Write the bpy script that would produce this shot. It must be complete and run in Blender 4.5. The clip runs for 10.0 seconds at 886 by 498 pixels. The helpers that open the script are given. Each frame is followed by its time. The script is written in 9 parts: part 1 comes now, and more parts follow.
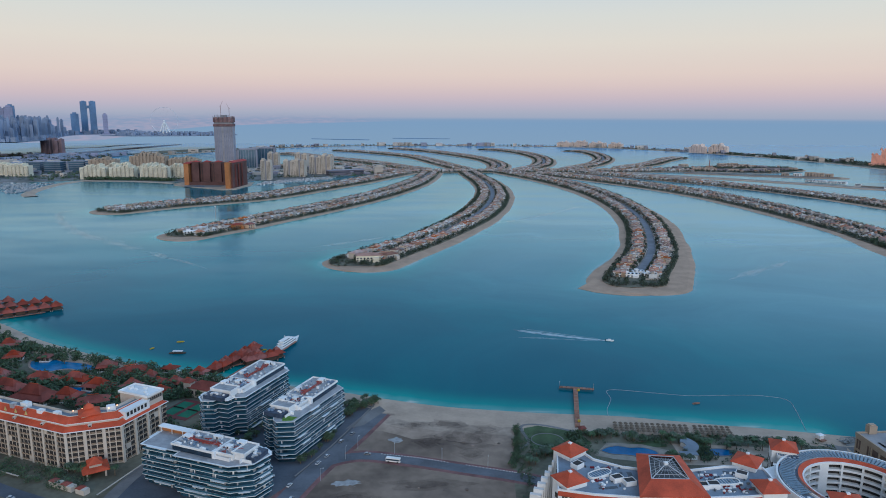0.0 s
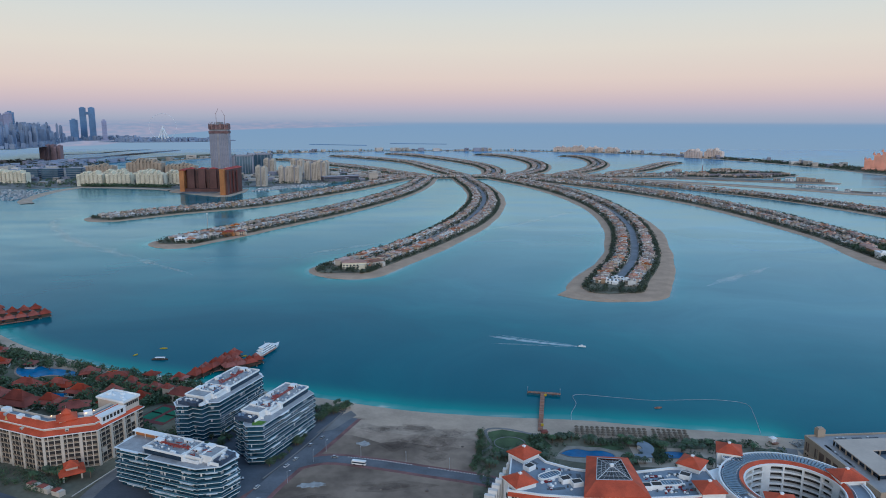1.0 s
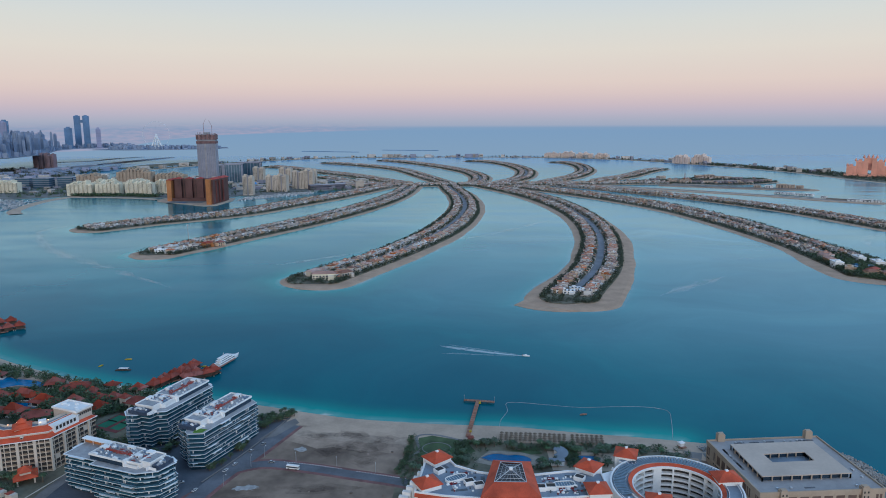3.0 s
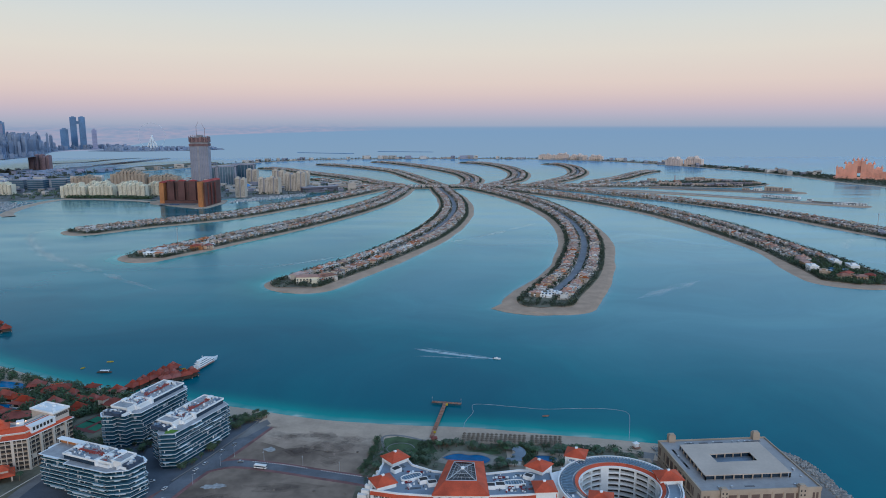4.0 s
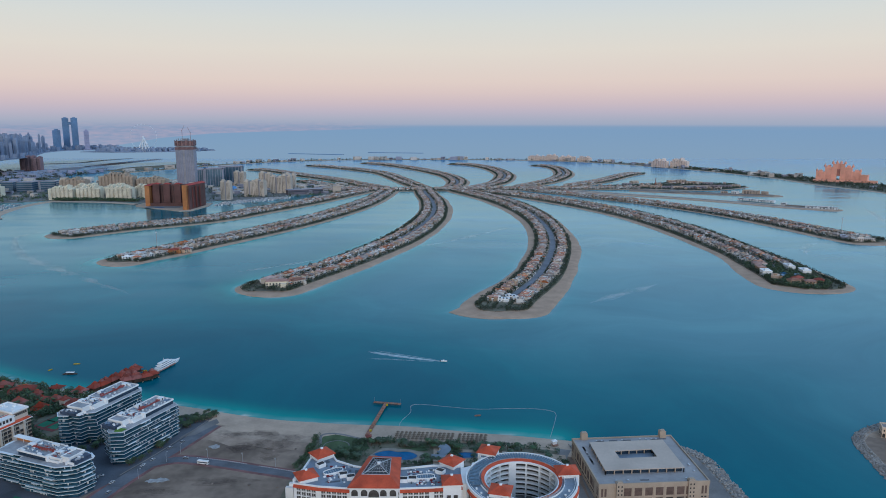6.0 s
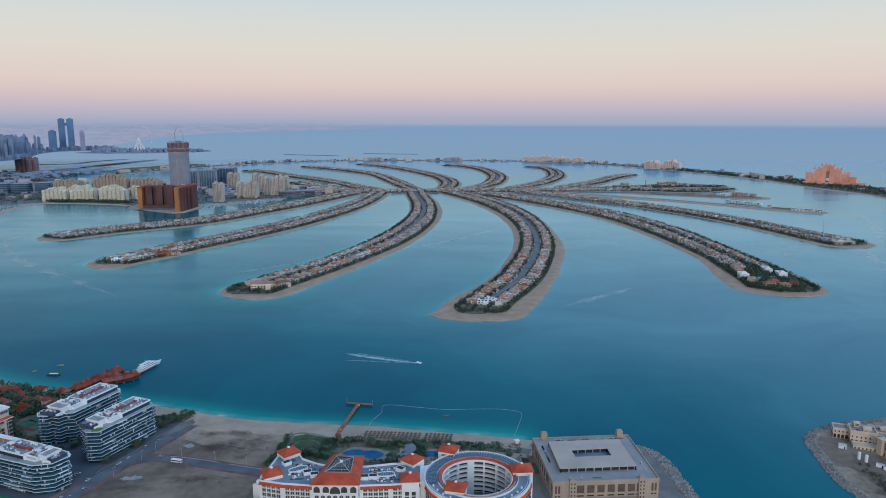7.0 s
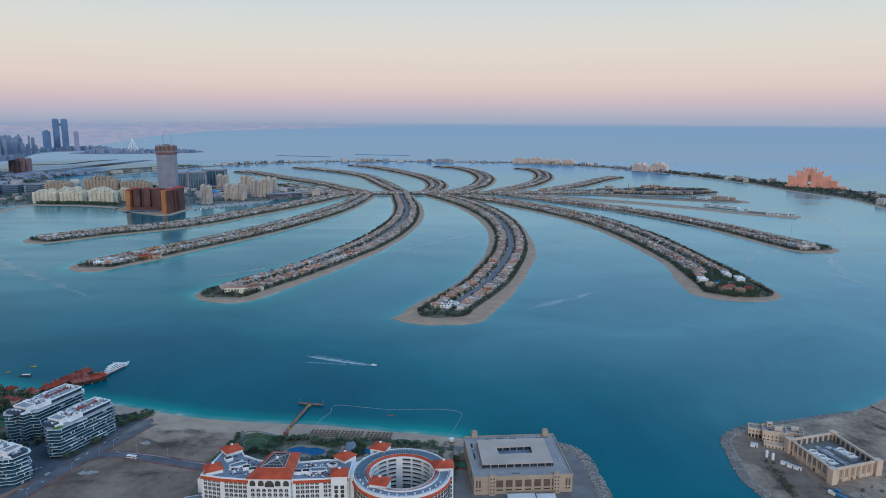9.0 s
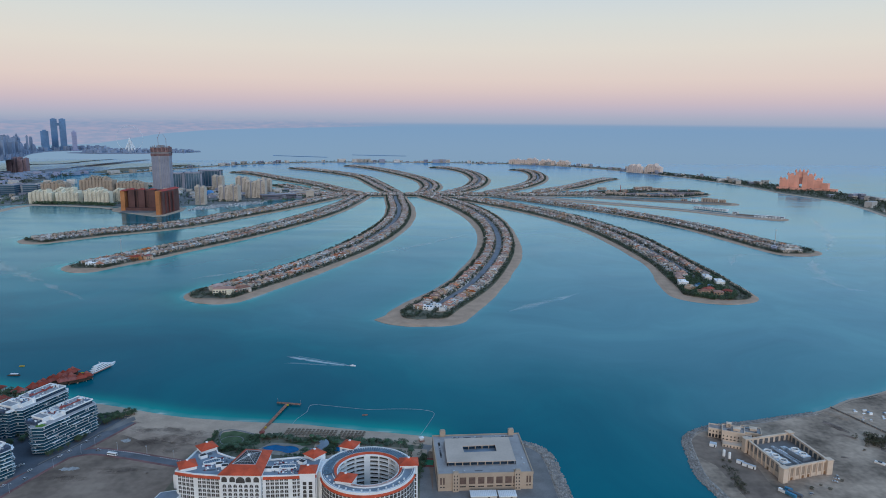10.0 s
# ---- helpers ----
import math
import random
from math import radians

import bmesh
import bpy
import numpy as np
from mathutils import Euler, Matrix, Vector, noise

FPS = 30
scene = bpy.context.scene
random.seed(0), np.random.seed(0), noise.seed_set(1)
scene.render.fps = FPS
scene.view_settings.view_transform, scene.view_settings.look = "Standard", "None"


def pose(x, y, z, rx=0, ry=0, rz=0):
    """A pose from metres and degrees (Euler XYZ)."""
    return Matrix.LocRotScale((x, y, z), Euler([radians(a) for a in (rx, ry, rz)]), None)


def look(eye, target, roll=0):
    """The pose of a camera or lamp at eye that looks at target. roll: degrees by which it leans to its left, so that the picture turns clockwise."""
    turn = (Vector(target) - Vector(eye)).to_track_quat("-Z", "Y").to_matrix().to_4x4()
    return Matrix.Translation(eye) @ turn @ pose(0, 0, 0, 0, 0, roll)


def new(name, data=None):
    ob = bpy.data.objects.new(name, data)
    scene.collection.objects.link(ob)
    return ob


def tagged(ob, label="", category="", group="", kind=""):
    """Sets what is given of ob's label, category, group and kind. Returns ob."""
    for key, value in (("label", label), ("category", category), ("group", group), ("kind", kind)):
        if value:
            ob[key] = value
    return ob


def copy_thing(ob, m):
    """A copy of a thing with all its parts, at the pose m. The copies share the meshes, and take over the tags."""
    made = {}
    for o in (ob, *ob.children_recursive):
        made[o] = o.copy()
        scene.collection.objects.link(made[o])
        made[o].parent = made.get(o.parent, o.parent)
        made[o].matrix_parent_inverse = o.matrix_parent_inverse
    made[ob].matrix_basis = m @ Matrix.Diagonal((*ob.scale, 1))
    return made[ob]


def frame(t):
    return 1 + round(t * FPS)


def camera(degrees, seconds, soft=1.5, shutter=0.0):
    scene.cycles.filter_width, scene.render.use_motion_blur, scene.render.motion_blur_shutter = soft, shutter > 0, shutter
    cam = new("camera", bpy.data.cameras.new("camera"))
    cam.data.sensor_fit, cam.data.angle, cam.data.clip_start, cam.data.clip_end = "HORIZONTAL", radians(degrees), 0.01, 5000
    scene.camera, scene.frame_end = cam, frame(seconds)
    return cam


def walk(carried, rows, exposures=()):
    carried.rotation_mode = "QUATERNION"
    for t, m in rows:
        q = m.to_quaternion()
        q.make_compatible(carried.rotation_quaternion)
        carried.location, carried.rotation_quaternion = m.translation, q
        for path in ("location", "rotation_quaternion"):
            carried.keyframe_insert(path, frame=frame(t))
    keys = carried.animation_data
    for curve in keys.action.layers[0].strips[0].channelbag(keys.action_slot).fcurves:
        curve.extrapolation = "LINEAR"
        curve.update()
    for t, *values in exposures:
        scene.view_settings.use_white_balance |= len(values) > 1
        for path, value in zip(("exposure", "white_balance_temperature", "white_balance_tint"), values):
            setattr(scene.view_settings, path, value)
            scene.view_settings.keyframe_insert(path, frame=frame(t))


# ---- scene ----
cam = camera(65.21, 10.0, soft=0.95)
# seconds, eye x y z in metres, yaw, pitch, roll in degrees
PATH = [
    (0.0, 0.0, 0.0, 212.0, 0.000, -11.017, -0.170),
    (0.5, 11.3, -8.5, 215.1, 0.057, -10.866, -0.117),
    (1.0, 24.2, -16.7, 219.7, 0.067, -10.681, -0.044),
    (1.5, 36.4, -24.9, 224.3, 0.078, -10.533, 0.052),
    (2.0, 49.1, -33.1, 228.7, 0.058, -10.431, 0.126),
    (2.5, 61.7, -41.7, 233.0, 0.026, -10.389, 0.170),
    (4.0, 101.4, -70.0, 247.0, -0.112, -10.350, 0.085),
    (4.5, 114.7, -79.6, 251.5, -0.152, -10.373, 0.051),
    (5.0, 128.6, -89.3, 255.9, -0.204, -10.411, 0.024),
    (5.5, 141.5, -99.0, 260.4, -0.235, -10.445, 0.010),
    (7.0, 182.4, -129.4, 274.4, -0.391, -10.461, -0.087),
    (7.5, 195.0, -139.5, 279.1, -0.404, -10.481, -0.129),
    (8.0, 209.1, -149.4, 283.9, -0.427, -10.506, -0.171),
    (8.5, 222.5, -159.4, 288.5, -0.435, -10.531, -0.215),
    (9.0, 236.3, -169.8, 293.5, -0.442, -10.554, -0.275),
    (9.5, 249.9, -180.5, 298.6, -0.423, -10.583, -0.355),
    (10.0, 263.9, -191.8, 303.7, -0.412, -10.605, -0.456),
]
walk(cam, [(t, pose(x, y, z, 90 + pitch, roll, yaw)) for t, x, y, z, yaw, pitch, roll in PATH])

# ---- sky and sun: clear dawn, the sun still low behind the camera ----
scene.view_settings.exposure = 0.0
world = bpy.data.worlds.new("dawn_sky")
scene.world = world
world.use_nodes = True
wn, wl = world.node_tree.nodes, world.node_tree.links
wn.clear()


def srgb(r, g, b):
    return tuple((c / 255 / 12.92) if c <= 10 else ((c / 255 + 0.055) / 1.055) ** 2.4 for c in (r, g, b)) + (1.0,)


w_out, w_bg = wn.new("ShaderNodeOutputWorld"), wn.new("ShaderNodeBackground")
w_co, w_sep = wn.new("ShaderNodeTexCoord"), wn.new("ShaderNodeSeparateXYZ")
w_nrm = wn.new("ShaderNodeVectorMath")
w_nrm.operation = "NORMALIZE"
wl.new(w_co.outputs["Generated"], w_nrm.inputs[0])
wl.new(w_nrm.outputs[0], w_sep.inputs[0])
w_map = wn.new("ShaderNodeMapRange")
w_map.inputs["From Min"].default_value, w_map.inputs["From Max"].default_value = -0.25, 0.75
wl.new(w_sep.outputs["Z"], w_map.inputs["Value"])


def ramp_node(nodes, stops, interpolation="LINEAR"):
    node = nodes.new("ShaderNodeValToRGB")
    node.color_ramp.interpolation = interpolation
    while len(node.color_ramp.elements) < len(stops):
        node.color_ramp.elements.new(0.5)
    for element, (place, colour) in zip(node.color_ramp.elements, stops):
        element.position, element.color = place, colour
    return node


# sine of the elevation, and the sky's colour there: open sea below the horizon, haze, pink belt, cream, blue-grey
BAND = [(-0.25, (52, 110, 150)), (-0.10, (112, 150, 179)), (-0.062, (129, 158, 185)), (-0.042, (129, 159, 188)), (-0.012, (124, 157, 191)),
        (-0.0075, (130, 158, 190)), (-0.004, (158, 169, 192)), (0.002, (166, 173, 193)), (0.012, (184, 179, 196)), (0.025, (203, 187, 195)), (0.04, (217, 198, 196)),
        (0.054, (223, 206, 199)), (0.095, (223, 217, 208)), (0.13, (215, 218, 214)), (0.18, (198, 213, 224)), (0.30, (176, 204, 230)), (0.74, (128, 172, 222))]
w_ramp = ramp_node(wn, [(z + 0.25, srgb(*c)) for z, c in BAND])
wl.new(w_map.outputs[0], w_ramp.inputs[0])
# hazy mainland painted into the western sky, its coast climbing to the horizon
w_az = wn.new("ShaderNodeMapRange")
w_az.inputs["From Min"].default_value, w_az.inputs["From Max"].default_value = -0.55, 0.0
wl.new(w_sep.outputs["X"], w_az.inputs["Value"])
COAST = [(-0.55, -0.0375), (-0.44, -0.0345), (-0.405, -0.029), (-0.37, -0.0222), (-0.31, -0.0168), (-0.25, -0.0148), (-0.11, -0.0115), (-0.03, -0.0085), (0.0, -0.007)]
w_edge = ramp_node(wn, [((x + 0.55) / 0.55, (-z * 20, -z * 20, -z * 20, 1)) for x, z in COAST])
wl.new(w_az.outputs[0], w_edge.inputs[0])
w_over = wn.new("ShaderNodeMath")
w_over.operation = "MULTIPLY_ADD"
w_over.inputs[1].default_value = 0.05
wl.new(w_edge.outputs[0], w_over.inputs[0])
wl.new(w_sep.outputs["Z"], w_over.inputs[2])
w_shore = wn.new("ShaderNodeMapRange")
w_shore.interpolation_type = "SMOOTHSTEP"
w_shore.inputs["From Min"].default_value, w_shore.inputs["From Max"].default_value = -0.0004, 0.0012
wl.new(w_over.outputs[0], w_shore.inputs["Value"])
w_fade = wn.new("ShaderNodeMapRange")
w_fade.interpolation_type = "SMOOTHSTEP"
w_fade.inputs["From Min"].default_value, w_fade.inputs["From Max"].default_value = 0.004, -0.013
wl.new(w_sep.outputs["Z"], w_fade.inputs["Value"])
w_west = wn.new("ShaderNodeMapRange")
w_west.interpolation_type = "SMOOTHSTEP"
w_west.inputs["From Min"].default_value, w_west.inputs["From Max"].default_value, w_west.inputs["To Max"].default_value = 0.0, -0.22, 0.92
wl.new(w_sep.outputs["X"], w_west.inputs["Value"])
w_mul, w_mul2 = wn.new("ShaderNodeMath"), wn.new("ShaderNodeMath")
w_mul.operation = w_mul2.operation = "MULTIPLY"
wl.new(w_shore.outputs[0], w_mul.inputs[0])
wl.new(w_fade.outputs[0], w_mul.inputs[1])
wl.new(w_mul.outputs[0], w_mul2.inputs[0])
wl.new(w_west.outputs[0], w_mul2.inputs[1])
w_sc = wn.new("ShaderNodeMapping")
w_sc.inputs["Scale"].default_value = (70, 70, 420)
wl.new(w_nrm.outputs[0], w_sc.inputs[0])
w_no = wn.new("ShaderNodeTexNoise")
w_no.inputs["Scale"].default_value, w_no.inputs["Detail"].default_value = 1.0, 3
wl.new(w_sc.outputs[0], w_no.inputs["Vector"])
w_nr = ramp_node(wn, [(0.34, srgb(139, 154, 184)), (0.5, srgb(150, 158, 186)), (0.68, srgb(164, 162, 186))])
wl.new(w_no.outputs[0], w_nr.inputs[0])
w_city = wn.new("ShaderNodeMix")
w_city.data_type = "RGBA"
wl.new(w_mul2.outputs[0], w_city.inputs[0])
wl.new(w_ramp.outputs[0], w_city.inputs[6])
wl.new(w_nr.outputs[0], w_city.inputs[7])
# the unseen upper sky is brightened eastward, to lift the sea's reflection there
w_up = wn.new("ShaderNodeMapRange")
w_up.interpolation_type = "SMOOTHSTEP"
w_up.inputs["From Min"].default_value, w_up.inputs["From Max"].default_value, w_up.inputs["To Max"].default_value = 0.16, 0.42, 1.1
wl.new(w_sep.outputs["Z"], w_up.inputs["Value"])
w_east = wn.new("ShaderNodeMath")
w_east.operation = "MULTIPLY_ADD"
w_east.inputs[2].default_value = 1.0
wl.new(w_up.outputs[0], w_east.inputs[0])
wl.new(w_sep.outputs["X"], w_east.inputs[1])
w_lift = wn.new("ShaderNodeVectorMath")
w_lift.operation = "SCALE"
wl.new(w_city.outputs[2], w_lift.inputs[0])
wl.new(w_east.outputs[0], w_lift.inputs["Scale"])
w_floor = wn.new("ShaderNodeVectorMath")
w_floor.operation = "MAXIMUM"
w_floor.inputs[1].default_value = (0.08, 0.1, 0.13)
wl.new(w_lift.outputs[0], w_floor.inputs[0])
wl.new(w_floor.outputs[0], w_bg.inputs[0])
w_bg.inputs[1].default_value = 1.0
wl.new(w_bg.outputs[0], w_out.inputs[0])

sun = new("sun", bpy.data.lights.new("sun", "SUN"))
sun.data.energy, sun.data.angle, sun.data.color = 0.88, radians(30), (1.0, 0.93, 0.88)
sun.matrix_world = look((0, 0, 0), (0.02, 0.95, -0.30))

# ---- materials ----


def material(name, base, rough=0.8, vary=0.18, scale=0.3, fine=3.0, metal=0.0, bump=0.0, other=None, piece=0.0, island=0.0, spec=0.4):
    """Painted, mineral and metal surfaces: base colour with stains at two scales, in metres; piece and island vary it from piece to piece."""
    m = bpy.data.materials.new(name)
    m.use_nodes = True
    n, l = m.node_tree.nodes, m.node_tree.links
    p = n["Principled BSDF"]
    p.inputs["Roughness"].default_value, p.inputs["Metallic"].default_value = rough, metal
    p.inputs["Specular IOR Level"].default_value = spec
    geo = n.new("ShaderNodeNewGeometry")
    t1, t2 = n.new("ShaderNodeTexNoise"), n.new("ShaderNodeTexNoise")
    t1.inputs["Scale"].default_value, t2.inputs["Scale"].default_value = scale, fine
    t1.inputs["Detail"].default_value, t2.inputs["Detail"].default_value = 4, 3
    for t in (t1, t2):
        l.new(geo.outputs["Position"], t.inputs["Vector"])
    mix1 = n.new("ShaderNodeMix")
    mix1.data_type = "RGBA"
    dark = tuple(c * (1 - vary * 1.5) for c in base)
    other = other or tuple(min(1.0, c * (1 + vary)) for c in base)
    mix1.inputs[6].default_value, mix1.inputs[7].default_value = (*dark, 1), (*other, 1)
    add = n.new("ShaderNodeMath")
    add.operation = "MULTIPLY_ADD"
    add.inputs[1].default_value, add.inputs[2].default_value = 0.35, -0.17
    l.new(t2.outputs[0], add.inputs[0])
    mid = n.new("ShaderNodeMath")
    mid.operation = "ADD"
    l.new(add.outputs[0], mid.inputs[0])
    l.new(t1.outputs[0], mid.inputs[1])
    rng = n.new("ShaderNodeMapRange")
    rng.inputs["From Min"].default_value, rng.inputs["From Max"].default_value = 0.3, 0.7
    l.new(mid.outputs[0], rng.inputs["Value"])
    l.new(rng.outputs[0], mix1.inputs[0])
    colour = mix1.outputs[2]
    if piece or island:
        hsv = n.new("ShaderNodeHueSaturation")
        source = n.new("ShaderNodeObjectInfo").outputs["Random"] if piece else geo.outputs["Random Per Island"]
        amount = piece or island
        vr = n.new("ShaderNodeMapRange")
        vr.inputs["To Min"].default_value, vr.inputs["To Max"].default_value = 1 - amount, 1 + amount
        l.new(source, vr.inputs["Value"])
        l.new(vr.outputs[0], hsv.inputs["Value"])
        sat = n.new("ShaderNodeMath")
        sat.operation = "FRACT"
        mul = n.new("ShaderNodeMath")
        mul.operation = "MULTIPLY"
        mul.inputs[1].default_value = 37.7
        l.new(source, mul.inputs[0])
        l.new(mul.outputs[0], sat.inputs[0])
        sr = n.new("ShaderNodeMapRange")
        sr.inputs["To Min"].default_value, sr.inputs["To Max"].default_value = 1 - amount * 1.3, 1 + amount * 0.6
        l.new(sat.outputs[0], sr.inputs["Value"])
        l.new(sr.outputs[0], hsv.inputs["Saturation"])
        l.new(colour, hsv.inputs["Color"])
        colour = hsv.outputs[0]
    l.new(colour, p.inputs["Base Color"])
    if bump:
        b = n.new("ShaderNodeBump")
        b.inputs["Strength"].default_value, b.inputs["Distance"].default_value = 0.6, bump
        l.new(t2.outputs[0], b.inputs["Height"])
        l.new(b.outputs[0], p.inputs["Normal"])
    return m


SAND = material("beach_sand", (0.50, 0.375, 0.285), 0.95, 0.12, 0.05, 0.5, bump=0.1)
FRONDSAND = material("tan_island_sand", (0.49, 0.33, 0.232), 0.95, 0.12, 0.05, 0.5, bump=0.1)
DIRT = material("bare_earth", (0.275, 0.195, 0.15), 0.95, 0.34, 0.02, 0.15, other=(0.34, 0.25, 0.19), bump=0.1)
ISLET = material("dry_islet_sand", (0.36, 0.268, 0.20), 0.95, 0.45, 0.022, 0.2, bump=0.08)
DECKGREY = material("pale_terrace_paving", (0.42, 0.42, 0.42), 0.8, 0.12, 0.1, 1.0)
EARTH = material("garden_earth", (0.17, 0.155, 0.11), 0.95, 0.3, 0.03, 0.3)
TRUNKLAND = material("planted_town_ground", (0.15, 0.165, 0.155), 0.9, 0.3, 0.012, 0.08, other=(0.27, 0.26, 0.25))
PAVING = material("grey_paving", (0.205, 0.195, 0.19), 0.85, 0.16, 0.06, 0.7)
ASPHALT = material("asphalt", (0.095, 0.108, 0.13), 0.85, 0.2, 0.05, 0.8)
REDKERB = material("red_paving", (0.22, 0.105, 0.10), 0.85, 0.25, 0.1, 0.8)
GRASS = material("lawn", (0.07, 0.11, 0.05), 0.9, 0.3, 0.08, 1.0)
ROCK = material("rock_armour", (0.31, 0.285, 0.26), 0.9, 0.2, 0.2, 2.0, island=0.25)
WHITE = material("white_render", (0.87, 0.865, 0.85), 0.7, 0.07, 0.08, 1.0)
SLAB = material("white_concrete_edge", (0.78, 0.81, 0.82), 0.6, 0.06, 0.1, 1.5)
CREAM = material("cream_render", (0.56, 0.49, 0.42), 0.8, 0.09, 0.06, 0.8)
BEIGE = material("beige_render", (0.46, 0.355, 0.268), 0.8, 0.10, 0.07, 0.9)
PLASTER = material("pinkish_plaster", (0.70, 0.545, 0.42), 0.85, 0.1, 0.08, 1.0)
ROOFGREY = material("roof_membrane", (0.225, 0.27, 0.32), 0.8, 0.15, 0.08, 0.8)
TERRA = material("terracotta_tiles", (0.58, 0.088, 0.036), 0.75, 0.2, 0.12, 1.6, bump=0.05)
TERRA_DARK = material("weathered_clay_tiles", (0.29, 0.05, 0.028), 0.8, 0.25, 0.12, 1.2, piece=0.18, bump=0.05)
GLASS = material("tinted_glazing", (0.022, 0.045, 0.075), 0.12, 0.3, 0.15, 1.0, spec=0.7)
BLUEGLASS = material("blue_curtain_glazing", (0.06, 0.12, 0.17), 0.15, 0.25, 0.03, 0.3, spec=0.8)
CREAMPALE = material("pale_yellow_render", (0.76, 0.685, 0.53), 0.8, 0.08, 0.04, 0.4)
ROADGREY = material("worn_grey_road", (0.135, 0.145, 0.165), 0.9, 0.2, 0.06, 0.6)
DARK = material("dark_recess", (0.035, 0.032, 0.032), 0.7, 0.2, 0.3, 2.0)
FLATGLASS = material("teal_flat_glazing", (0.022, 0.075, 0.115), 0.1, 0.35, 0.12, 0.8, spec=0.9)
RAILGLASS = material("balcony_glass", (0.035, 0.115, 0.165), 0.12, 0.1, 0.2, 1.0, spec=0.7)
METAL = material("galvanised_steel", (0.55, 0.57, 0.60), 0.4, 0.1, 0.5, 3.0, metal=0.5)
REDPIPE = material("red_painted_pipe", (0.36, 0.06, 0.045), 0.5, 0.15, 0.5, 3.0)
BLUEROOF = material("blue_roof_plant", (0.18, 0.27, 0.38), 0.6, 0.2, 0.3, 2.0)
WOOD = material("jetty_planks", (0.34, 0.155, 0.10), 0.85, 0.2, 0.4, 2.0, piece=0.15)
DARKWOOD = material("dark_timber", (0.09, 0.06, 0.045), 0.8, 0.2, 0.4, 2.0)
BARK = material("palm_bark", (0.17, 0.12, 0.085), 0.95, 0.2, 1.0, 5.0)
LEAF = material("palm_leaves", (0.062, 0.11, 0.052), 0.7, 0.3, 0.2, 1.5, piece=0.25)
LEAF2 = material("tree_leaves", (0.072, 0.125, 0.062), 0.8, 0.3, 0.2, 1.5, island=0.3)
# greyed against the near leaves, so the colour carries distance haze
LEAF3 = material("hazed_garden_leaves", (0.058, 0.084, 0.052), 0.85, 0.3, 0.2, 1.5, island=0.35)
POOL = material("pool_water", (0.0, 0.13, 0.30), 0.25, 0.15, 0.2, 1.0, spec=0.08)
COURT = material("green_court_paint", (0.02, 0.19, 0.10), 0.8, 0.12, 0.1, 1.0)
COURTRED = material("red_court_paint", (0.22, 0.055, 0.05), 0.8, 0.15, 0.1, 1.0)
VILLA_WALL = material("villa_render", (0.58, 0.50, 0.43), 0.85, 0.12, 0.1, 1.0, piece=0.25)
VILLA_WHITE = material("villa_white_render", (0.70, 0.70, 0.70), 0.85, 0.12, 0.1, 1.0, piece=0.2)
VILLA_OCHRE = material("villa_ochre_render", (0.52, 0.35, 0.23), 0.85, 0.12, 0.1, 1.0, piece=0.25)
VILLA_ROOF = material("villa_roof_tiles", (0.39, 0.185, 0.13), 0.85, 0.2, 0.15, 1.5, piece=0.45)
VILLA_ORANGE = material("villa_orange_tiles", (0.46, 0.165, 0.085), 0.85, 0.2, 0.15, 1.5, piece=0.35)
VILLA_GREY = material("villa_dun_tiles", (0.34, 0.265, 0.23), 0.85, 0.2, 0.15, 1.5, piece=0.3)
VILLA_POOL = material("villa_pool_water", (0.03, 0.22, 0.30), 0.1, 0.2, 0.3, 1.0, spec=0.6)
FRONDROAD = material("frond_asphalt", (0.215, 0.225, 0.25), 0.9, 0.16, 0.05, 0.5)
# row colours are greyer than the single villas', with distance haze painted in
VILLAS_GREY = material("villa_dun_row", (0.36, 0.285, 0.25), 0.85, 0.2, 0.15, 1.5, island=0.35)
VILLAS_WALL = material("villa_render_row", (0.52, 0.465, 0.42), 0.85, 0.12, 0.1, 1.0, island=0.32)
VILLAS_WHITE = material("villa_white_row", (0.64, 0.645, 0.65), 0.85, 0.12, 0.1, 1.0, island=0.2)
VILLAS_OCHRE = material("villa_ochre_row", (0.47, 0.35, 0.25), 0.85, 0.12, 0.1, 1.0, island=0.3)
VILLAS_ROOF = material("villa_roof_row", (0.35, 0.20, 0.155), 0.85, 0.2, 0.15, 1.5, island=0.5)
VILLAS_ORANGE = material("villa_orange_row", (0.41, 0.195, 0.125), 0.85, 0.2, 0.15, 1.5, island=0.4)
THATCH = material("thatch", (0.17, 0.13, 0.095), 0.95, 0.2, 0.8, 4.0)
YELLOW = material("yellow_plastic", (0.55, 0.38, 0.03), 0.5, 0.1, 1.0, 4.0)
CARPAINT = material("car_paint", (0.45, 0.45, 0.46), 0.3, 0.05, 1.0, 4.0, piece=0.6)
TYRE = material("rubber", (0.02, 0.02, 0.02), 0.8, 0.1, 1.0, 5.0)
BROWNSTONE = material("brown_cladding", (0.125, 0.058, 0.052), 0.7, 0.2, 0.03, 0.2)
ORANGESTONE = material("orange_cladding", (0.48, 0.19, 0.07), 0.7, 0.15, 0.03, 0.2)
PINKSTONE = material("salmon_render", (0.84, 0.40, 0.29), 0.8, 0.12, 0.02, 0.15)
CONCRETE = material("raw_concrete", (0.30, 0.29, 0.31), 0.85, 0.15, 0.04, 0.3)
TOWERGLASS = material("grey_violet_cladding", (0.26, 0.27, 0.34), 0.4, 0.15, 0.03, 0.2)
# blue-grey distance haze is mixed into the base colours of these four
HAZEBLUE = material("hazed_glass_towers", (0.11, 0.22, 0.37), 0.5, 0.2, 0.01, 0.1)
HAZEGREY = material("hazed_concrete_towers", (0.30, 0.31, 0.42), 0.8, 0.12, 0.01, 0.1, island=0.2)
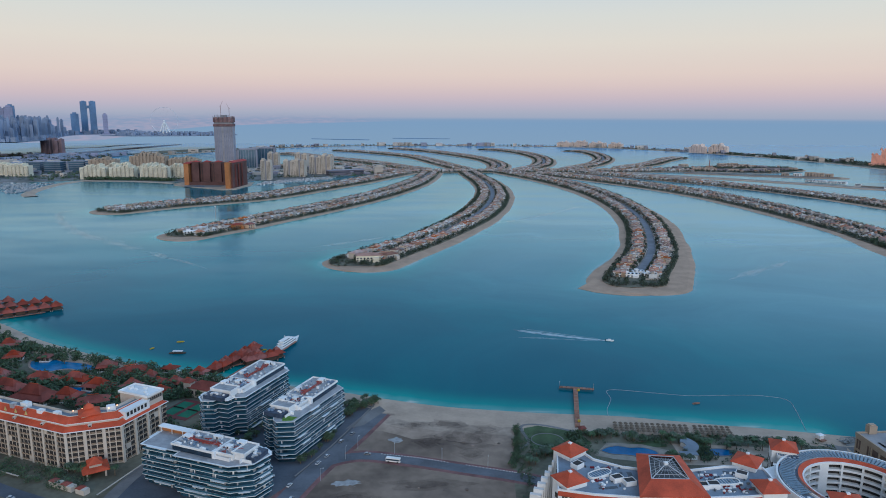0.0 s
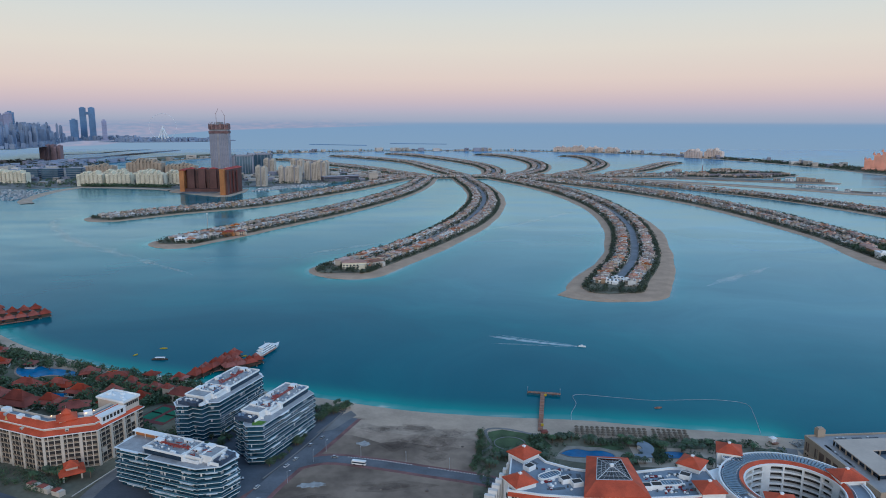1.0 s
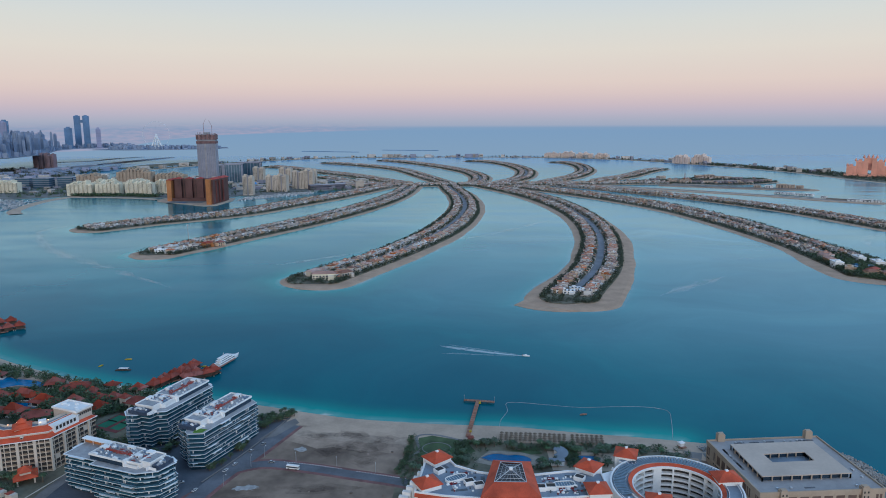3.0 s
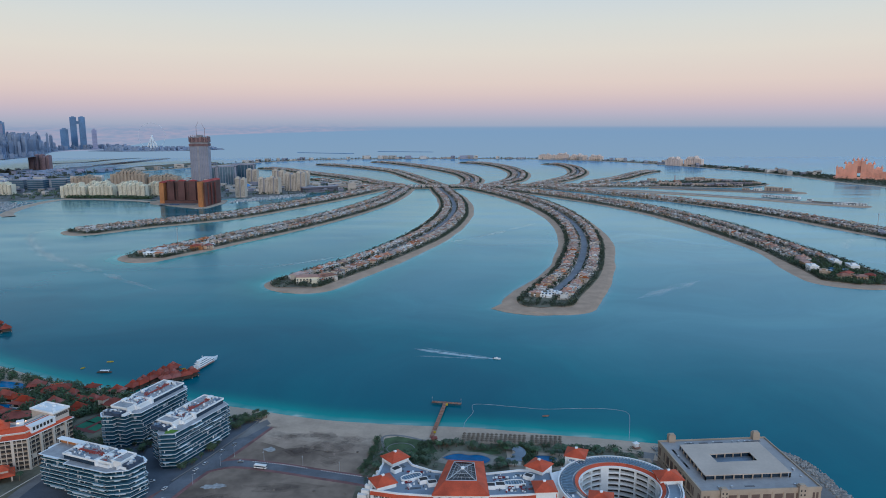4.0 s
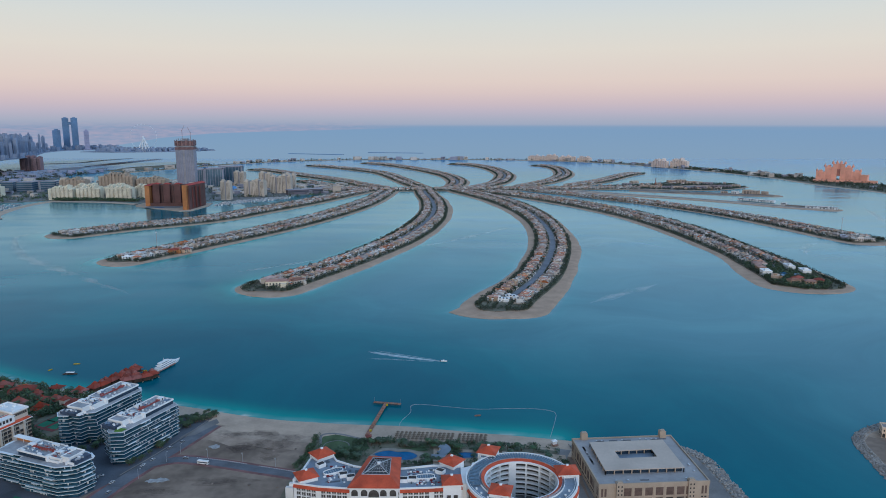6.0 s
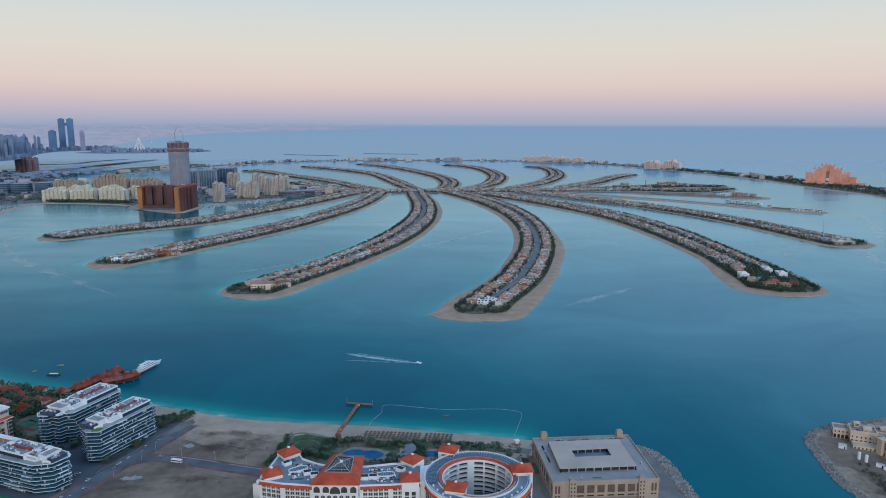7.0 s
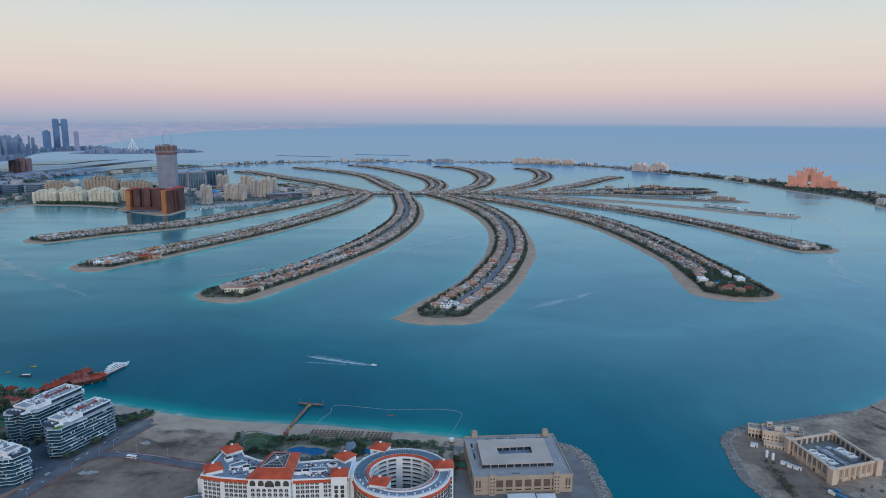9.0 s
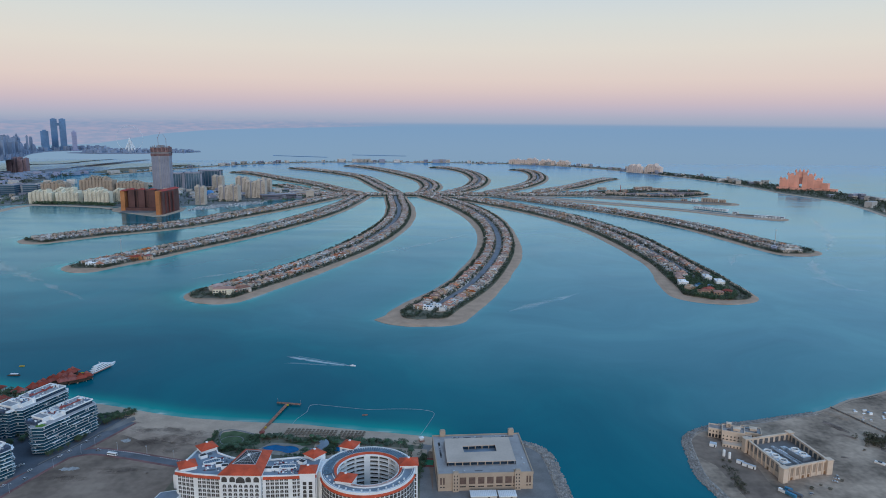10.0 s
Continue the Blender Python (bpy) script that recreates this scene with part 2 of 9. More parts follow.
HAZELAND = material("hazed_land", (0.22, 0.275, 0.36), 0.95, 0.2, 0.006, 0.03, other=(0.33, 0.35, 0.42))
HAZECITY = material("hazed_city", (0.235, 0.30, 0.415), 0.9, 0.12, 0.02, 0.2, island=0.14)

# sea: colour by the depth of water over the sand shelf round every shore, with wind lanes on its gloss
SEA = bpy.data.materials.new("sea_water")
SEA.use_nodes = True
sn, sl = SEA.node_tree.nodes, SEA.node_tree.links
sn.remove(sn["Principled BSDF"])
sp, s_gl, s_mix, s_fr = sn.new("ShaderNodeBsdfDiffuse"), sn.new("ShaderNodeBsdfGlossy"), sn.new("ShaderNodeMixShader"), sn.new("ShaderNodeFresnel")
s_fr.inputs["IOR"].default_value = 1.333
s_gl.inputs["Color"].default_value = (0.60, 0.86, 1.0, 1)
s_cap = sn.new("ShaderNodeMath")
s_cap.operation = "POWER"
s_cap.inputs[1].default_value = 1.8
sl.new(s_fr.outputs[0], s_cap.inputs[0])
s_amp = sn.new("ShaderNodeMath")
s_amp.operation, s_amp.use_clamp = "MULTIPLY", True
sl.new(s_cap.outputs[0], s_amp.inputs[0])
s_top = sn.new("ShaderNodeMath")
s_top.operation = "MINIMUM"
s_top.inputs[1].default_value = 0.54
sl.new(s_amp.outputs[0], s_top.inputs[0])
sl.new(s_top.outputs[0], s_mix.inputs[0])
sl.new(sp.outputs[0], s_mix.inputs[1])
sl.new(s_gl.outputs[0], s_mix.inputs[2])
sl.new(s_mix.outputs[0], sn["Material Output"].inputs[0])
s_at = sn.new("ShaderNodeAttribute")
s_at.attribute_name = "shelf"
s_geo = sn.new("ShaderNodeNewGeometry")
s_n1 = sn.new("ShaderNodeTexNoise")
s_n1.inputs["Scale"].default_value, s_n1.inputs["Detail"].default_value = 0.012, 4
s_map = sn.new("ShaderNodeMapping")
s_map.inputs["Scale"].default_value = (0.35, 1.6, 1.0)
s_map.inputs["Rotation"].default_value = (0, 0, radians(-20))
sl.new(s_geo.outputs["Position"], s_map.inputs[0])
sl.new(s_map.outputs[0], s_n1.inputs["Vector"])
s_n0 = sn.new("ShaderNodeTexNoise")
s_n0.inputs["Scale"].default_value, s_n0.inputs["Detail"].default_value = 0.02, 5
sl.new(s_geo.outputs["Position"], s_n0.inputs["Vector"])
s_wob = sn.new("ShaderNodeMath")
s_wob.operation = "MULTIPLY_ADD"
s_wob.inputs[1].default_value = 0.10
sl.new(s_n0.outputs[0], s_wob.inputs[0])
s_off = sn.new("ShaderNodeMath")
s_off.operation = "ADD"
s_off.inputs[1].default_value = -0.05
sl.new(s_at.outputs["Fac"], s_off.inputs[0])
sl.new(s_off.outputs[0], s_wob.inputs[2])
s_ramp = ramp_node(sn, [(0.0, (0.58, 0.57, 0.52, 1)), (0.018, (0.36, 0.46, 0.42, 1)), (0.04, (0.11, 0.35, 0.325, 1)), (0.10, (0.0, 0.275, 0.255, 1)), (0.25, (0.0, 0.20, 0.20, 1)),
                        (0.55, (0.0, 0.155, 0.178, 1)), (1.0, (0.0, 0.155, 0.19, 1))])
sl.new(s_wob.outputs[0], s_ramp.inputs[0])
# the current curls everything that drifts on the water
s_wp = sn.new("ShaderNodeTexNoise")
s_wp.inputs["Scale"].default_value, s_wp.inputs["Detail"].default_value = 0.0016, 3
sl.new(s_geo.outputs["Position"], s_wp.inputs["Vector"])
s_wv = sn.new("ShaderNodeVectorMath")
s_wv.operation = "MULTIPLY_ADD"
s_wv.inputs[1].default_value = (900, 900, 0)
sl.new(s_wp.outputs["Color"], s_wv.inputs[0])
sl.new(s_geo.outputs["Position"], s_wv.inputs[2])
# darker colour along the crescent; paler east, its brighter sky reflection put into the colour
s_px = sn.new("ShaderNodeSeparateXYZ")
sl.new(s_wv.outputs[0], s_px.inputs[0])
s_v = sn.new("ShaderNodeMath")
s_v.operation = "MULTIPLY_ADD"
s_v.inputs[1].default_value = 0.45
sl.new(s_px.outputs["X"], s_v.inputs[0])
sl.new(s_px.outputs["Y"], s_v.inputs[2])


def sea_range(source, low, high, most):
    node = sn.new("ShaderNodeMapRange")
    node.interpolation_type = "SMOOTHSTEP"
    node.inputs["From Min"].default_value, node.inputs["From Max"].default_value, node.inputs["To Max"].default_value = low, high, most
    sl.new(source, node.inputs["Value"])
    return node


CURL = 450  # mean push of the curl, in metres
s_darker = sea_range(s_v.outputs[0], 880 + CURL * 1.45, 420 + CURL * 1.45, 1.0)
s_dm = sn.new("ShaderNodeMix")
s_dm.data_type = "RGBA"
s_dm.inputs[7].default_value = (0.0, 0.106, 0.148, 1)
s_open = sea_range(s_at.outputs["Fac"], 0.06, 0.38, 0.92)
s_dk = sn.new("ShaderNodeMath")
s_dk.operation = "MULTIPLY"
sl.new(s_darker.outputs[0], s_dk.inputs[0])
sl.new(s_open.outputs[0], s_dk.inputs[1])
sl.new(s_dk.outputs[0], s_dm.inputs[0])
sl.new(s_ramp.outputs[0], s_dm.inputs[6])
s_east = sea_range(s_px.outputs["X"], -250 + CURL, 480 + CURL, 0.9)
s_far = sea_range(s_v.outputs[0], 620 + CURL * 1.45, 960 + CURL * 1.45, 1.0)
s_both = sn.new("ShaderNodeMath")
s_both.operation = "MULTIPLY"
sl.new(s_east.outputs[0], s_both.inputs[0])
sl.new(s_far.outputs[0], s_both.inputs[1])
s_sm = sn.new("ShaderNodeMix")
s_sm.data_type = "RGBA"
s_sm.inputs[7].default_value = (0.085, 0.24, 0.28, 1)
sl.new(s_both.outputs[0], s_sm.inputs[0])
sl.new(s_dm.outputs[2], s_sm.inputs[6])
# the open sea outside the crescent is deep and blue
s_gulf = sea_range(s_px.outputs["Y"], 2900 + CURL, 4300 + CURL, 0.9)
s_om = sn.new("ShaderNodeMix")
s_om.data_type = "RGBA"
s_om.inputs[7].default_value = (0.01, 0.19, 0.44, 1)
sl.new(s_gulf.outputs[0], s_om.inputs[0])
sl.new(s_sm.outputs[2], s_om.inputs[6])
# broad mottling of the sea bed and of drifting silt
s_mo = sn.new("ShaderNodeTexNoise")
s_mo.inputs["Scale"].default_value, s_mo.inputs["Detail"].default_value, s_mo.inputs["Roughness"].default_value = 0.0045, 6, 0.6
sl.new(s_wv.outputs[0], s_mo.inputs["Vector"])
s_mr = ramp_node(sn, [(0.32, (0.80, 0.86, 0.90, 1)), (0.5, (1.0, 1.03, 1.03, 1)), (0.7, (1.3, 1.26, 1.18, 1))])
sl.new(s_mo.outputs[0], s_mr.inputs[0])
s_mm = sn.new("ShaderNodeMix")
s_mm.data_type, s_mm.blend_type = "RGBA", "MULTIPLY"
s_mm.inputs[0].default_value = 1.0
sl.new(s_om.outputs[2], s_mm.inputs[6])
sl.new(s_mr.outputs[0], s_mm.inputs[7])
sl.new(s_mm.outputs[2], sp.inputs["Color"])
s_r = sn.new("ShaderNodeMapRange")
s_r.inputs["From Min"].default_value, s_r.inputs["From Max"].default_value = 0.35, 0.65
s_r.inputs["To Min"].default_value, s_r.inputs["To Max"].default_value = 0.10, 0.24
sl.new(s_n1.outputs[0], s_r.inputs["Value"])
sl.new(s_r.outputs[0], s_gl.inputs["Roughness"])
# smooth slicks, drawn out along the current
s_mp = sn.new("ShaderNodeMapping")
s_mp.inputs["Scale"].default_value = (0.0008, 0.0042, 1.0)
s_mp.inputs["Rotation"].default_value = (0, 0, radians(28))
sl.new(s_wv.outputs[0], s_mp.inputs[0])
s_sk = sn.new("ShaderNodeTexNoise")
s_sk.inputs["Scale"].default_value, s_sk.inputs["Detail"].default_value, s_sk.inputs["Roughness"].default_value = 1.0, 5, 0.55
sl.new(s_mp.outputs[0], s_sk.inputs["Vector"])
s_sr = ramp_node(sn, [(p, (v, v, v, 1)) for p, v in ((0.40, 2.37), (0.50, 2.5), (0.56, 2.55), (0.62, 2.81), (0.66, 2.59), (0.8, 2.5))])
sl.new(s_sk.outputs[0], s_sr.inputs[0])
sl.new(s_sr.outputs[0], s_amp.inputs[1])
s_n2 = sn.new("ShaderNodeTexNoise")
s_n2.inputs["Scale"].default_value, s_n2.inputs["Detail"].default_value = 0.25, 3
sl.new(s_geo.outputs["Position"], s_n2.inputs["Vector"])
s_b = sn.new("ShaderNodeBump")
s_b.inputs["Strength"].default_value, s_b.inputs["Distance"].default_value = 0.25, 0.35
sl.new(s_n2.outputs[0], s_b.inputs["Height"])
sl.new(s_b.outputs[0], sp.inputs["Normal"])
sl.new(s_b.outputs[0], s_gl.inputs["Normal"])

# ---- mesh building ----


class Build:
    """Collects vertices and faces of one mesh; shapes are added with a turn and an offset in plan."""

    def __init__(self):
        self.v, self.f, self.m, self.mat, self.at = [], [], [], 0, (0.0, 0.0, 0.0, 1.0, 0.0)

    def place(self, x=0.0, y=0.0, z=0.0, degrees=0.0):
        self.at = (x, y, z, math.cos(radians(degrees)), math.sin(radians(degrees)))
        return self

    def add(self, verts, faces):
        ox, oy, oz, c, s = self.at
        k = len(self.v)
        self.v += [(ox + c * x - s * y, oy + s * x + c * y, oz + z) for x, y, z in verts]
        self.f += [tuple(k + i for i in f) for f in faces]
        self.m += [self.mat] * len(faces)
        return self

    def box(self, x0, y0, z0, x1, y1, z1):
        v = [(x, y, z) for z in (z0, z1) for x, y in ((x0, y0), (x1, y0), (x1, y1), (x0, y1))]
        return self.add(v, [(3, 2, 1, 0), (4, 5, 6, 7), (0, 1, 5, 4), (1, 2, 6, 5), (2, 3, 7, 6), (3, 0, 4, 7)])

    def cbox(self, x, y, z0, lx, ly, h):
        return self.box(x - lx / 2, y - ly / 2, z0, x + lx / 2, y + ly / 2, z0 + h)

    def prism(self, poly, z0, z1, top=None):
        n = len(poly)
        top = top or poly
        v = [(x, y, z0) for x, y in poly] + [(x, y, z1) for x, y in top]
        return self.add(v, [tuple(range(n - 1, -1, -1)), tuple(range(n, 2 * n))] + [(i, (i + 1) % n, n + (i + 1) % n, n + i) for i in range(n)])

    def rim(self, outer, inner, z0, z1):
        """A band between two outlines with the same number of corners."""
        n = len(outer)
        v = [(x, y, z) for z in (z0, z1) for p in (outer, inner) for x, y in p]
        f = []
        for i in range(n):
            j = (i + 1) % n
            f += [(i, j, 2 * n + j, 2 * n + i), (n + j, n + i, 3 * n + i, 3 * n + j), (2 * n + i, 2 * n + j, 3 * n + j, 3 * n + i), (j, i, n + i, n + j)]
        return self.add(v, f)

    def hip(self, x, y, z, lx, ly, h, eave=0.6, thick=0.3):
        """A hipped roof with a ridge along its longer side and a fascia."""
        a, b = lx / 2 + eave, ly / 2 + eave
        r = max(a - b, 0.0), max(b - a, 0.0)
        v = [(x - a, y - b, z), (x + a, y - b, z), (x + a, y + b, z), (x - a, y + b, z)]
        v += [(p, q, z + thick) for p, q, _ in v]
        v += [(x - r[0], y - r[1], z + thick + h), (x + r[0], y + r[1], z + thick + h)]
        f = [(3, 2, 1, 0), (0, 1, 5, 4), (1, 2, 6, 5), (2, 3, 7, 6), (3, 0, 4, 7)]
        if lx >= ly:
            f += [(4, 5, 9, 8), (5, 6, 9), (6, 7, 8, 9), (7, 4, 8)]
        else:
            f += [(4, 5, 8), (5, 6, 9, 8), (6, 7, 9), (7, 4, 8, 9)]
        return self.add(v, f)

    def tube(self, points, r, n=6, taper=1.0):
        k, ring = len(points), []
        for i, p in enumerate(points):
            a, b = Vector(points[max(i - 1, 0)]), Vector(points[min(i + 1, k - 1)])
            d = (b - a).normalized()
            u = d.cross(Vector((0.3, 0.2, 1.0) if abs(d.z) < 0.9 else (1, 0, 0))).normalized()
            w = d.cross(u)
            q = r * (1 + (taper - 1) * i / max(k - 1, 1))
            ring += [tuple(Vector(p) + q * (math.cos(2 * math.pi * j / n) * u + math.sin(2 * math.pi * j / n) * w)) for j in range(n)]
        f = [(i * n + j, i * n + (j + 1) % n, (i + 1) * n + (j + 1) % n, (i + 1) * n + j) for i in range(k - 1) for j in range(n)]
        return self.add(ring, f + [tuple(range(n - 1, -1, -1)), tuple(range((k - 1) * n, k * n))])

    def lathe(self, x, y, profile, n=16):
        v = [(x + r * math.cos(2 * math.pi * j / n), y + r * math.sin(2 * math.pi * j / n), z) for r, z in profile for j in range(n)]
        k = len(profile)
        f = [(i * n + j, i * n + (j + 1) % n, (i + 1) * n + (j + 1) % n, (i + 1) * n + j) for i in range(k - 1) for j in range(n)]
        return self.add(v, f + [tuple(range(n - 1, -1, -1)), tuple(range((k - 1) * n, k * n))])

    def leaves(self, rnd, x, y, z, r, h, count, size):
        """Small leaf blades scattered through an uneven crown."""
        for _ in range(count):
            a, u = rnd.uniform(0, 6.283), rnd.uniform(-1, 1)
            q = (1 - u * u) ** 0.5 * r * rnd.uniform(0.55, 1.05)
            c = Vector((x + q * math.cos(a), y + q * math.sin(a), z + u * h * rnd.uniform(0.6, 1.05)))
            d = Vector((rnd.gauss(0, 1), rnd.gauss(0, 1), rnd.gauss(0, 0.6))).normalized() * size * rnd.uniform(0.6, 1.3)
            e = Vector((rnd.gauss(0, 1), rnd.gauss(0, 1), rnd.gauss(0, 0.6))).normalized() * size * rnd.uniform(0.5, 1.0)
            self.add([tuple(c - d), tuple(c + e), tuple(c + d), tuple(c - e)], [(0, 1, 2, 3)])
        return self

    def mesh(self, name, *mats):
        me = bpy.data.meshes.new(name)
        me.from_pydata(self.v, [], self.f)
        for m in mats:
            me.materials.append(m)
        if len(mats) > 1:
            me.polygons.foreach_set("material_index", self.m)
        me.update()
        return me


def part(name, build, mat, parent, label=""):
    ob = new(name, build if isinstance(build, bpy.types.Mesh) else build.mesh(name, mat))
    ob.parent = parent
    return tagged(ob, label)


def thing(name, label, category, x=0.0, y=0.0, z=0.0, degrees=0.0, group=""):
    ob = new(name)
    ob.empty_display_size = 0.5
    ob.matrix_basis = pose(x, y, z, 0, 0, degrees)
    return tagged(ob, label, category, group)


def setting(name, build, label, *mats, category=""):
    return tagged(new(name, build.mesh(name, *mats)), label, category, kind="structure")


def stuff(name, build, label, category, *mats):
    return tagged(new(name, build.mesh(name, *mats)), label, category, kind="stuff")


def smooth_line(points, step):
    """A Catmull-Rom line through the points, one sample each step metres, with any further values carried along."""
    p = [np.array(q, float) for q in points]
    p = [2 * p[0] - p[1]] + p + [2 * p[-1] - p[-2]]
    out = []
    for a, b, c, d in zip(p, p[1:], p[2:], p[3:]):
        n = max(2, int(np.linalg.norm((c - b)[:2]) / step))
        for i in range(n):
            t = i / n
            out.append(0.5 * (2 * b + (c - a) * t + (2 * a - 5 * b + 4 * c - d) * t * t + (3 * b - a - 3 * c + d) * t ** 3))
    return np.array(out + [p[-2]])


def sides(line):
    """Unit normals in plan, to the right of the line's way."""
    d = np.gradient(line[:, :2], axis=0)
    d /= np.linalg.norm(d, axis=1)[:, None] + 1e-9
    return np.stack([d[:, 1], -d[:, 0]], 1)


SHORE = []

# ---- the palm: islands, roads, villas ----


def strip(build, line, columns):
    """Quads along a line; columns are (offset to the right, height), each a number or one value a sample."""
    nrm, n, k = sides(line), len(line), len(columns)
    v = []
    for i in range(n):
        for off, z in columns:
            o = off[i] if np.ndim(off) else off
            h = z[i] if np.ndim(z) else z
            v.append((line[i, 0] + nrm[i, 0] * o, line[i, 1] + nrm[i, 1] * o, h))
    build.add(v, [(i * k + j, i * k + j + 1, (i + 1) * k + j + 1, (i + 1) * k + j) for i in range(n - 1) for j in range(k - 1)])


def villa_shapes(rnd, b, x, y, deg, z, size, plain=False):
    """A villa with its terrace and pool; the road lies on +y, the beach on -y. Slots: wall, pane, tiles, wing wall, other tiles, ochre wall, grey tiles, pool, paving."""
    b.place(x, y, z, deg)
    wall, wing, roof = (0, 3, 2) if plain else (rnd.choice((0, 0, 3, 3, 5)), rnd.choice((0, 3, 5)), rnd.choice((2, 2, 4, 6, 6)))
    w, d, h = size * rnd.uniform(0.72, 1.0), 12.5 * rnd.uniform(0.8, 1.15), rnd.choice((6.4, 6.8, 7.4))
    side, flat = rnd.choice((-1, 1)), rnd.random() < 0.34
    ww, wd, wh = w * rnd.uniform(0.36, 0.5), rnd.uniform(3.5, 6), rnd.choice((3.6, 6.0))
    wx, wy = side * (w - ww) / 2, -(d + wd) / 2 + 0.3
    gw, gd = w * rnd.uniform(0.34, 0.46), rnd.uniform(3.5, 5.5)
    gx, gy = -side * (w - gw) / 2, (d + gd) / 2 - 0.3
    b.mat = wall
    b.cbox(0, 0, 0, w, d, h)
    b.mat = wing
    b.cbox(wx, wy, 0, ww, wd, wh)
    b.cbox(gx, gy, 0, gw, gd, 3.4)
    # stair tower above the eaves, garden walls
    tx, ty = side * w * rnd.uniform(0.05, 0.3), d * rnd.uniform(-0.1, 0.35)
    b.cbox(tx, ty, h, 3.4, 3.4, 2.7)
    b.box(-size * 0.54, d / 2 + gd, 0, size * 0.54, d / 2 + gd + 0.3, 2.0)
    b.box(-size * 0.54, -d / 2 - 9, 0, -size * 0.54 + 0.3, d / 2 + gd, 1.9)
    b.mat = 1
    for zz in (0.9, 4.1):
        for q in (-0.33, 0.0, 0.33):
            b.cbox(q * w, -d / 2, zz, w * 0.17, 0.3, 1.8)
            b.cbox(q * w, d / 2, zz, w * 0.15, 0.3, 1.6)
    b.cbox(wx, wy - wd / 2, 0.6, ww * 0.6, 0.3, 2.1)
    b.cbox(gx, gy + gd / 2, 0.1, gw * 0.6, 0.3, 2.4)
    if flat:
        b.mat = wall
        b.rim([(-w / 2 - 0.25, -d / 2 - 0.25), (w / 2 + 0.25, -d / 2 - 0.25), (w / 2 + 0.25, d / 2 + 0.25), (-w / 2 - 0.25, d / 2 + 0.25)],
              [(-w / 2 + 0.3, -d / 2 + 0.3), (w / 2 - 0.3, -d / 2 + 0.3), (w / 2 - 0.3, d / 2 - 0.3), (-w / 2 + 0.3, d / 2 - 0.3)], h - 0.2, h + 0.9)
        b.cbox(-side * w * 0.22, -d * 0.1, h, w * 0.3, d * 0.35, 2.3)
        b.mat = 8
        b.cbox(0, 0, h, w - 0.6, d - 0.6, 0.05)
    else:
        b.mat = roof
        if w > d * 1.05:
            b.hip(-side * w * 0.16, 0, h, w * 0.68, d, rnd.uniform(1.6, 2.3), 0.5)
            b.hip(side * w * 0.33, -d * 0.06, h, w * 0.34, d * 0.88, rnd.uniform(1.3, 1.9), 0.45)
        else:
            b.hip(0, -d * 0.2, h, w, d * 0.6, rnd.uniform(1.5, 2.1), 0.5)
            b.hip(side * w * 0.1, d * 0.3, h, w * 0.8, d * 0.4, rnd.uniform(1.2, 1.6), 0.45)
    b.mat = roof
    b.hip(tx, ty, h + 2.7, 3.4, 3.4, 1.1, 0.4, 0.2)
    if wh > 4 or rnd.random() < 0.5:
        b.hip(wx, wy, wh, ww, wd, 1.3, 0.4)
    if rnd.random() < 0.6:
        b.hip(gx, gy, 3.4, gw, gd, 1.1, 0.4)
    # terrace, pool and a shade pergola towards the beach
    b.mat = 8
    b.box(-w * 0.5, -d / 2 - wd - 4.6, 0.02, w * 0.5, -d / 2, 0.14)
    if rnd.random() < 0.6:
        b.mat = 7
        b.cbox(-side * w * 0.18, -d / 2 - wd * 0.5 - 1.6, 0.14, w * 0.42, 3.4, 0.06)
    if rnd.random() < 0.5:
        b.mat = wing
        px, py = wx, wy - wd / 2 - 2.0
        b.cbox(px, py, 2.5, 3.6, 3.0, 0.2)
        for qx in (-1.6, 1.6):
            b.cbox(px + qx, py - 1.2, 0.14, 0.25, 0.25, 2.4)
    b.mat = wall


villa_kinds = []
for k in range(12):
    r = random.Random(40 + k)
    b = Build()
    villa_shapes(r, b, 0, 0, 0, 0, 13.8, True)
    split = [Build() for _ in range(9)]
    for f, m in zip(b.f, b.m):
        q = split[m]
        i = len(q.v)
        q.v += [b.v[j] for j in f]
        q.f.append(tuple(range(i, i + len(f))))
        q.m.append(0)
    villa_kinds.append((("main_block", "", split[0].mesh("villa_block", (VILLA_WALL, VILLA_WHITE, VILLA_WHITE, VILLA_OCHRE)[k % 4])),
                        ("side_wing", "", split[3].mesh("villa_wing", (VILLA_WHITE, VILLA_WALL, VILLA_WALL)[k % 3])),
                        ("roof", "faded clay-tiled hipped roof", split[2].mesh("villa_roof", (VILLA_ROOF, VILLA_ORANGE, VILLA_GREY, VILLA_ROOF, VILLA_GREY)[k % 5])),
                        ("terrace", "pale paved terrace", split[8].mesh("villa_terrace", PAVING)),
                        ("pool", "small turquoise pool", split[7].mesh("villa_pool", VILLA_POOL)),
                        ("glazing", "dark window panes", split[1].mesh("villa_glazing", GLASS))))


def villa(kind, x, y, z, deg):
    v = thing("villa", "two-storey beach villa with pale render and clay-tiled hipped roof", "house", x, y, z, deg, "villas on the palm fronds")
    for name, label, me in villa_kinds[kind]:
        if len(me.polygons):
            ob = part(name, me, None, v, label)
            if name in ("glazing", "roof"):
                tagged(ob, kind="stuff")


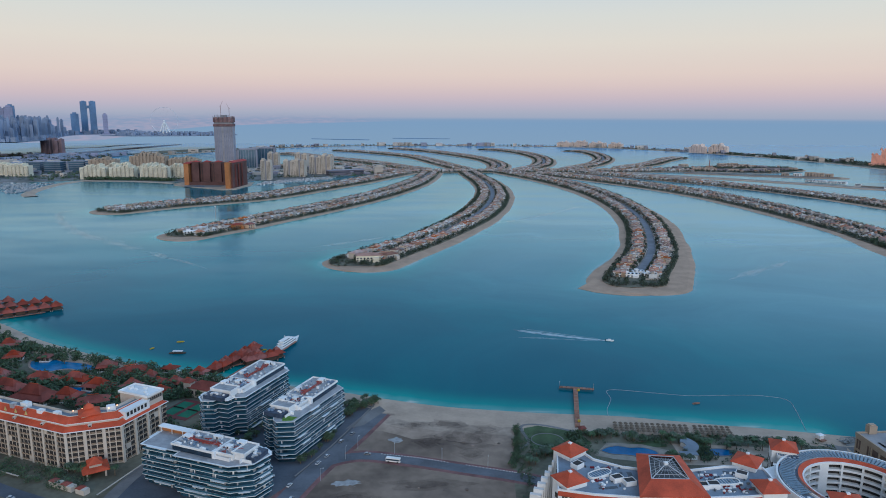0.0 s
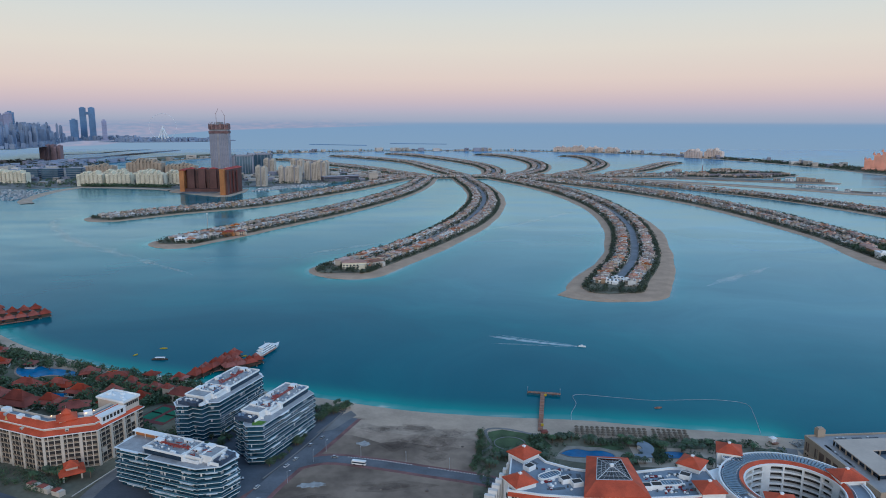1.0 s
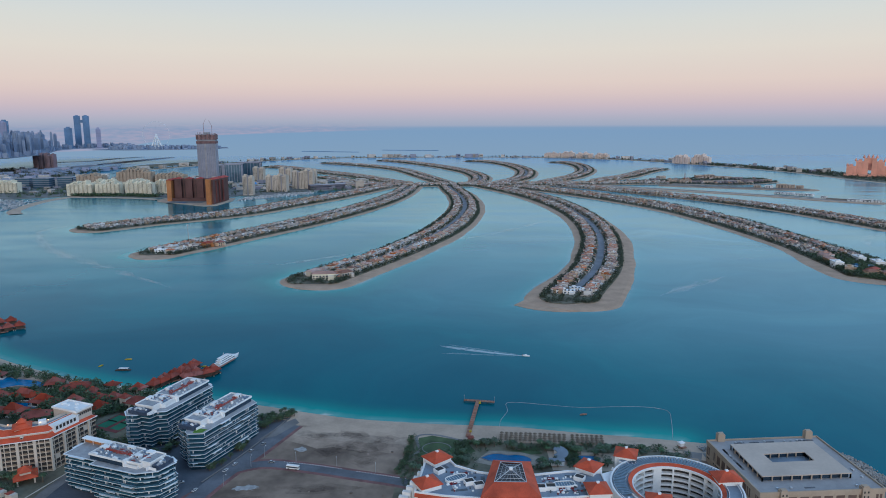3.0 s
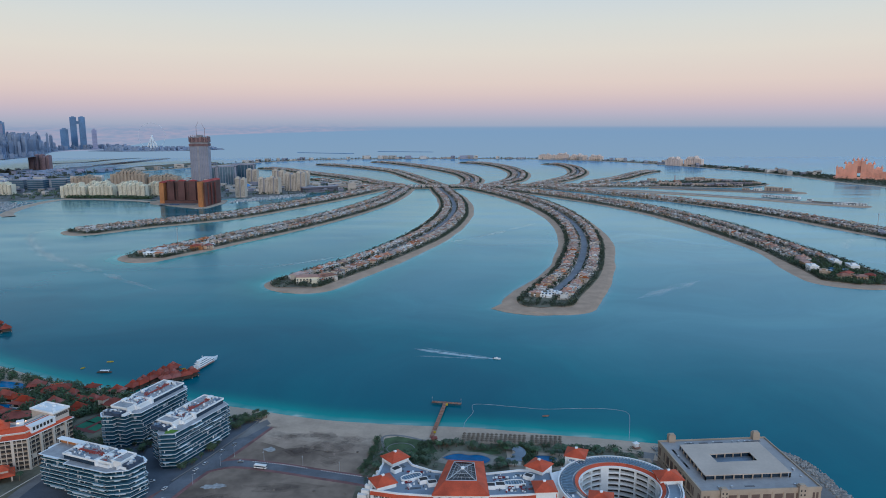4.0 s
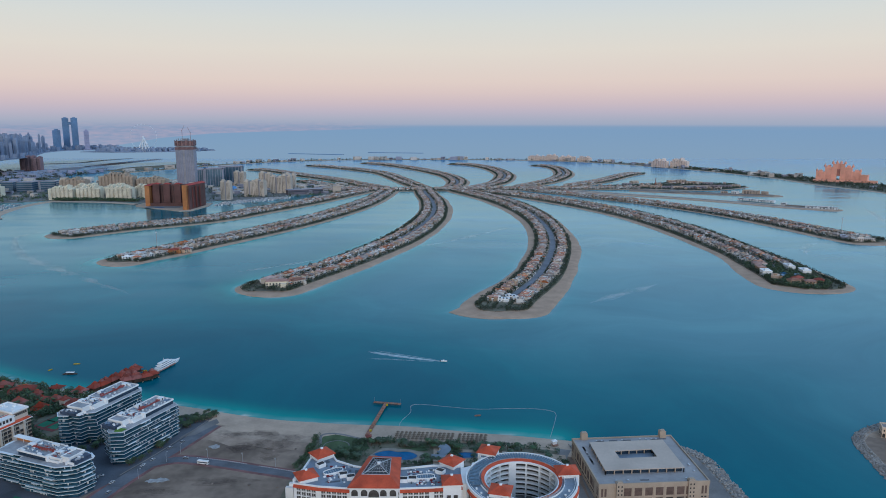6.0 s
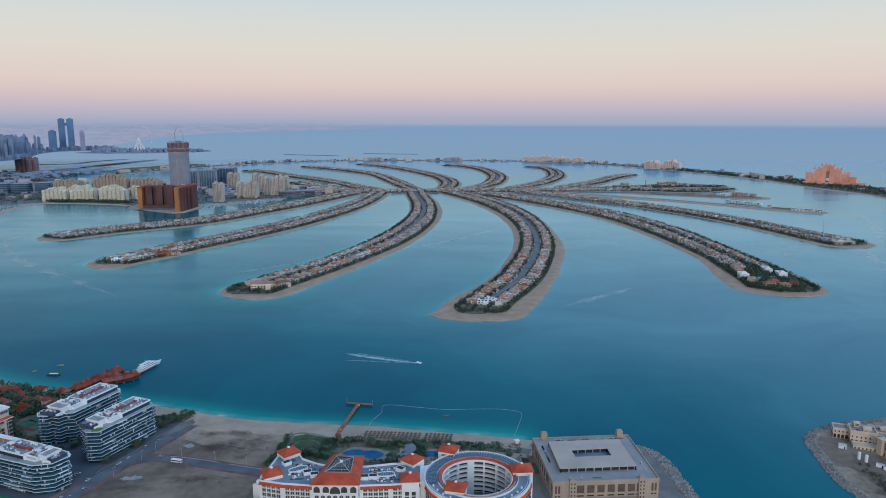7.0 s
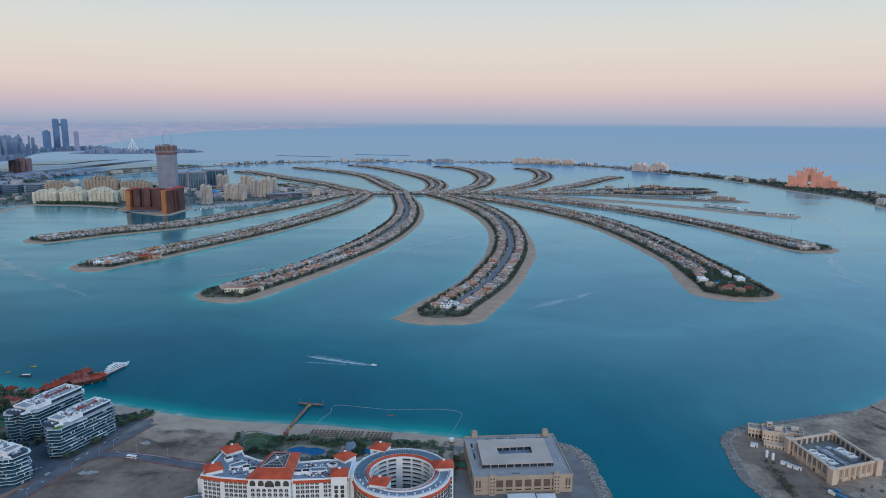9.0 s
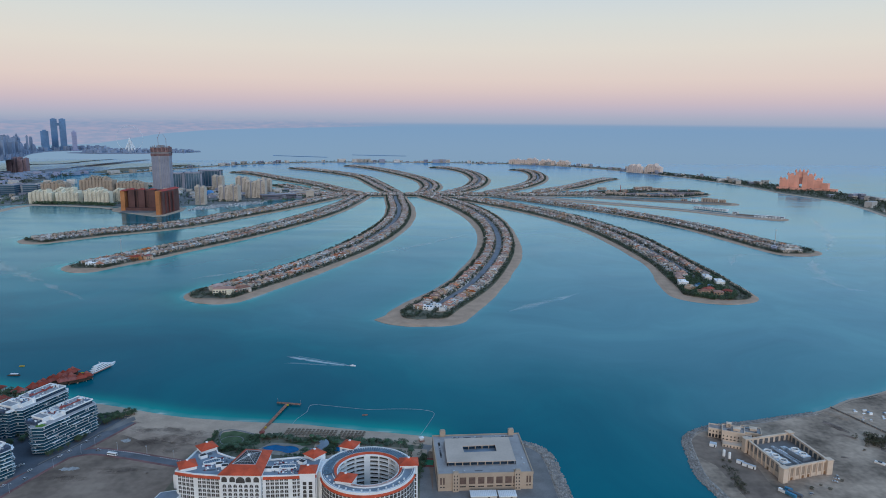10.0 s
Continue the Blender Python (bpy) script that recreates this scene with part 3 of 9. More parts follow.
def frond(name, points, beach=(17.0, 17.0), tip_beach=30.0, single=0.0, seed=1, density=1.0, road=4.5, rows=True, plots=None, first=52.0):
    """An island of the palm: sand all round, planted ground, a road along the middle, a row of villas on either side. Tip first;
    each row is x, y and the half width, or x, y, shore to the left and right, plots to the left and right."""
    rnd = random.Random(seed)
    if len(points[0]) == 3:
        points = [(x, y, w, w, w - beach[0], w - beach[1]) for x, y, w in points]
    line = smooth_line(points, 5.5)
    s = np.r_[0, np.cumsum(np.linalg.norm(np.diff(line[:, :2], axis=0), axis=1))]
    rad = line[0, 2] * 0.8
    b = Build()
    fine = smooth_line(points, 3.0)
    sf = np.r_[0, np.cumsum(np.linalg.norm(np.diff(fine[:, :2], axis=0), axis=1))]
    wf = np.array([noise.noise((x * 0.012, y * 0.012, seed)) + 0.35 * noise.noise((x * 0.04, y * 0.04, seed)) for x, y in fine[:, :2]]) * np.clip(sf / 60, 0, 1)
    rf = np.sqrt(np.clip(1 - (1 - np.clip(sf / rad, 0, 1)) ** 2, 0, 1))
    fl_, fr_ = np.maximum(fine[:, 2] * rf + wf * 3, 0.3), np.maximum(fine[:, 3] * rf - wf * 3, 0.3)
    inner_l, inner_r = np.maximum(fl_ - 7, 0.2), np.maximum(fr_ - 7, 0.2)
    strip(b, fine, [(-fl_ - 5, -1.5), (-fl_, 0.05), (-inner_l, 0.9), (0, 1.2), (inner_r, 0.9), (fr_, 0.05), (fr_ + 5, -1.5)])
    island = setting(name, b, "sandy palm-frond island with beach all round", FRONDSAND, category="island")
    nrm = sides(fine)
    for sgn, ww in ((-1, fl_), (1, fr_)):
        SHORE.extend(map(tuple, (fine[:, :2] + nrm * (sgn * ww)[:, None])[::2]))
    # planted plots
    keep = s > tip_beach
    s2 = np.sqrt(np.clip(1 - (1 - np.clip((s - tip_beach) / (rad * 0.55), 0, 1)) ** 2, 0, 1))[keep]
    ln, ls = line[keep], s[keep]
    ll, lr = np.maximum(line[keep, 4] * s2, 0.4), np.maximum(line[keep, 5] * s2, 0.4)
    shift = (lr - ll) / 2
    nk = sides(line)[keep]
    ln = ln.copy()
    ln[:, :2] += nk * shift[:, None]
    lw = (ll + lr) / 2
    b = Build()
    strip(b, ln, [(-lw - 0.4, 0.7), (-lw, 1.9), (lw, 1.9), (lw + 0.4, 0.7)])
    ob = setting(name + "_plots", b, "planted villa plots", plots or EARTH, category="ground")
    rs = ls > tip_beach + 62
    b = Build()
    strip(b, ln[rs], [(-road, 2.0), (road, 2.0)])
    setting(name + "_road", b, "asphalt road between the villas", FRONDROAD, category="road")
    b = Build()
    strip(b, ln[rs], [(-road - 2.2, 2.06), (-road, 2.06)])
    strip(b, ln[rs], [(road, 2.06), (road + 2.2, 2.06)])
    setting(name + "_pavement", b, "pale pavements along the road", PAVING, category="pavement")
    # villas and trees
    nr = sides(ln)
    far_b, trees = Build(), Build()
    pitch, nxt = 15.0, tip_beach + first
    for i in range(1, len(ln) - 1):
        p, q = ln[i], nr[i]
        deg = math.degrees(math.atan2(q[1], q[0]))
        dist = ls[i]
        while rows and nxt <= dist:
            nxt += pitch
            for sgn in (-1, 1):
                off = min(lw[i] - 12, road + 14.5) + rnd.uniform(-1.5, 2.0) if lw[i] > 23 else lw[i] * 0.48
                if lw[i] < 14 or rnd.random() > density:
                    continue
                x, y = p[0] + sgn * q[0] * off, p[1] + sgn * q[1] * off
                a = deg + (90 if sgn < 0 else -90) + 180 + rnd.uniform(-7, 7)
                x, y = x + rnd.uniform(-1.5, 1.5), y + rnd.uniform(-1.5, 1.5)
                if dist < single:
                    villa(rnd.randrange(12), x, y, 1.9, a)
                else:
                    villa_shapes(rnd, far_b, x, y, a, 1.9, 13.4)
        if lw[i] > 8 and rows and density > 0 and i % 2 == 0:
            near = dist < 700
            for sgn in (-1, 1):
                for _ in range(13 if near else 9):
                    o = rnd.choice((road + 4.4, rnd.uniform(road + 4, road + 9), lw[i] - rnd.uniform(1, 7), lw[i] - rnd.uniform(1, 9), rnd.uniform(road + 4, lw[i])))
                    t = rnd.uniform(-6, 6)
                    x, y = p[0] + sgn * q[0] * o - q[1] * t, p[1] + sgn * q[1] * o + q[0] * t
                    r = rnd.uniform(1.5, 3.3) if o < road + 6 else rnd.uniform(1.6, 3.9)
                    trees.place()
                    trees.leaves(rnd, x, y, 1.9 + r * 0.9, r, r * 0.9, 26 if near else 12, r * (0.3 if near else 0.45))
    # thicket round the tip
    for _ in range(60 if rows and density > 0.3 else 0):
        i = int(np.searchsorted(ls, tip_beach + rnd.uniform(3, 48)))
        if i >= len(ln):
            continue
        o = rnd.uniform(-1, 1) * lw[i]
        if ls[i] > tip_beach + 25:
            o = math.copysign(lw[i] - rnd.uniform(0, 5), o)
        r = rnd.uniform(1.8, 3.6)
        trees.leaves(rnd, ln[i, 0] + nr[i, 0] * o, ln[i, 1] + nr[i, 1] * o, 1.9 + r * 0.8, r, r * 0.8, 30, r * 0.32)
    if far_b.f:
        stuff("villa_row", far_b, "long rows of pale villas with clay roofs", "houses", VILLAS_WALL, GLASS, VILLAS_ROOF, VILLAS_WHITE, VILLAS_ORANGE, VILLAS_OCHRE, VILLAS_GREY, VILLA_POOL, PAVING)
    if trees.f:
        stuff("garden_trees", trees, "haze-dulled green garden trees and hedges among villas", "trees", LEAF3)
    return island


frond("frond_1", [(232, 806, 64, 64, 45, 33), (268, 905, 66, 65, 46, 34), (333, 1083, 51, 60, 41, 40), (395, 1374, 48, 64, 33, 45), (421, 1661, 50, 55, 34, 44), (413, 1955, 64, 54, 45, 42), (359, 2247, 70, 58, 54, 44), (275, 2480, 68, 56, 52, 42), (230, 2570, 55, 46, 44, 36)], (15, 19), 30, 520, 1, road=5.0)
spit = [tuple(q[:2]) for q in smooth_line([(168, 834), (192, 812), (232, 800), (276, 815), (302, 866), (282, 925), (240, 930), (212, 905), (186, 862), (168, 834)], 8.0)[:-1]]
setting("sand_spit", Build().prism(spit, -1.0, 0.5), "sand spit at the frond tip", FRONDSAND, category="beach")
SHORE.extend(spit)
frond("frond_2", [(-134, 926, 64, 60, 52, 33), (-80, 1040, 65, 56, 54, 31), (-15, 1178, 58, 52, 49, 29), (59, 1427, 48, 61, 41, 46), (105, 1679, 43, 67, 36, 54), (129, 1933, 39, 65, 32, 50), (129, 2189, 43, 58, 36, 42), (105, 2430, 43, 50, 36, 38), (95, 2560, 42, 46, 36, 36)], (14, 18), 24, 520, 2)
frond("frond_3", [(752, 936, 76, 76, 58, 62), (757, 1050, 79, 75, 48, 64), (764, 1170, 65, 72, 45, 60), (766, 1293, 58, 65, 41, 54), (759, 1571, 71, 64, 52, 53), (713, 1826, 68, 66, 50, 55), (621, 2087, 70, 68, 54, 56), (491, 2326, 66, 64, 52, 52), (350, 2530, 58, 56, 46, 46)], (22, 14), 30, 520, 3, first=175.0)
frond("frond_4", [(-471, 1156, 54, 50, 46, 32), (-408, 1265, 64, 44, 54, 29), (-355, 1384, 66, 50, 54, 35), (-250, 1603, 66, 52, 54, 39), (-168, 1824, 64, 52, 52, 40), (-107, 2055, 56, 54, 46, 42), (-68, 2291, 48, 51, 38, 38), (-43, 2560, 42, 44, 32, 32)], (12, 18), 34, 230, 4, first=24.0)
frond("frond_5", [(-750, 1470, 56), (-696, 1538, 60), (-627, 1622, 62), (-545, 1692, 64), (-470, 1775, 66), (-425, 1860, 66), (-380, 1964, 66), (-284, 2166, 62), (-205, 2362, 56), (-123, 2560, 46)], (12, 17), 20, 0, 5, first=24.0)
frond("frond_6", [(1128, 1368, 66, 66, 48, 54), (1092, 1480, 62, 66, 46, 54), (1060, 1597, 54, 60, 36, 50), (1013, 1780, 46, 52, 33, 43), (937, 1951, 36, 52, 26, 43), (842, 2128, 34, 50, 24, 41), (732, 2285, 30, 48, 22, 39), (615, 2444, 28, 46, 20, 37), (500, 2590, 26, 42, 20, 34)], (16, 10), 26, 170, 6)
frond("frond_7", [(1370, 1958, 42), (1248, 2049, 42), (1160, 2148, 38), (1063, 2243, 38), (964, 2328, 42), (847, 2413, 46), (738, 2498, 44), (600, 2600, 40)], (12, 12), 15, 0, 7, density=0.0, plots=SAND)
frond("frond_8", [(1388, 2362, 48), (1303, 2400, 50), (1192, 2440, 50), (1080, 2490, 50), (900, 2580, 44)], (12, 12), 25, 0, 8, density=0.0, plots=DIRT)
frond("frond_9", [(1420, 2790, 50), (1300, 2830, 60), (1200, 2845, 66), (1080, 2790, 60), (950, 2739, 50), (700, 2660, 40)], (10, 10), 12, 0, 9, density=0.35, plots=TRUNKLAND)
frond("building_frond", [(1410, 2735, 30), (1320, 2672, 40), (1190, 2612, 46), (1050, 2640, 46), (900, 2690, 40)], (10, 10), 12, 0, 18, density=0.25, plots=TRUNKLAND)
frond("frond_10", [(1205, 3480, 40), (1120, 3390, 46), (1046, 3288, 50), (960, 3130, 50), (875, 2981, 48), (690, 2740, 40)], (12, 12), 12, 0, 10)
frond("frond_11", [(700, 4100, 46), (770, 4050, 48), (815, 3930, 52), (820, 3690, 54), (775, 3360, 54), (680, 3060, 52), (577, 2855, 48), (470, 2690, 40)], (14, 14), 12, 0, 11)
frond("frond_12", [(200, 4240, 46), (300, 4200, 48), (380, 4080, 54), (455, 3780, 56), (480, 3371, 56), (432, 3002, 54), (363, 2792, 48), (290, 2650, 40)], (14, 14), 12, 0, 12)
frond("frond_13", [(-340, 4345, 44), (-260, 4280, 48), (-170, 4170, 52), (30, 3780, 54), (182, 3346, 54), (232, 3042, 54), (226, 2806, 50), (190, 2640, 42)], (14, 14), 12, 0, 13)
frond("frond_14", [(-640, 4110, 44), (-450, 3915, 48), (-289, 3714, 52), (-135, 3458, 52), (-17, 3051, 52), (62, 2747, 48), (95, 2640, 42)], (13, 13), 12, 0, 14, density=0.8)
frond("frond_15", [(-900, 3750, 44), (-742, 3629, 48), (-519, 3319, 52), (-298, 3029, 52), (-158, 2778, 50), (-55, 2615, 42)], (13, 13), 12, 0, 15)
frond("frond_16", [(-480, 3010, 44), (-400, 2900, 48), (-330, 2790, 50), (-230, 2640, 48), (-120, 2575, 44)], (12, 12), 12, 0, 16)
spine = frond("spine", [(-420, 2545, 48), (-219, 2572, 50), (95, 2600, 52), (323, 2618, 52), (554, 2632, 50), (790, 2645, 46), (960, 2660, 40)], (9, 9), 10, 0, 17)

# mansions on the tips of the nearest fronds

def mansion(x, y, deg, l, d_, h, m, r_):
    """A large house on a frond tip, with a wing and a hipped or flat roof."""
    t = thing("mansion", "large pale seafront mansion on the frond tip", "house", x, y, 1.9, deg, "mansions on frond tips")
    part("main_block", Build().cbox(0, 0, 0, l, d_, h), m, t)
    part("wing", Build().cbox(l * 0.3, -d_ * 0.6, 0, l * 0.25, d_ * 0.6, h * 0.75), m, t)
    if r_:
        part("roof", Build().hip(0, 0, h, l, d_, 3.0, 0.8, 0.3), r_, t)
    else:
        part("parapet", Build().cbox(0, 0, h, l + 0.8, d_ + 0.8, 0.7), m, t)
        part("roof_room", Build().cbox(-l * 0.15, 0, h + 0.7, l * 0.3, d_ * 0.5, 2.6), m, t)
    g = Build()
    for q in range(int(l / 5)):
        for zz in (0.8, 4.2):
            g.cbox(-l / 2 + 2.5 + 5 * q, -d_ / 2, zz, 2.6, 0.3, 2.0)
    tagged(part("glazing", g, GLASS, t, "dark window panes"), kind="stuff")


mansion(246, 893, -8, 26, 10, 3.8, WHITE, None)
mansion(272, 888, -14, 14, 9, 5.2, WHITE, None)
mansion(262, 906, 6, 16, 9, 4.4, VILLA_WHITE, None)
mansion(-108, 988, 6, 36, 16, 9, CREAMPALE, VILLA_ROOF)
mansion(-78, 1000, 46, 22, 13, 8, CREAM, VILLA_ROOF)
mansion(-128, 1012, 62, 24, 12, 8, CREAM, VILLA_ROOF)
mansion(738, 1000, 10, 18, 12, 7, VILLA_OCHRE, VILLA_ORANGE)
mansion(760, 990, -14, 16, 12, 7, VILLA_OCHRE, VILLA_ORANGE)
mansion(752, 1016, 30, 20, 11, 7, VILLA_OCHRE, TERRA_DARK)
mansion(782, 1004, -30, 15, 11, 6, VILLA_OCHRE, TERRA_DARK)
mansion(722, 1030, 60, 18, 12, 8, VILLA_OCHRE, None)
mansion(722, 1065, 80, 24, 14, 9, WHITE, None)
mansion(795, 1075, 80, 26, 14, 8, WHITE, None)
mansion(730, 1102, 84, 22, 13, 8, VILLA_OCHRE, VILLA_ORANGE)
mansion(786, 1112, 86, 24, 13, 8, VILLA_WHITE, None)
mansion(738, 1136, 86, 20, 12, 7, VILLA_WALL, VILLA_ROOF)
mansion(796, 1150, 88, 22, 13, 7, VILLA_WALL, VILLA_ROOF)
mansion(-446, 1208, 30, 24, 12, 6, WHITE, None)
mansion(-424, 1222, 40, 20, 11, 7, CREAM, None)
mansion(-438, 1240, 60, 22, 11, 7, VILLA_WHITE, None)
mansion(-404, 1246, 40, 20, 11, 6, VILLA_WALL, None)
mansion(-382, 1270, 60, 18, 12, 8, ORANGESTONE, TERRA_DARK)
mansion(-362, 1282, 60, 16, 11, 7, VILLA_OCHRE, TERRA_DARK)
mansion(1100, 1412, 10, 50, 16, 6, VILLA_WALL, None)
mansion(1080, 1450, 60, 40, 14, 6, TOWERGLASS, None)
mansion(1125, 1460, 70, 36, 14, 6, VILLA_WALL, None)
tg, tgr = Build(), random.Random(71)
for k in range(640):
    a, q = tgr.uniform(0, 6.283), tgr.random() ** 0.5
    x, y = (754 + 46 * q * math.cos(a), 1018 + 58 * q * math.sin(a)) if k < 360 else (764 + 50 * q * math.cos(a), 1108 + 66 * q * math.sin(a))
    r = tgr.uniform(2.2, 4.6)
    if min(math.hypot(x - hx, y - hy) for hx, hy in ((738, 1000), (760, 990), (752, 1016), (782, 1004), (722, 1030), (722, 1065), (795, 1075), (730, 1102), (786, 1112), (738, 1136), (796, 1150))) < 8.5 + r * 0.6:
        continue
    tg.leaves(tgr, x, y, 1.9 + r * 0.85, r, r * 0.9, 60, r * 0.26)
stuff("tip_grove", tg, "dense green grove round tip villas", "trees", LEAF2)
for x, y, deg in ((752, 1062, 10), (770, 1052, -20), (742, 1048, 25)):
    t = thing("garden_pavilion", "blue-roofed garden pavilion among trees", "pavilion", x, y, 1.9, deg)
    part("wall_shell", Build().cbox(0, 0, 0, 10, 8, 4), VILLA_WHITE, t)
    part("roof", Build().hip(0, 0, 4, 10, 8, 2.0, 0.8, 0.25), BLUEROOF if x != 752 else POOL, t, "blue tiled hipped roof")

# ---- the crescent: near shore, far ring, islet ----
near_shore = smooth_line([(-1500, 1500), (-1050, 1130), (-750, 895), (-560, 755), (-449, 680), (-390, 635), (-324, 596), (-257, 563), (-205, 545), (-133, 522),
                          (-81, 507), (-47, 495), (-14, 484), (16, 477), (72, 469), (126, 464), (183, 452), (226, 444), (262, 436), (290, 431), (345, 430)], 9.0)
SHORE.extend(tuple(p) for p in near_shore if p[0] < 258)
b = Build()
n_up = sides(near_shore)
lot_edge = near_shore[(near_shore[:, 0] > -62) & (near_shore[:, 0] < 84)]
wander = lambda f, z: np.array([noise.noise((x * f, y * f, z)) + 0.5 * noise.noise((x * f * 3, y * f * 3, z)) for x, y in lot_edge[:, :2]])
for near_off, far_off, amount, z, colour in ((22, 42, 6, 1.035, (0.43, 0.325, 0.25)), (18, 55, 9, 1.02, (0.375, 0.275, 0.21))):
    mg, edge = Build(), wander(0.04, far_off) * amount
    strip(mg, lot_edge, [(near_off, z), (far_off + edge, z), (far_off + 2 + edge, 0.9)])
    setting("sandy_margin", mg, "mixed sand and soil behind the beach", material("sandy_soil", colour, 0.95, 0.25, 0.06, 0.35, other=tuple(c * 1.18 for c in colour)), category="ground")
drift = np.array([noise.noise((x * 0.035, y * 0.035, 2.0)) + 0.5 * noise.noise((x * 0.11, y * 0.11, 5.0)) for x, y in near_shore[:, :2]]) * 4
strip(b, near_shore, [(-6, -1.6), (0, 0.0), (6, 0.8), (20, 1.12), (29 + drift, 1.06), (35 + drift, 0.6)])
setting("beach", b, "pale sand beach along the crescent", SAND, category="beach")
back = [(p[0] + q[0] * 16, p[1] + q[1] * 16) for p, q in zip(near_shore[::2], n_up[::2])]
b = Build()
b.prism(back + [(356, 412), (362, 395), (364, 325), (370, 100), (380, -700), (-3000, -700), (-3000, 1200)], -2, 1.0)
setting("ground", b, "flat reclaimed ground of the crescent", DIRT, category="ground")

islet_line = smooth_line([(525, -500), (508, 200), (496, 326), (491, 360), (497, 406), (504, 435), (519, 452), (547, 467), (591, 476), (626, 487), (664, 498), (694, 514), (723, 533),
                          (783, 560), (1000, 680), (1400, 900), (1900, 1150)], 9.0)
SHORE.extend(tuple(p) for p in islet_line if p[0] > 668 and p[1] > 300)
ni = sides(islet_line)
b = Build()
strip(b, islet_line, [(-7, -1.6), (0, 0.0), (7, 1.2)])
setting("islet_shore", b, "sandy shore of the eastern islet", SAND, category="beach")
b = Build()
b.prism([(p[0] + q[0] * 4, p[1] + q[1] * 4) for p, q in zip(islet_line, ni)] + [(1900, -500)], -2, 1.1)
setting("islet_ground", b, "bare sandy ground of the islet", ISLET, category="ground")

ring = smooth_line([(-1500, 3500, 40), (-1219, 4125, 45), (-980, 4470, 45), (-664, 4690, 50), (-314, 4770, 50), (71, 4790, 50), (369, 4770, 50), (774, 4700, 55), (1133, 4500, 70), (1415, 4156, 80),
                    (1587, 3810, 80), (1720, 3476, 85), (1830, 3150, 110), (1890, 2830, 150), (1925, 2500, 115), (1905, 2250, 120), (1860, 2000, 130), (1850, 1700, 130)], 25.0)
b = Build()
strip(b, ring, [(-ring[:, 2], -1), (-ring[:, 2] + 6, 0.6), (-ring[:, 2] + 20, 1.6), (ring[:, 2] - 14, 1.6), (ring[:, 2], -1)])
setting("far_crescent", b, "far breakwater crescent of sand and scrub", EARTH, category="island")
nr_ = sides(ring)
SHORE.extend(map(tuple, ring[:, :2] + nr_ * ring[:, 2:]))
b = Build()
strip(b, ring, [(ring[:, 2] - 15, 1.7), (ring[:, 2] - 4, 1.0), (ring[:, 2] + 3, -0.6)])
setting("far_beach", b, "sand strip on the lagoon side", SAND, category="beach")

# trunk of the palm, with its quays
trunk = [(-1900, 2050), (-1300, 2140), (-1169, 2236), (-1027, 2228), (-872, 2190), (-800, 2150), (-640, 2150), (-600, 2235), (-480, 2238), (-377, 2380), (-284, 2440), (-180, 2500), (-180, 2640), (-350, 2700), (-480, 2800),
         (-620, 2980), (-820, 2980), (-900, 2760), (-1500, 2760), (-1750, 3500), (-2100, 3640), (-2800, 3500), (-2600, 2300)]
b = Build()
b.prism(trunk, -2, 1.6)
setting("trunk_ground", b, "built-up trunk of the palm island", TRUNKLAND, category="ground")
SHORE.extend(trunk[1:10])
b = Build()
b.prism([(-815, 2095), (-800, 2065), (-620, 1945), (-585, 1960), (-575, 2080), (-590, 2160), (-815, 2170)], -2, 1.4)
setting("hotel_quay", b, "quay round the brown hotel", SAND, category="ground")

# ---- the sea: one sheet to the horizon ----


def steps(*runs):
    out = []
    for a, z, s in runs:
        out += list(np.arange(a, z, s))
    return np.array(out + [runs[-1][1]])


gx = steps((-40000, -8000, 8000), (-8000, -2600, 600), (-2600, -1400, 60), (-1400, -560, 16), (-560, 900, 8), (900, 1500, 16), (1500, 2600, 60), (2600, 8000, 600), (8000, 40000, 8000))
gy = steps((-20000, -1000, 4000), (-1000, 200, 200), (200, 1150, 8), (1150, 2700, 14), (2700, 4400, 32), (4400, 8000, 400), (8000, 40000, 8000))
XX, YY = np.meshgrid(gx, gy)
sea_xy = np.stack([XX.ravel(), YY.ravel()], 1)
shore = np.array(SHORE)
near = np.full(len(sea_xy), 1e4)
cells = {}
for i, (x, y) in enumerate(shore):
    cells.setdefault((int(x // 100), int(y // 100)), []).append(i)
buckets = {}
for i, (x, y) in enumerate(sea_xy):
    buckets.setdefault((int(x // 100), int(y // 100)), []).append(i)
for (cx, cy), ids in buckets.items():
    js = [j for ax in (-1, 0, 1) for ay in (-1, 0, 1) for j in cells.get((cx + ax, cy + ay), ())]
    if js:
        d = sea_xy[ids][:, None, :] - shore[js][None, :, :]
        near[ids] = np.sqrt((d ** 2).sum(2)).min(1)
nxg, nyg = len(gx), len(gy)
me = bpy.data.meshes.new("sea")
me.from_pydata([(x, y, 0.0) for x, y in sea_xy], [], [(j * nxg + i, j * nxg + i + 1, (j + 1) * nxg + i + 1, (j + 1) * nxg + i) for j in range(nyg - 1) for i in range(nxg - 1)])
at = me.attributes.new("shelf", "FLOAT", "POINT")
at.data.foreach_set("value", np.clip(near / 100.0, 0, 1).astype(np.float32))
me.materials.append(SEA)
sea = tagged(new("water", me), "calm teal lagoon and open sea at dawn", "sea", kind="structure")

# ---- near shore: plants first, built once and copied ----


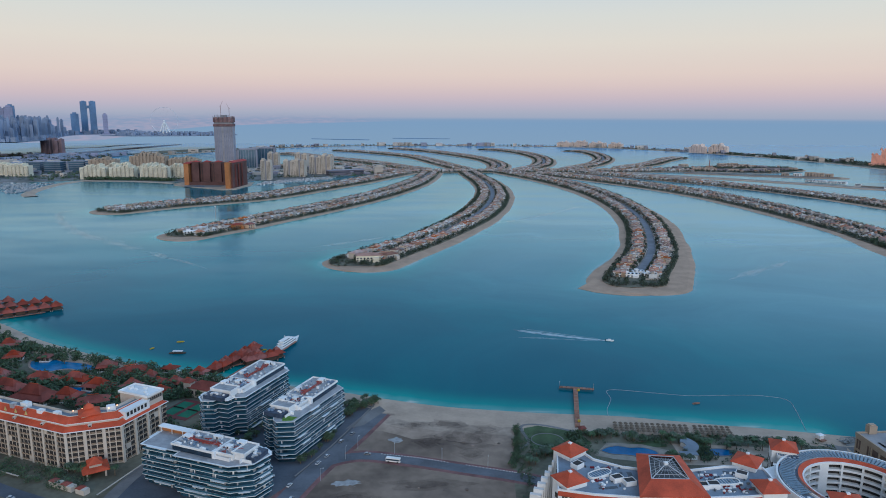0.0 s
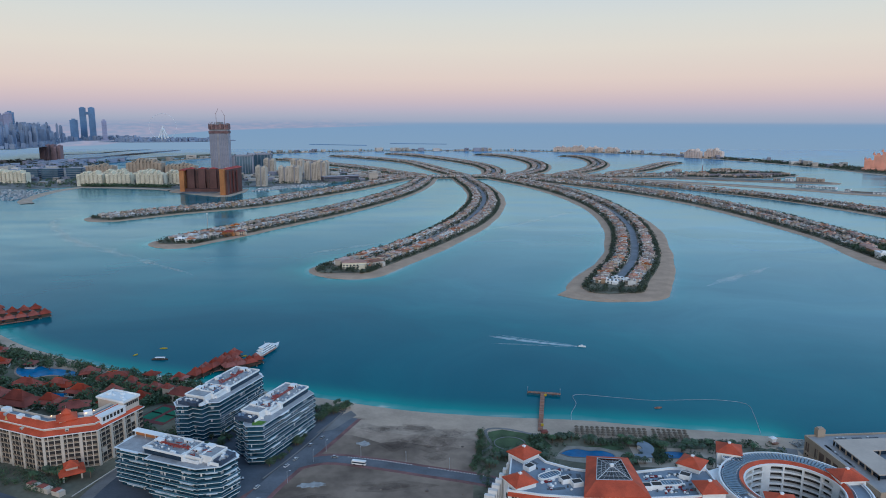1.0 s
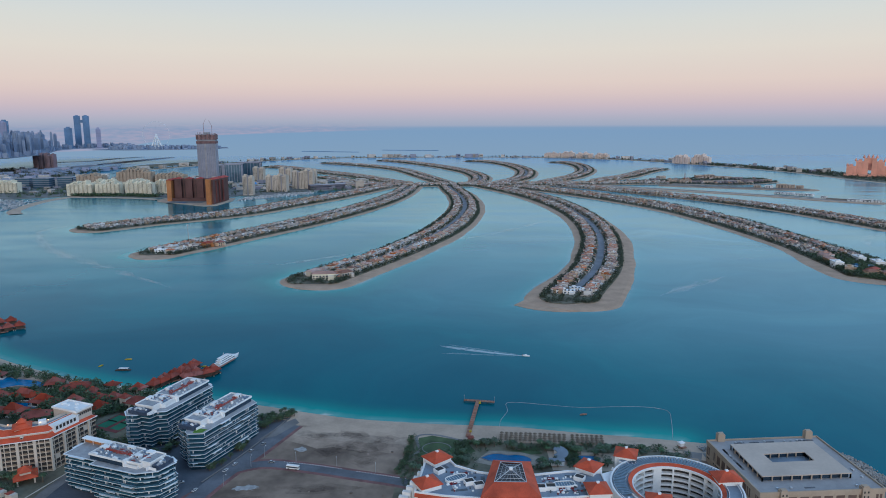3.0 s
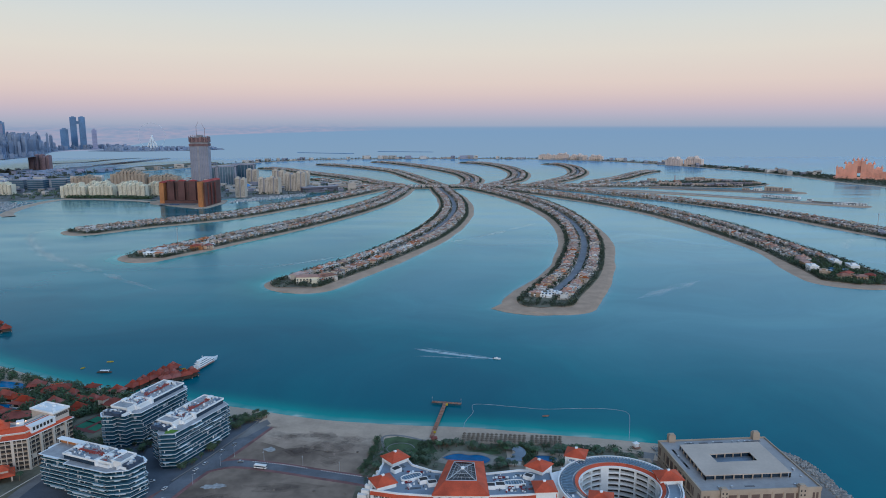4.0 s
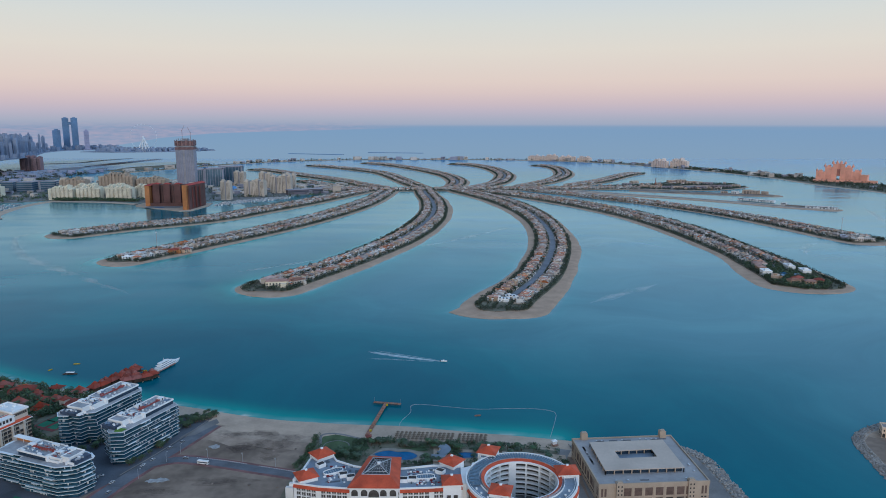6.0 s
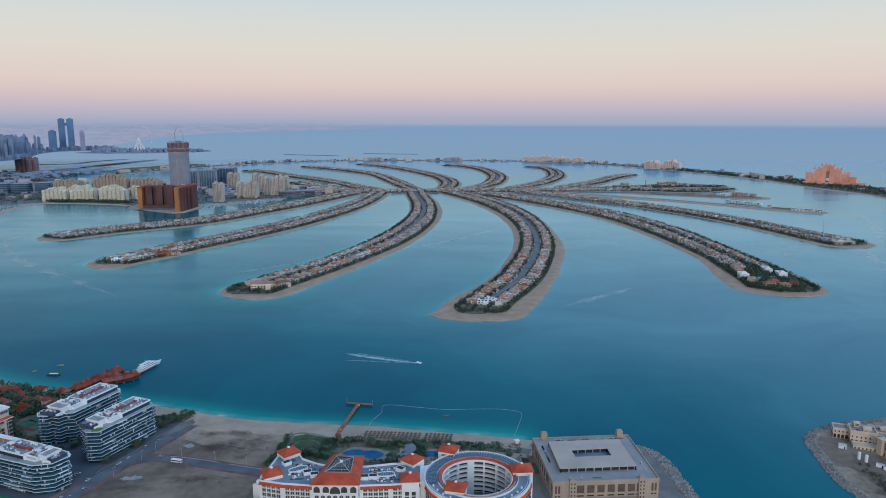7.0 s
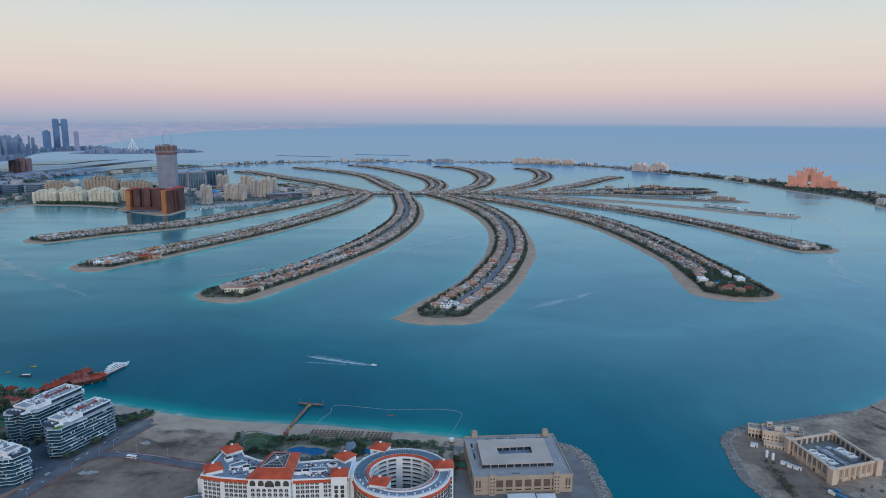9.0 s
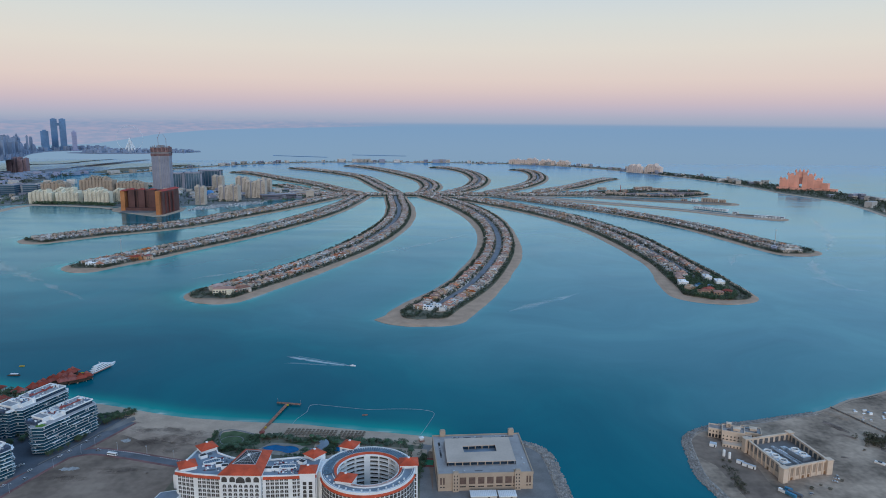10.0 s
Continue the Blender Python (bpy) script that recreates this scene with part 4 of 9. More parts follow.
def grow(poly, d):
    """The outline moved outwards by d (inwards where d is negative); poly runs anticlockwise."""
    out, n = [], len(poly)
    for i in range(n):
        a, b_, c = (Vector(poly[(i + k) % n]) for k in (-1, 0, 1))
        u, w = (b_ - a).normalized(), (c - b_).normalized()
        nu, nw = Vector((u.y, -u.x)), Vector((w.y, -w.x))
        k = d / max(0.35, 1 + nu.dot(nw))
        out.append(tuple(b_ + (nu + nw) * k))
    return out


def palm_tree(seed, h):
    r = random.Random(seed)
    t = thing("palm_tree", "date palm with a slim trunk and feathery crown", "palm", group="palms along the shore")
    lean = (r.uniform(-0.5, 0.5), r.uniform(-0.5, 0.5))
    part("trunk", Build().tube([(lean[0] * k * k / 9, lean[1] * k * k / 9, h * k / 3) for k in range(4)], 0.28, 6, 0.65), BARK, t)
    b = Build()
    for k in range(17):
        a, up = k * 2.4, r.uniform(0.1, 1.0)
        c, s = math.cos(a), math.sin(a)
        pts = [(0, 0.0), (1.1, up), (2.2, up * 0.9 - 0.1), (3.2, up * 0.3 - 0.9)]
        v = []
        for (q, z), w in zip(pts, (0.15, 0.55, 0.5, 0.05)):
            for sg in (-1, 1):
                v.append((lean[0] + c * q - s * w * sg, lean[1] + s * q + c * w * sg, h + z - 0.15))
        b.add(v, [(0, 1, 3, 2), (2, 3, 5, 4), (4, 5, 7, 6)])
    part("crown", b, LEAF, t)
    return t


def broad_tree(seed, r_, h):
    r = random.Random(seed)
    t = thing("tree", "dark green broadleaf garden tree", "tree", group="garden trees")
    b = Build().tube([(0, 0, 0), (0.1, 0, h * 0.35), (0.2, 0.1, h * 0.6)], 0.25, 6, 0.6)
    for k in range(4):
        a = k * 1.6 + r.uniform(-0.4, 0.4)
        b.tube([(0.1, 0, h * 0.4), (math.cos(a) * r_ * 0.5, math.sin(a) * r_ * 0.5, h * 0.7)], 0.12, 5, 0.5)
    part("trunk", b, BARK, t)
    b = Build()
    for k in range(6):
        a, q = k * 1.05, r_ * r.uniform(0.25, 0.6)
        b.leaves(r, math.cos(a) * q, math.sin(a) * q, h * r.uniform(0.55, 0.85), r_ * 0.55, r_ * 0.45, 38, r_ * 0.16)
    part("crown", b, LEAF2, t)
    return t


palms = [palm_tree(5, 4.6), palm_tree(6, 5.6), palm_tree(7, 3.8)]
broads = [broad_tree(8, 3.2, 5.5), broad_tree(9, 4.0, 6.5), broad_tree(10, 2.4, 4.0)]
used = set()


def plant(kinds, x, y, z=1.0, rnd=random):
    k = rnd.choice(kinds)
    m = pose(x, y, z, 0, 0, rnd.uniform(0, 360))
    if k.name not in used:
        used.add(k.name)
        k.matrix_basis = m
    else:
        copy_thing(k, m)


rt = random.Random(77)


def grove(kinds, x0, y0, x1, y1, width, count, z=1.0):
    for _ in range(count):
        t = rt.random()
        plant(kinds, x0 + (x1 - x0) * t + rt.uniform(-width, width) / 2, y0 + (y1 - y0) * t + rt.uniform(-width, width) / 2, z, rt)


# ---- apartment blocks with wrap-round balconies ----


PALEDECK = material("pale_roof_paving", (0.37, 0.37, 0.38), 0.8, 0.15, 0.3, 2.0)
BLUEDARK = material("dark_blue_louvres", (0.05, 0.075, 0.12), 0.5, 0.25, 0.5, 3.0)


def apartment(poly, pent, floors, fh, deg, seed, reach, flip=False, terrace=None):
    rnd = random.Random(seed)
    cx, cy = sum(p[0] for p in poly) / len(poly), sum(p[1] for p in poly) / len(poly)
    loc = lambda q: [(x - cx, y - cy) for x, y in q]
    poly, pent = loc(poly), grow(loc(pent), 0.8)
    t = thing("apartment_block", "modern apartment block with white wrap-round balconies and dark glass", "apartment building", cx, cy, 1.0, group="beach apartment blocks")
    core = grow(poly, -1.8)

    part("glazed_core", Build().prism(core, 0, floors * fh - 0.35), FLATGLASS, t, "dark tinted glazing")
    for k in range(1, floors + 1):
        o = grow(poly, rnd.choice((-0.5, 0.0, 0.3)))
        z = k * fh
        b = Build().prism(o, z - 0.24, z)
        b.rim(grow(o, 0.03), grow(o, -0.25), z - 0.26, z + 0.06)
        part("balcony_slab", b, SLAB, t, "white balcony slab")
        for q in range(7):
            i = rnd.randrange(len(poly))
            p_, n_ = Vector(o[i]), Vector(o[(i + 1) % len(o)])
            e = n_ - p_
            if e.length < 9:
                continue
            l = rnd.uniform(4, min(14, e.length - 3))
            u = rnd.uniform(1, e.length - l - 1)
            m = p_ + e.normalized() * u
            part("balcony", Build().place(m.x, m.y, 0, math.degrees(math.atan2(e.y, e.x))).prism([(0.0, 0.0), (0.9, -1.3), (l, -1.3), (l, 0.0)], z - 0.25 + 0.005 * q, z + 0.07 + 0.005 * q), SLAB, t)
        if k < floors:
            part("balcony_rail", Build().rim(grow(o, -0.05), grow(o, -0.12), z + 0.08, z + 1.1), RAILGLASS, t, "pale glass balustrade")
        d = Build()
        for i in range(len(poly)):
            p, q = Vector(core[i]), Vector(core[(i + 1) % len(core)])
            e = (q - p)
            nn = Vector((e.y, -e.x)).normalized()
            u = 2.0
            while u < e.length - 2:
                m = p + e.normalized() * u
                d.place(m.x, m.y, z - fh, math.degrees(math.atan2(e.y, e.x)))
                if rnd.random() < 0.09:
                    d.box(-0.12, -rnd.uniform(0.9, 1.5), 0.0, 0.15, 0.05, fh - 0.3)
                elif rnd.random() < 0.10:
                    d.box(-rnd.uniform(0.2, 0.5), -0.06, 0.0, rnd.uniform(0.2, 0.5), 0.05, fh - 0.3)
                u += rnd.choice((3.2, 4.2, 5.4))
        cu = Build()
        for i in range(len(poly)):
            p, q = Vector(core[i]), Vector(core[(i + 1) % len(core)])
            e, u = q - p, 0.6
            while u < e.length - 2.2:
                l = rnd.choice((0.8, 1.4, 2.0))
                if rnd.random() < 0.13:
                    m = p + e.normalized() * u
                    cu.place(m.x, m.y, z - fh, math.degrees(math.atan2(e.y, e.x))).box(0, -0.05, 0.1, l, 0.05, fh - 0.45)
                u += l + rnd.uniform(0.2, 1.6)
        tagged(part("curtain_run", cu, DECKGREY, t, "drawn pale curtains behind glass"), kind="stuff")
        tagged(part("divider_run", d, WHITE, t, "white partition walls between flats"), kind="stuff")
    top = floors * fh
    part("terrace_floor", Build().prism(grow(poly, -0.6), top + 0.005, top + 0.018), PALEDECK, t)
    # set-back penthouse in three stepped volumes along the block's axis, in that axis's own frame
    px, py = sum(p[0] for p in pent) / len(pent), sum(p[1] for p in pent) / len(pent)
    c_, s_ = math.cos(radians(deg)), math.sin(radians(deg))
    us = [c_ * (x - px) + s_ * (y - py) for x, y in pent]
    vs = [-s_ * (x - px) + c_ * (y - py) for x, y in pent]
    L0, L1, W0, W1 = min(us) * 0.98, max(us) * 0.95, min(vs) * 0.8, max(vs) * 0.8
    L0, L1 = (L1 + reach, L0) if flip else (L0 - reach, L1)
    fit = lambda z=top + 0.02: Build().place(px, py, z, deg)
    at = lambda q: L0 + (L1 - L0) * q

    def quad(q0, q1, v0, v1):
        x0, x1 = sorted((at(q0), at(q1)))
        return [(x0, v0), (x1, v0), (x1, v1), (x0, v1)]

    def volume(q0, q1, v0, v1, h, wall, label):
        o = quad(q0, q1, v0, v1)
        part("penthouse", fit().prism(o, 0, h), wall, t, label)
        part("roof_deck", fit().prism(grow(o, 0.5), h, h + 0.3).rim(grow(o, 0.55), grow(o, 0.15), h - 0.15, h + 1.15), WHITE, t, "white parapet roof deck")
        part("roof_paving", fit().prism(grow(o, 0.1), h + 0.305, h + 0.33), PALEDECK, t)
        return o

    volume(0.46, 1.0, W0, W1, 3.2, GLASS, "dark glazed set-back penthouse")
    volume(0.24, 0.47, W0 + 2.2, W1 - 0.4, 2.6, WHITE, "white-walled penthouse")
    volume(0.12, 0.26, W0 + 4.0, W1 - 1.0, 3.6, WHITE, "white-walled stair and lift head")
    part("louvre_house", fit().prism(quad(0.0, 0.11, W0 + 4.5, W1 - 0.6), 0, 2.6), BLUEDARK, t, "dark blue louvred plant enclosure")
    part("corner_wall", fit().prism(quad(0.44, 0.475, W0 - 0.1, W0 + 3.2), 0, 4.5), WHITE, t)
    for q0, q1, v0, v1 in ((0.26, 0.275, W0 + 0.6, W0 + 2.4), (0.27, 0.45, W0 + 0.5, W0 + 0.8), (0.02, 0.13, W0 + 3.0, W0 + 3.3), (0.13, 0.14, W0 + 1.2, W0 + 4.0), (0.0, 0.24, W1 - 0.5, W1 - 0.2)):
        part("screen_wall", fit().prism(quad(q0, q1, v0, v1), 0, 1.9), WHITE, t, "white terrace screen wall")
    vm = (W0 + W1) / 2
    # long red mains over the seaward roof, branching at the stair head
    z1 = top + 3.55
    for v, h, r_ in ((vm - 1.6, 0.9, 0.3), (vm - 0.9, 1.2, 0.26), (vm + 0.2, 0.8, 0.22)):
        part("red_pipe", fit(z1).tube([(at(0.5), v, 0), (at(0.5), v, h), (at(0.9), v, h), (at(0.9), v + 1.6, h), (at(0.9), v + 1.6, 0)], r_, 6), REDPIPE, t, "long red painted service pipe")
    z2 = top + 2.95
    for k in range(7):
        x, v = at(rnd.uniform(0.26, 0.45)), rnd.uniform(W0 + 3, W1 - 2)
        part("branch_pipe", fit(z2).tube([(x, v, 0), (x, v, 1.1), (x + rnd.uniform(-3, 3), v + rnd.uniform(-2, 2), 1.1), (x + rnd.uniform(-3, 3), v + rnd.uniform(-2, 2), 0)], 0.26, 6), REDPIPE, t, "red painted service pipe")
    for k in range(30):
        q = rnd.choice((rnd.uniform(0.5, 0.97), rnd.uniform(0.26, 0.44), rnd.uniform(0.26, 0.44)))
        z = z1 if q > 0.47 else z2
        v = rnd.choice((vm + rnd.uniform(1.2, (W1 - vm) - 1.2), vm - rnd.uniform(2.4, (vm - W0) - 0.8) if q > 0.47 else rnd.uniform(W0 + 3.2, W1 - 1.6)))
        lx, ly, h = rnd.choice(((2.4, 1.2, 1.5), (1.3, 1.2, 1.3), (3.4, 1.5, 1.0), (1.0, 1.0, 0.8)))
        x = at(q)
        b = fit(z).cbox(x, v, 0.15, lx, ly, h).cbox(x, v, 0, lx * 0.8, ly * 0.7, 0.2)
        b.lathe(x, v, [(min(lx, ly) * 0.36, h + 0.15), (min(lx, ly) * 0.36, h + 0.35)], 8)
        part("air_unit", b, rnd.choice((WHITE, METAL, METAL, BLUEROOF)), t)
    for q, v, lx, ly, h in ((0.30, W1 - 3.0, 4.6, 3.4, 2.4), (0.38, vm, 3.4, 3.0, 1.8), (0.62, W1 - 2.4, 5.0, 2.6, 1.7), (0.93, vm, 4.5, 3.6, 2.0)):
        x = at(q)
        hd = part("roof_house", fit(z1 if q > 0.47 else z2).cbox(x, v, 0, lx, ly, h).cbox(x, v, h, lx + 0.4, ly + 0.4, 0.2), WHITE, t, "white rooftop lift house")
        part("roof_house_door", fit(z1 if q > 0.47 else z2).cbox(x, v - ly / 2, 0.05, 1.0, 0.12, min(2.0, h - 0.3)), DARK, hd)
    for mat_, count in ((WHITE, 34), (METAL, 26), (BLUEROOF, 22)):
        clutter = fit(0.0)
        for k in range(count):
            q = rnd.choice((rnd.uniform(0.49, 0.98), rnd.uniform(0.25, 0.46)))
            v = rnd.uniform(W0 + 1.0, W1 - 1.0) if q > 0.47 else rnd.uniform(W0 + 3.0, W1 - 1.4)
            clutter.cbox(at(q), v, z1 if q > 0.47 else z2, rnd.uniform(0.5, 1.6), rnd.uniform(0.5, 1.3), rnd.uniform(0.4, 1.3))
        tagged(part("roof_clutter", clutter, mat_, t, "small tanks, ducts and boxes"), kind="stuff")
    mains = Build().place(px, py, z1, deg)
    for k in range(9):
        x, v, l = at(rnd.uniform(0.52, 0.95)), vm + rnd.uniform(-3.0, 2.5), rnd.uniform(1.5, 5)
        mains.tube([(x, v, 0), (x, v, 1.0), (x + rnd.choice((-l, l)), v, 1.0), (x + rnd.choice((-1, 1)), v + l * 0.5, 1.0)], 0.3, 6)
    tagged(part("pipe_manifold", mains, REDPIPE, t, "crossing red service pipes"), kind="stuff")
    for k in range(8):
        part("blue_unit", fit(top + 2.65).cbox(at(rnd.uniform(0.01, 0.1)), rnd.uniform(W0 + 5.4, W1 - 1.6), 0, rnd.uniform(1, 2), rnd.uniform(1, 1.8), rnd.uniform(0.6, 1.4)), rnd.choice((BLUEROOF, METAL, WHITE)), t)
    if terrace:
        part("green_terrace", Build().prism(loc(terrace), top + 0.02, top + 0.22), material("roof_turf", (0.10, 0.22, 0.03), 0.9, 0.2, 0.5, 3.0), t, "bright green artificial turf")
    return t


apartment([(-161, 431), (-157, 424), (-149, 424), (-147, 427), (-140, 425), (-137, 430), (-130, 431), (-112, 480), (-119, 488), (-137, 494), (-142, 482), (-149, 462), (-156, 444)],
          [(-151, 446), (-137, 438), (-131.5, 439), (-115.5, 480), (-121, 485), (-136, 490), (-145, 468)], 9, 3.0, 70, 1, 16, False)
apartment([(-113, 408), (-108, 403), (-105, 403), (-104, 396), (-101, 392), (-90, 393), (-67, 447), (-72, 453), (-91, 460), (-96, 450), (-103, 430)],
          [(-105, 415), (-101, 409), (-94, 406), (-71.5, 447.5), (-75, 451), (-91, 456.5), (-98, 437)], 9, 3.0, 68, 2, 9, False, [(-99, 402), (-97.5, 394.5), (-91.5, 395.2), (-89.5, 400)])
apartment([(-173, 369), (-147.5, 359.5), (-149, 355), (-115, 342.5), (-102, 345.5), (-95, 357), (-103, 366), (-135, 379), (-166, 390)],
          [(-150, 366), (-147, 358.5), (-116, 346.5), (-106, 349.5), (-100, 358), (-105, 363), (-134, 375)], 8, 3.1, -22, 3, 3, True)
t = thing("roof_terrace_canopy", "white canopy over an orange-walled roof terrace on the apartments", "canopy", -157, 377, 25.95, -22)
part("back_wall", Build().box(-13, 4.6, 0, 11, 5.2, 3.0), ORANGESTONE, t)
part("canopy_roof", Build().box(-14, 2.6, 3.0, 12, 7.0, 3.5), WHITE, t)
for q in (-12, -4, 4, 10):
    part("post", Build().cbox(q, 2.9, 0, 0.3, 0.3, 3.0), WHITE, t)

# ---- white hotel with red roofs ----


def window_mesh(w, h, arch, deep=0.35):
    """A recess frame round a dark pane; local x along the wall, y into it."""
    b = Build()
    k = 7
    pts = [(-w / 2, 0), (w / 2, 0)] + ([(w / 2 * math.cos(a), h - w / 2 + w / 2 * math.sin(a)) for a in np.linspace(0, math.pi, k)] if arch else [(w / 2, h), (-w / 2, h)])
    n = len(pts)
    b.add([(x, -0.06, z) for x, z in pts] + [(x, 0.05, z) for x, z in pts],
          [tuple(range(n))] + [(i, n + i, n + (i + 1) % n, (i + 1) % n) for i in range(n)])
    return b


def sill_mesh(w, out=0.9):
    return Build().box(-w / 2, -out, -0.15, w / 2, 0.05, 0.05).box(-w / 2, -out, 0.05, w / 2, -out + 0.12, 0.5)


SHADE = material("shaded_loggia", (0.075, 0.068, 0.062), 0.6, 0.3, 0.4, 3.0)
win_arch, win_flat, win_big = (window_mesh(2.75, 2.95, True).mesh("window", SHADE), window_mesh(2.75, 2.8, False).mesh("window", SHADE), window_mesh(7.0, 5.2, True).mesh("window", SHADE))
bal = sill_mesh(2.9)
bal.box(-0.08, -0.1, 0.05, 0.08, 0.05, 2.6).box(-1.45, -0.9, 0.95, 1.45, -0.78, 1.05)
for q in (-1.2, -0.6, 0.6, 1.2):
    bal.box(q - 0.05, -0.85, 0.5, q + 0.05, -0.78, 1.0)
balcony_white = bal.mesh("balcony", WHITE)


def wall_windows(parent, p0, p1, zs, pitch, meshes, balcony=None, skip=0.0, rnd=random, margin=1.6):
    """Windows along a wall from p0 to p1 (outside on the right), one row a height."""
    a, c = Vector(p0), Vector(p1)
    e = c - a
    n = max(1, int((e.length - 2 * margin) / pitch) + 1)
    deg = math.degrees(math.atan2(e.y, e.x))
    for k in range(n):
        q = a + e.normalized() * (e.length / 2 + (k - (n - 1) / 2) * pitch)
        for i, z in enumerate(zs):
            if rnd.random() < skip:
                continue
            w = part("window", meshes[min(i, len(meshes) - 1)], None, parent)
            w.matrix_basis = pose(q.x, q.y, z, 0, 0, deg)
            if balcony:
                part("balcony", balcony, None, w)


hotel = thing("resort_hotel", "white beachfront hotel with red tiled pyramid roofs and a ring court", "hotel", 110, 330, 1.0)
HX, HY = 110, 330
hl = lambda q: [(x - HX, y - HY) for x, y in q]
front = [(58, 316), (75, 311.5), (96, 308.8), (129, 308.5), (150, 309.8), (170, 312.5)]
rear = [(170, 338), (150, 339.5), (131, 335.5), (113, 334), (95, 339), (82, 347), (76, 359), (64, 357)]
wing = hl(front + rear)
part("wing_shell", Build().prism(wing, 0, 26.5), WHITE, hotel)
part("roof_deck", Build().prism(grow(wing, -0.5), 26.5, 26.8), ROOFGREY, hotel, "blue-grey roof deck")
part("parapet", Build().rim(grow(wing, 0.35), grow(wing, -0.45), 26.2, 28.0), WHITE, hotel)
for a, c in zip(hl(front), hl(front)[1:]):
    a, c = Vector(a), Vector(c)
    if abs((a + c).x / 2 + HX - 112) < 10:
        continue
    e = c - a
    nn = Vector((e.y, -e.x)).normalized()
    q = [a + nn * 1.6, c + nn * 1.6, c - nn * 0.4, a - nn * 0.4]
    b = Build().add([(q[0].x, q[0].y, 25.4), (q[1].x, q[1].y, 25.4), (q[2].x, q[2].y, 27.9), (q[3].x, q[3].y, 27.9), (q[0].x, q[0].y, 25.1), (q[1].x, q[1].y, 25.1), (q[2].x, q[2].y, 25.1), (q[3].x, q[3].y, 25.1)],
                    [(0, 1, 2, 3), (4, 5, 1, 0), (5, 6, 2, 1), (7, 4, 0, 3), (7, 6, 5, 4)])
    part("tile_skirt", b, TERRA, hotel, "sloping red tile cornice")
rw = random.Random(12)
ZS = [1.5, 5.2, 8.9, 12.4, 15.9, 19.4, 22.6]
for a, c in zip(hl(front), hl(front)[1:]):
    wall_windows(hotel, a, c, ZS, 3.6, [win_flat, win_flat, win_flat, win_arch, win_flat, win_flat, win_arch], balcony_white, 0.0, rw)
wall_windows(hotel, (64 - HX, 357 - HY), (58 - HX, 316 - HY), ZS, 4.3, [win_flat], None, 0.0, rw)


def red_tower(parent, x, y, lx, ly, deg, z=29.6, h=3.4, windows=True):
    b = Build().place(x - HX, y - HY, 0, deg).cbox(0, 0, 0, lx, ly, z)
    part("tower_shell", b, WHITE, parent)
    b = Build().place(x - HX, y - HY, 0, deg).hip(0, 0, z, lx, ly, h, 0.9, 0.4)
    part("pyramid_roof", b, TERRA, parent, "bright red tiled pyramid roof")
    b = Build().place(x - HX, y - HY, 0, deg).cbox(0, 0, z + h - 0.3, 1.5, 1.5, 1.0).hip(0, 0, z + h + 0.7, 1.5, 1.5, 0.5, 0.2, 0.1)
    part("roof_lantern", b, WHITE, parent)
    if windows:
        c, s = math.cos(radians(deg)), math.sin(radians(deg))
        for (ax, ay), (bx, by) in (((-lx / 2, -ly / 2), (lx / 2, -ly / 2)), ((-lx / 2, ly / 2), (-lx / 2, -ly / 2))):
            wall_windows(parent, (x - HX + c * ax - s * ay, y - HY + s * ax + c * ay), (x - HX + c * bx - s * by, y - HY + s * bx + c * by), ZS[:6], 4.6, [win_flat, win_flat, win_flat, win_arch, win_flat, win_flat], None, 0.0, rw)


red_tower(hotel, 70.5, 354, 13.0, 12.0, 40)
red_tower(hotel, 65, 323, 12.5, 12.0, 28)
red_tower(hotel, 163.5, 342.5, 12.0, 12.5, -38)
red_tower(hotel, 190.5, 358.5, 12.5, 12.5, -20)
red_tower(hotel, 163, 315.5, 12.0, 12.0, 3)
red_tower(hotel, 242, 328.5, 14.0, 12.0, 4)
red_tower(hotel, 194.5, 303, 13.0, 12.0, -14)

# central pavilion with a skylight
pav = hl([(96.5, 305), (128, 304.5), (127, 344), (106, 346)])
part("pavilion_shell", Build().prism(pav, 0, 30.6), WHITE, hotel)
inner = hl([(103.5, 314), (122, 313.5), (121.5, 336), (109, 337.5)])
part("pavilion_eave", Build().prism(grow(pav, 1.1), 30.4, 30.9), TERRA, hotel)
part("pavilion_roof", Build().rim(grow(pav, 1.1), inner, 30.9, 31.0), TERRA, hotel)
b = Build()
o4 = grow(pav, 1.1)
b.add([(x, y, 30.9) for x, y in o4] + [(x, y, 34.8) for x, y in inner], [(i, (i + 1) % 4, 4 + (i + 1) % 4, 4 + i) for i in range(4)])
part("tiled_slope", b, TERRA, hotel, "broad red tiled slopes")
part("skylight", Build().prism(inner, 33.6, 33.9), material("dark_skylight_glass", (0.03, 0.035, 0.042), 0.35, 0.3, 0.5, 3.0), hotel, "dark glass skylight")
apex = (sum(p[0] for p in inner) / 4, sum(p[1] for p in inner) / 4)
for i in range(4):
    p, q = Vector(inner[i]), Vector(inner[(i + 1) % 4])
    part("skylight_frame", Build().tube([(*p, 34.75), (*q, 34.75)], 0.2, 6), METAL, hotel)
    part("skylight_rib", Build().tube([(*p, 34.4), (*apex, 36.6)], 0.22, 5), METAL, hotel)
    for u in (0.17, 0.33, 0.5, 0.66, 0.83):
        m = p.lerp(q, u)
        part("skylight_rib", Build().tube([(*m, 34.3), (*apex, 36.4)], 0.07, 5), METAL, hotel)
